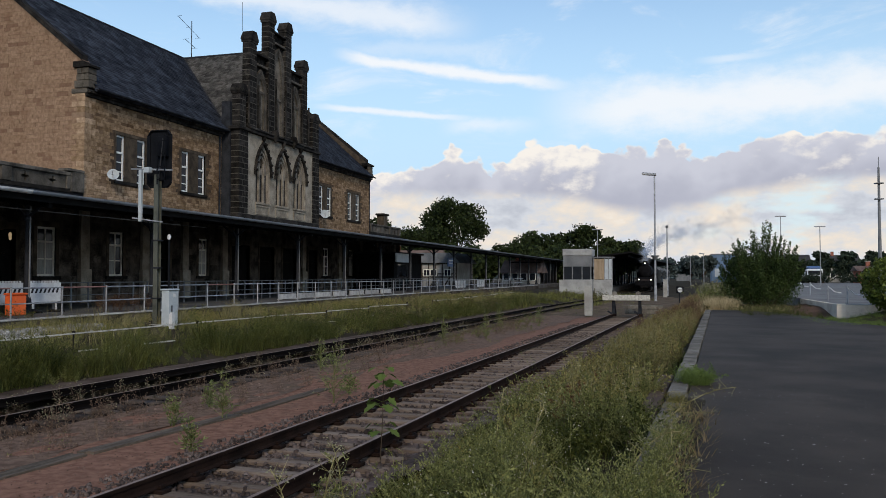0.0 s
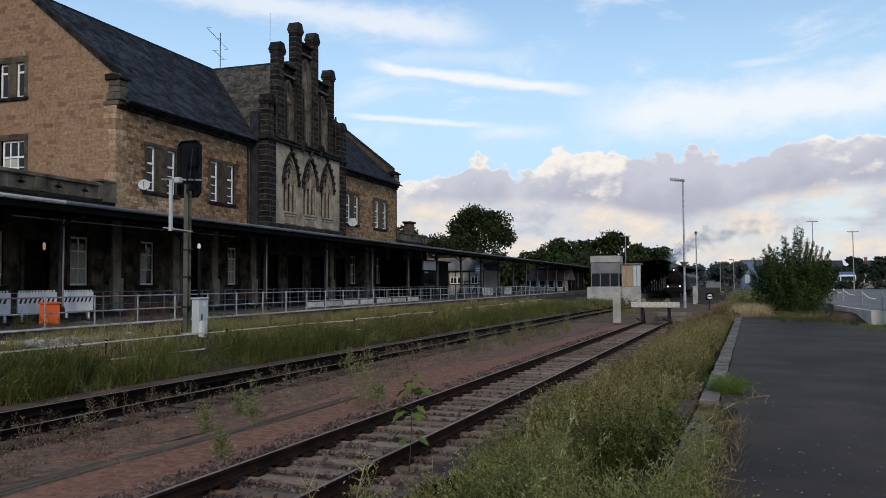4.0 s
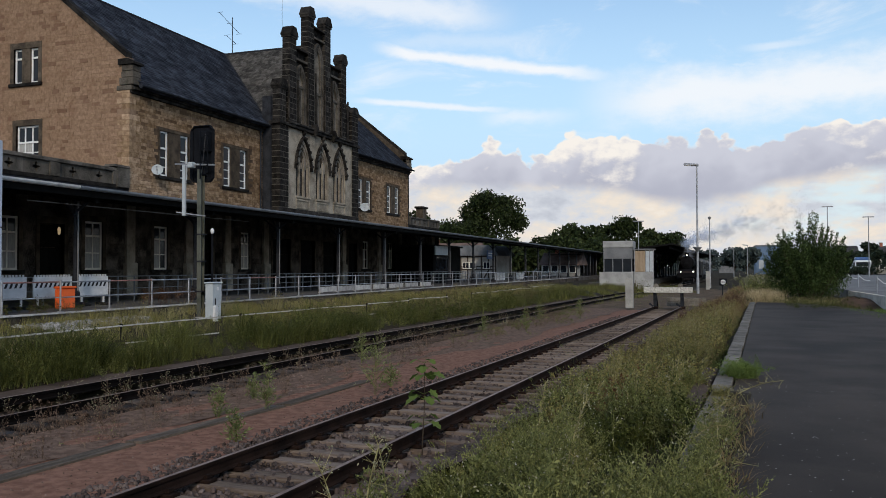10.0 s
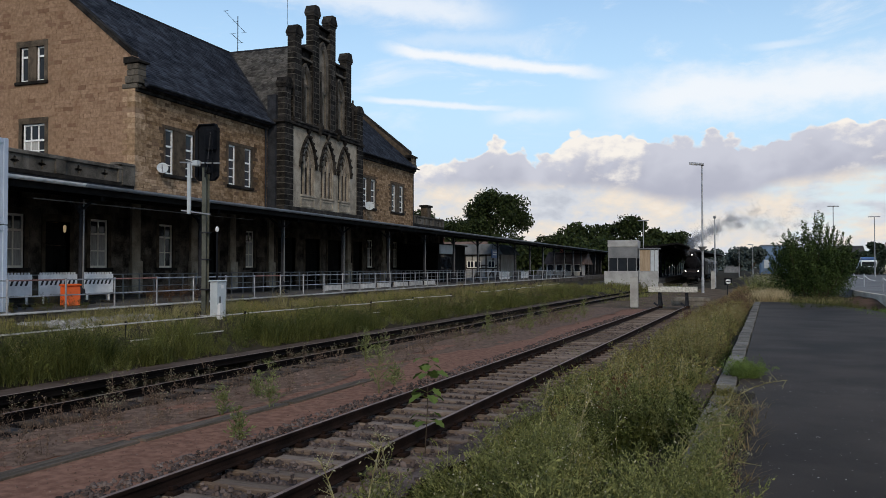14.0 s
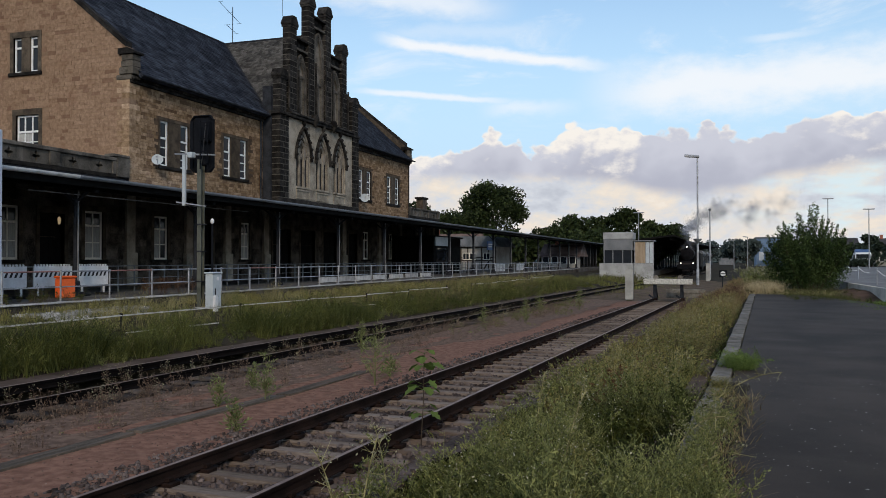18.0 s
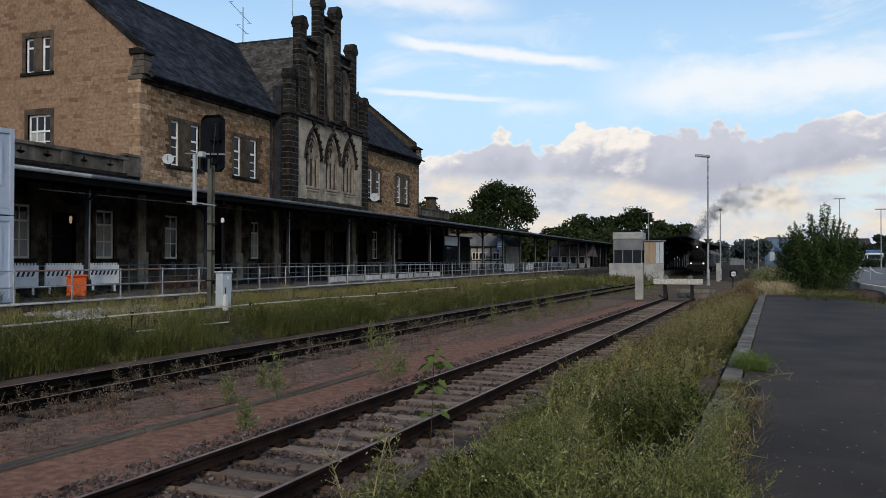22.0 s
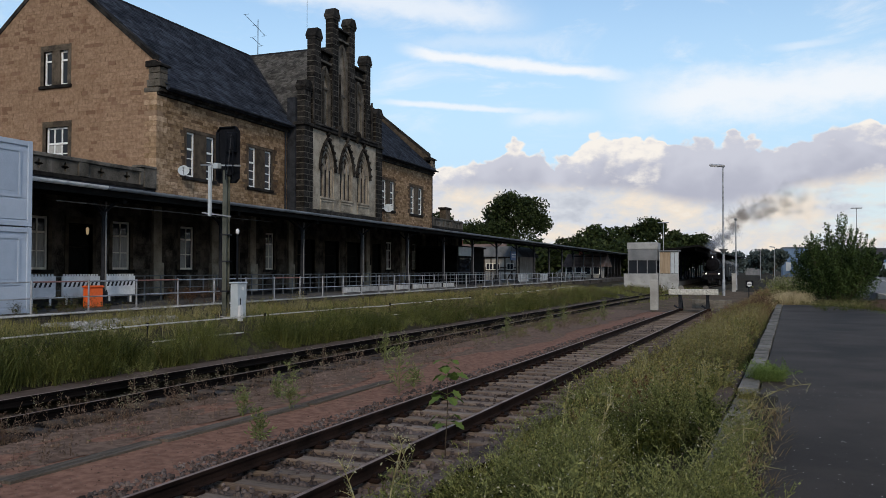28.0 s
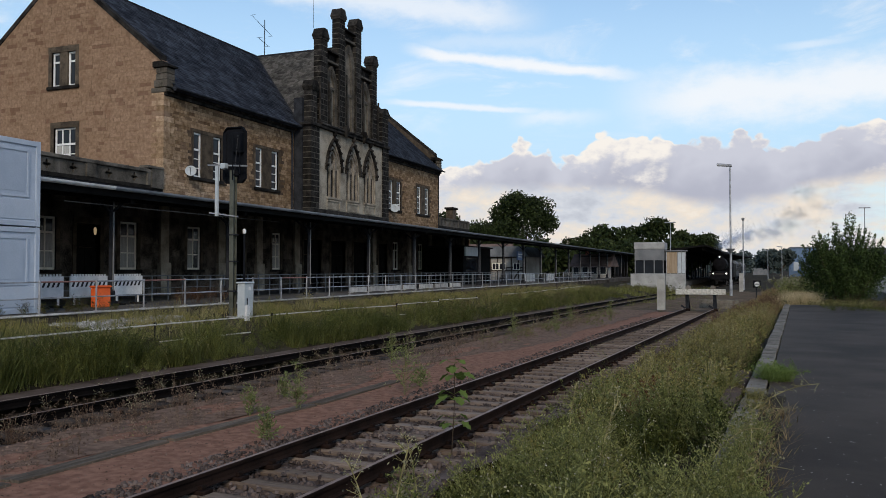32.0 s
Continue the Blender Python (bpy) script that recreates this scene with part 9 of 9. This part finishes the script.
def leaning_stalk(u, v, z, tip, seed, mats=("plume_dry", "seed")):
    """One long stalk that hangs over the asphalt, with side sprays."""
    rng = np.random.RandomState(seed)
    base = along(u, v, z)
    t = thing("leaning_stalk", base, "long dry flower stalk leaning over the asphalt", "stalk", "leaning stalks")
    p0, p1 = np.zeros(3), np.array(tip, float)
    sv, sf, lv = Shape(), [], []
    for k in range(8):
        a, b = k / 8, (k + 1) / 8
        droop = lambda q: p1 * q + np.array([0, 0, 0.18 * math.sin(q * 2.6)])
        sv.tube(Vector(droop(a)), Vector(droop(b)), 0.009 * (1 - 0.6 * a), 0.009 * (1 - 0.6 * b), 5)
        for _ in range(4):
            c = droop(rng.uniform(a, b))
            e = c + rng.normal(0, 0.06, 3) + np.array([0, 0, 0.03])
            sv.tube(Vector(c), Vector(e), 0.003, 0.0015, 4)
            lv += [e + rng.normal(0, 0.018, 3) for _ in range(5)]
    sv.v = [tuple(Vector(q) + base) for q in sv.v]
    part("stem", sv, mats[0], t)
    v_, f_ = leaf_quads(rng, np.array(lv), 0.012)
    ob = new("seed_head", array_mesh("seed_head", v_, f_, mats[1]))
    ob.parent = t
    ob["kind"] = "stuff"


for k, (u, v, z, tip) in enumerate(((-0.75, 9.2, 0.6, (0.95, 0.5, 0.42)), (-0.7, 8.2, 0.6, (0.55, 0.4, 0.30)), (-0.8, 7.0, 0.6, (0.5, 0.2, 0.35)), (-0.6, 6.2, 0.6, (0.45, 0.3, 0.2)), (-3.0, 5.6, 0.0, (-0.35, 0.1, 0.75)), (-3.1, 6.6, 0.0, (-0.3, 0.3, 0.7)), (-2.6, 4.9, 0.1, (0.15, 0.1, 0.95)), (-1.6, 6.5, 0.25, (0.2, 0.4, 0.9)), (-2.2, 8.0, 0.1, (0.1, 0.2, 1.0)))):
    leaning_stalk(u, v, z, tip, 200 + k)

# ---------------------------------------------------------------- smoke, in puffs that drift with the wind


LX_STACK = Vector((LX, LY + 2.3, 4.95))


def smoke_material(name, colour, amount):
    """Thin flakes of smoke, soft at their rims; the smoke thins out as it drifts away from the chimney."""
    m = bpy.data.materials.new(name)
    m.use_nodes = True
    n = Nodes(m.node_tree)
    tex = n.add("ShaderNodeTexCoord")
    xy = n.add("ShaderNodeVectorMath", i0=tex.outputs["UV"], i1=(0.5, 0.5, 0.0))
    xy.operation = "DISTANCE"
    rim = smooth(n, xy.outputs["Value"], 0.345, 0.0)
    wisp = smooth(n, n.noise(tex.outputs["Object"], 0.9, 3.0, 0.55), 0.2, 0.7)
    way = n.add("ShaderNodeVectorMath", i0=n.add("ShaderNodeNewGeometry").outputs["Position"], i1=tuple(LX_STACK))
    way.operation = "DISTANCE"
    thin = n.ramp(n.math("DIVIDE", way.outputs["Value"], 20.0), [(0.0, 1.0), (0.2, 0.8), (0.45, 0.5), (0.68, 0.2), (0.9, 0.0), (1.0, 0.0)])
    alpha = n.math("MULTIPLY", n.math("MULTIPLY", rim, wisp), n.math("MULTIPLY", thin, amount))
    d = n.add("ShaderNodeBsdfDiffuse", Color=(*colour, 1))
    tr = n.add("ShaderNodeBsdfTranslucent", Color=(*colour, 1))
    body = n.add("ShaderNodeMixShader", i0=0.5, i1=d.outputs[0], i2=tr.outputs[0])
    clear = n.add("ShaderNodeBsdfTransparent")
    mix = n.add("ShaderNodeMixShader", i0=alpha, i1=clear.outputs[0], i2=body.outputs[0])
    n.add("ShaderNodeOutputMaterial", Surface=mix.outputs[0])
    M[name] = m


smoke_material("smoke_pale", (0.80, 0.85, 0.94), 0.20)
smoke_material("smoke_grey", (0.52, 0.53, 0.57), 0.25)
smoke_material("smoke_dark", (0.45, 0.36, 0.30), 0.32)
scene.cycles.transparent_max_bounces = 160


def puff_mesh(name, radius, material, seed):
    """A loose cloud of thin soft flakes, thickest in its middle."""
    rng = np.random.RandomState(seed)
    c = rng.normal(0, radius * 0.30, (11, 3))
    v, f = leaf_quads(rng, c, radius * 1.25)
    mid = v.reshape(-1, 4, 3).mean(1, keepdims=True)
    q = v.reshape(-1, 4, 3) - mid
    q[:, 1::2] *= 1.8
    return array_mesh(name, (mid + q).reshape(-1, 3), f, material, True)


PUFF_ROWS = []
STACK = LX_STACK
INSIDE = Vector((LX, LY + 1.5, -3.2))


def smoke_kind(t):
    """Material, rise and wind of the smoke that leaves the chimney at t seconds."""
    for until, kind, rise, wind in ((-2.5, "smoke_pale", 1.05, 2.4), (1.0, "smoke_pale", 1.0, 2.3), (3.5, "smoke_pale", 1.1, 2.1), (10.0, "smoke_pale", 0.75, 2.3), (14.5, "smoke_grey", 0.9, 2.2), (16.5, "smoke_grey", 1.3, 2.0), (19.5, "smoke_grey", 1.45, 1.7), (22.0, "smoke_grey", 1.35, 1.7), (26.2, "smoke_dark", 1.35, 2.1), (28.0, "smoke_grey", 0.95, 2.3), (33, "smoke_pale", 0.6, 2.4)):
        if t < until:
            return kind, rise, wind


def make_smoke():
    plume = thing("smoke_plume", (0, 0, 0), "drifting grey smoke rising from the locomotive chimney", "smoke")
    rnd = random.Random(12)
    meshes = {(k, s): puff_mesh("puff", r, k, s + 3) for k in ("smoke_pale", "smoke_grey", "smoke_dark") for s, r in enumerate((0.85, 1.15, 1.6))}
    born, k = -9.0, 0
    while born < 31.6:
        kind, rise, wind = smoke_kind(born)
        ob = new("puff", meshes[(kind, k % 3)])
        ob.parent = plume
        ob["kind"] = "stuff"
        side = rnd.gauss(0, 1)
        up = rise * rnd.uniform(0.85, 1.18)
        w = wind * rnd.uniform(0.85, 1.2)
        deep = abs(rnd.gauss(0, 0.35))
        spin = rnd.uniform(-8, 8)

        def place(age, up=up, w=w, deep=deep, side=side):
            x = w * (age - 0.45 * (1 - math.exp(-age / 0.5)))
            z = up * (3.2 * (1 - math.exp(-age / 1.7)) + 0.30 * age) + 0.7 * (1 - math.exp(-age / 0.3)) + 0.15 * side * age
            return STACK + Vector((x, deep * age, z))
        rows = []
        ages = [0.0, 0.6, 1.5, 3.0, 5.0, 8.0, 12.0, 20.0, 30.0, 42.0]
        if born > 0:
            rows.append((0.0, pose(*INSIDE, 0, 0, spin)))
            if born > 0.5:
                rows.append((round(born - 0.3, 2), pose(*INSIDE, 0, 0, spin)))
        else:
            rows.append((0.0, pose(*place(-born), 0, 0, spin * -born % 60)))
        for a in ages:
            t = born + a
            if 0.05 < t < LENGTH - 0.2:
                rows.append((round(t, 2), pose(*place(a), 0, 0, spin + 1.5 * a)))
        rows.append((LENGTH, pose(*(place(LENGTH - born) if LENGTH > born else INSIDE), 0, 0, spin + 1.5 * max(0, LENGTH - born))))
        PUFF_ROWS.append((ob, rows))
        born += 0.14
        k += 1


make_smoke()


def motions():
    for ob, rows in PUFF_ROWS:
        walk(ob, rows)


motions()
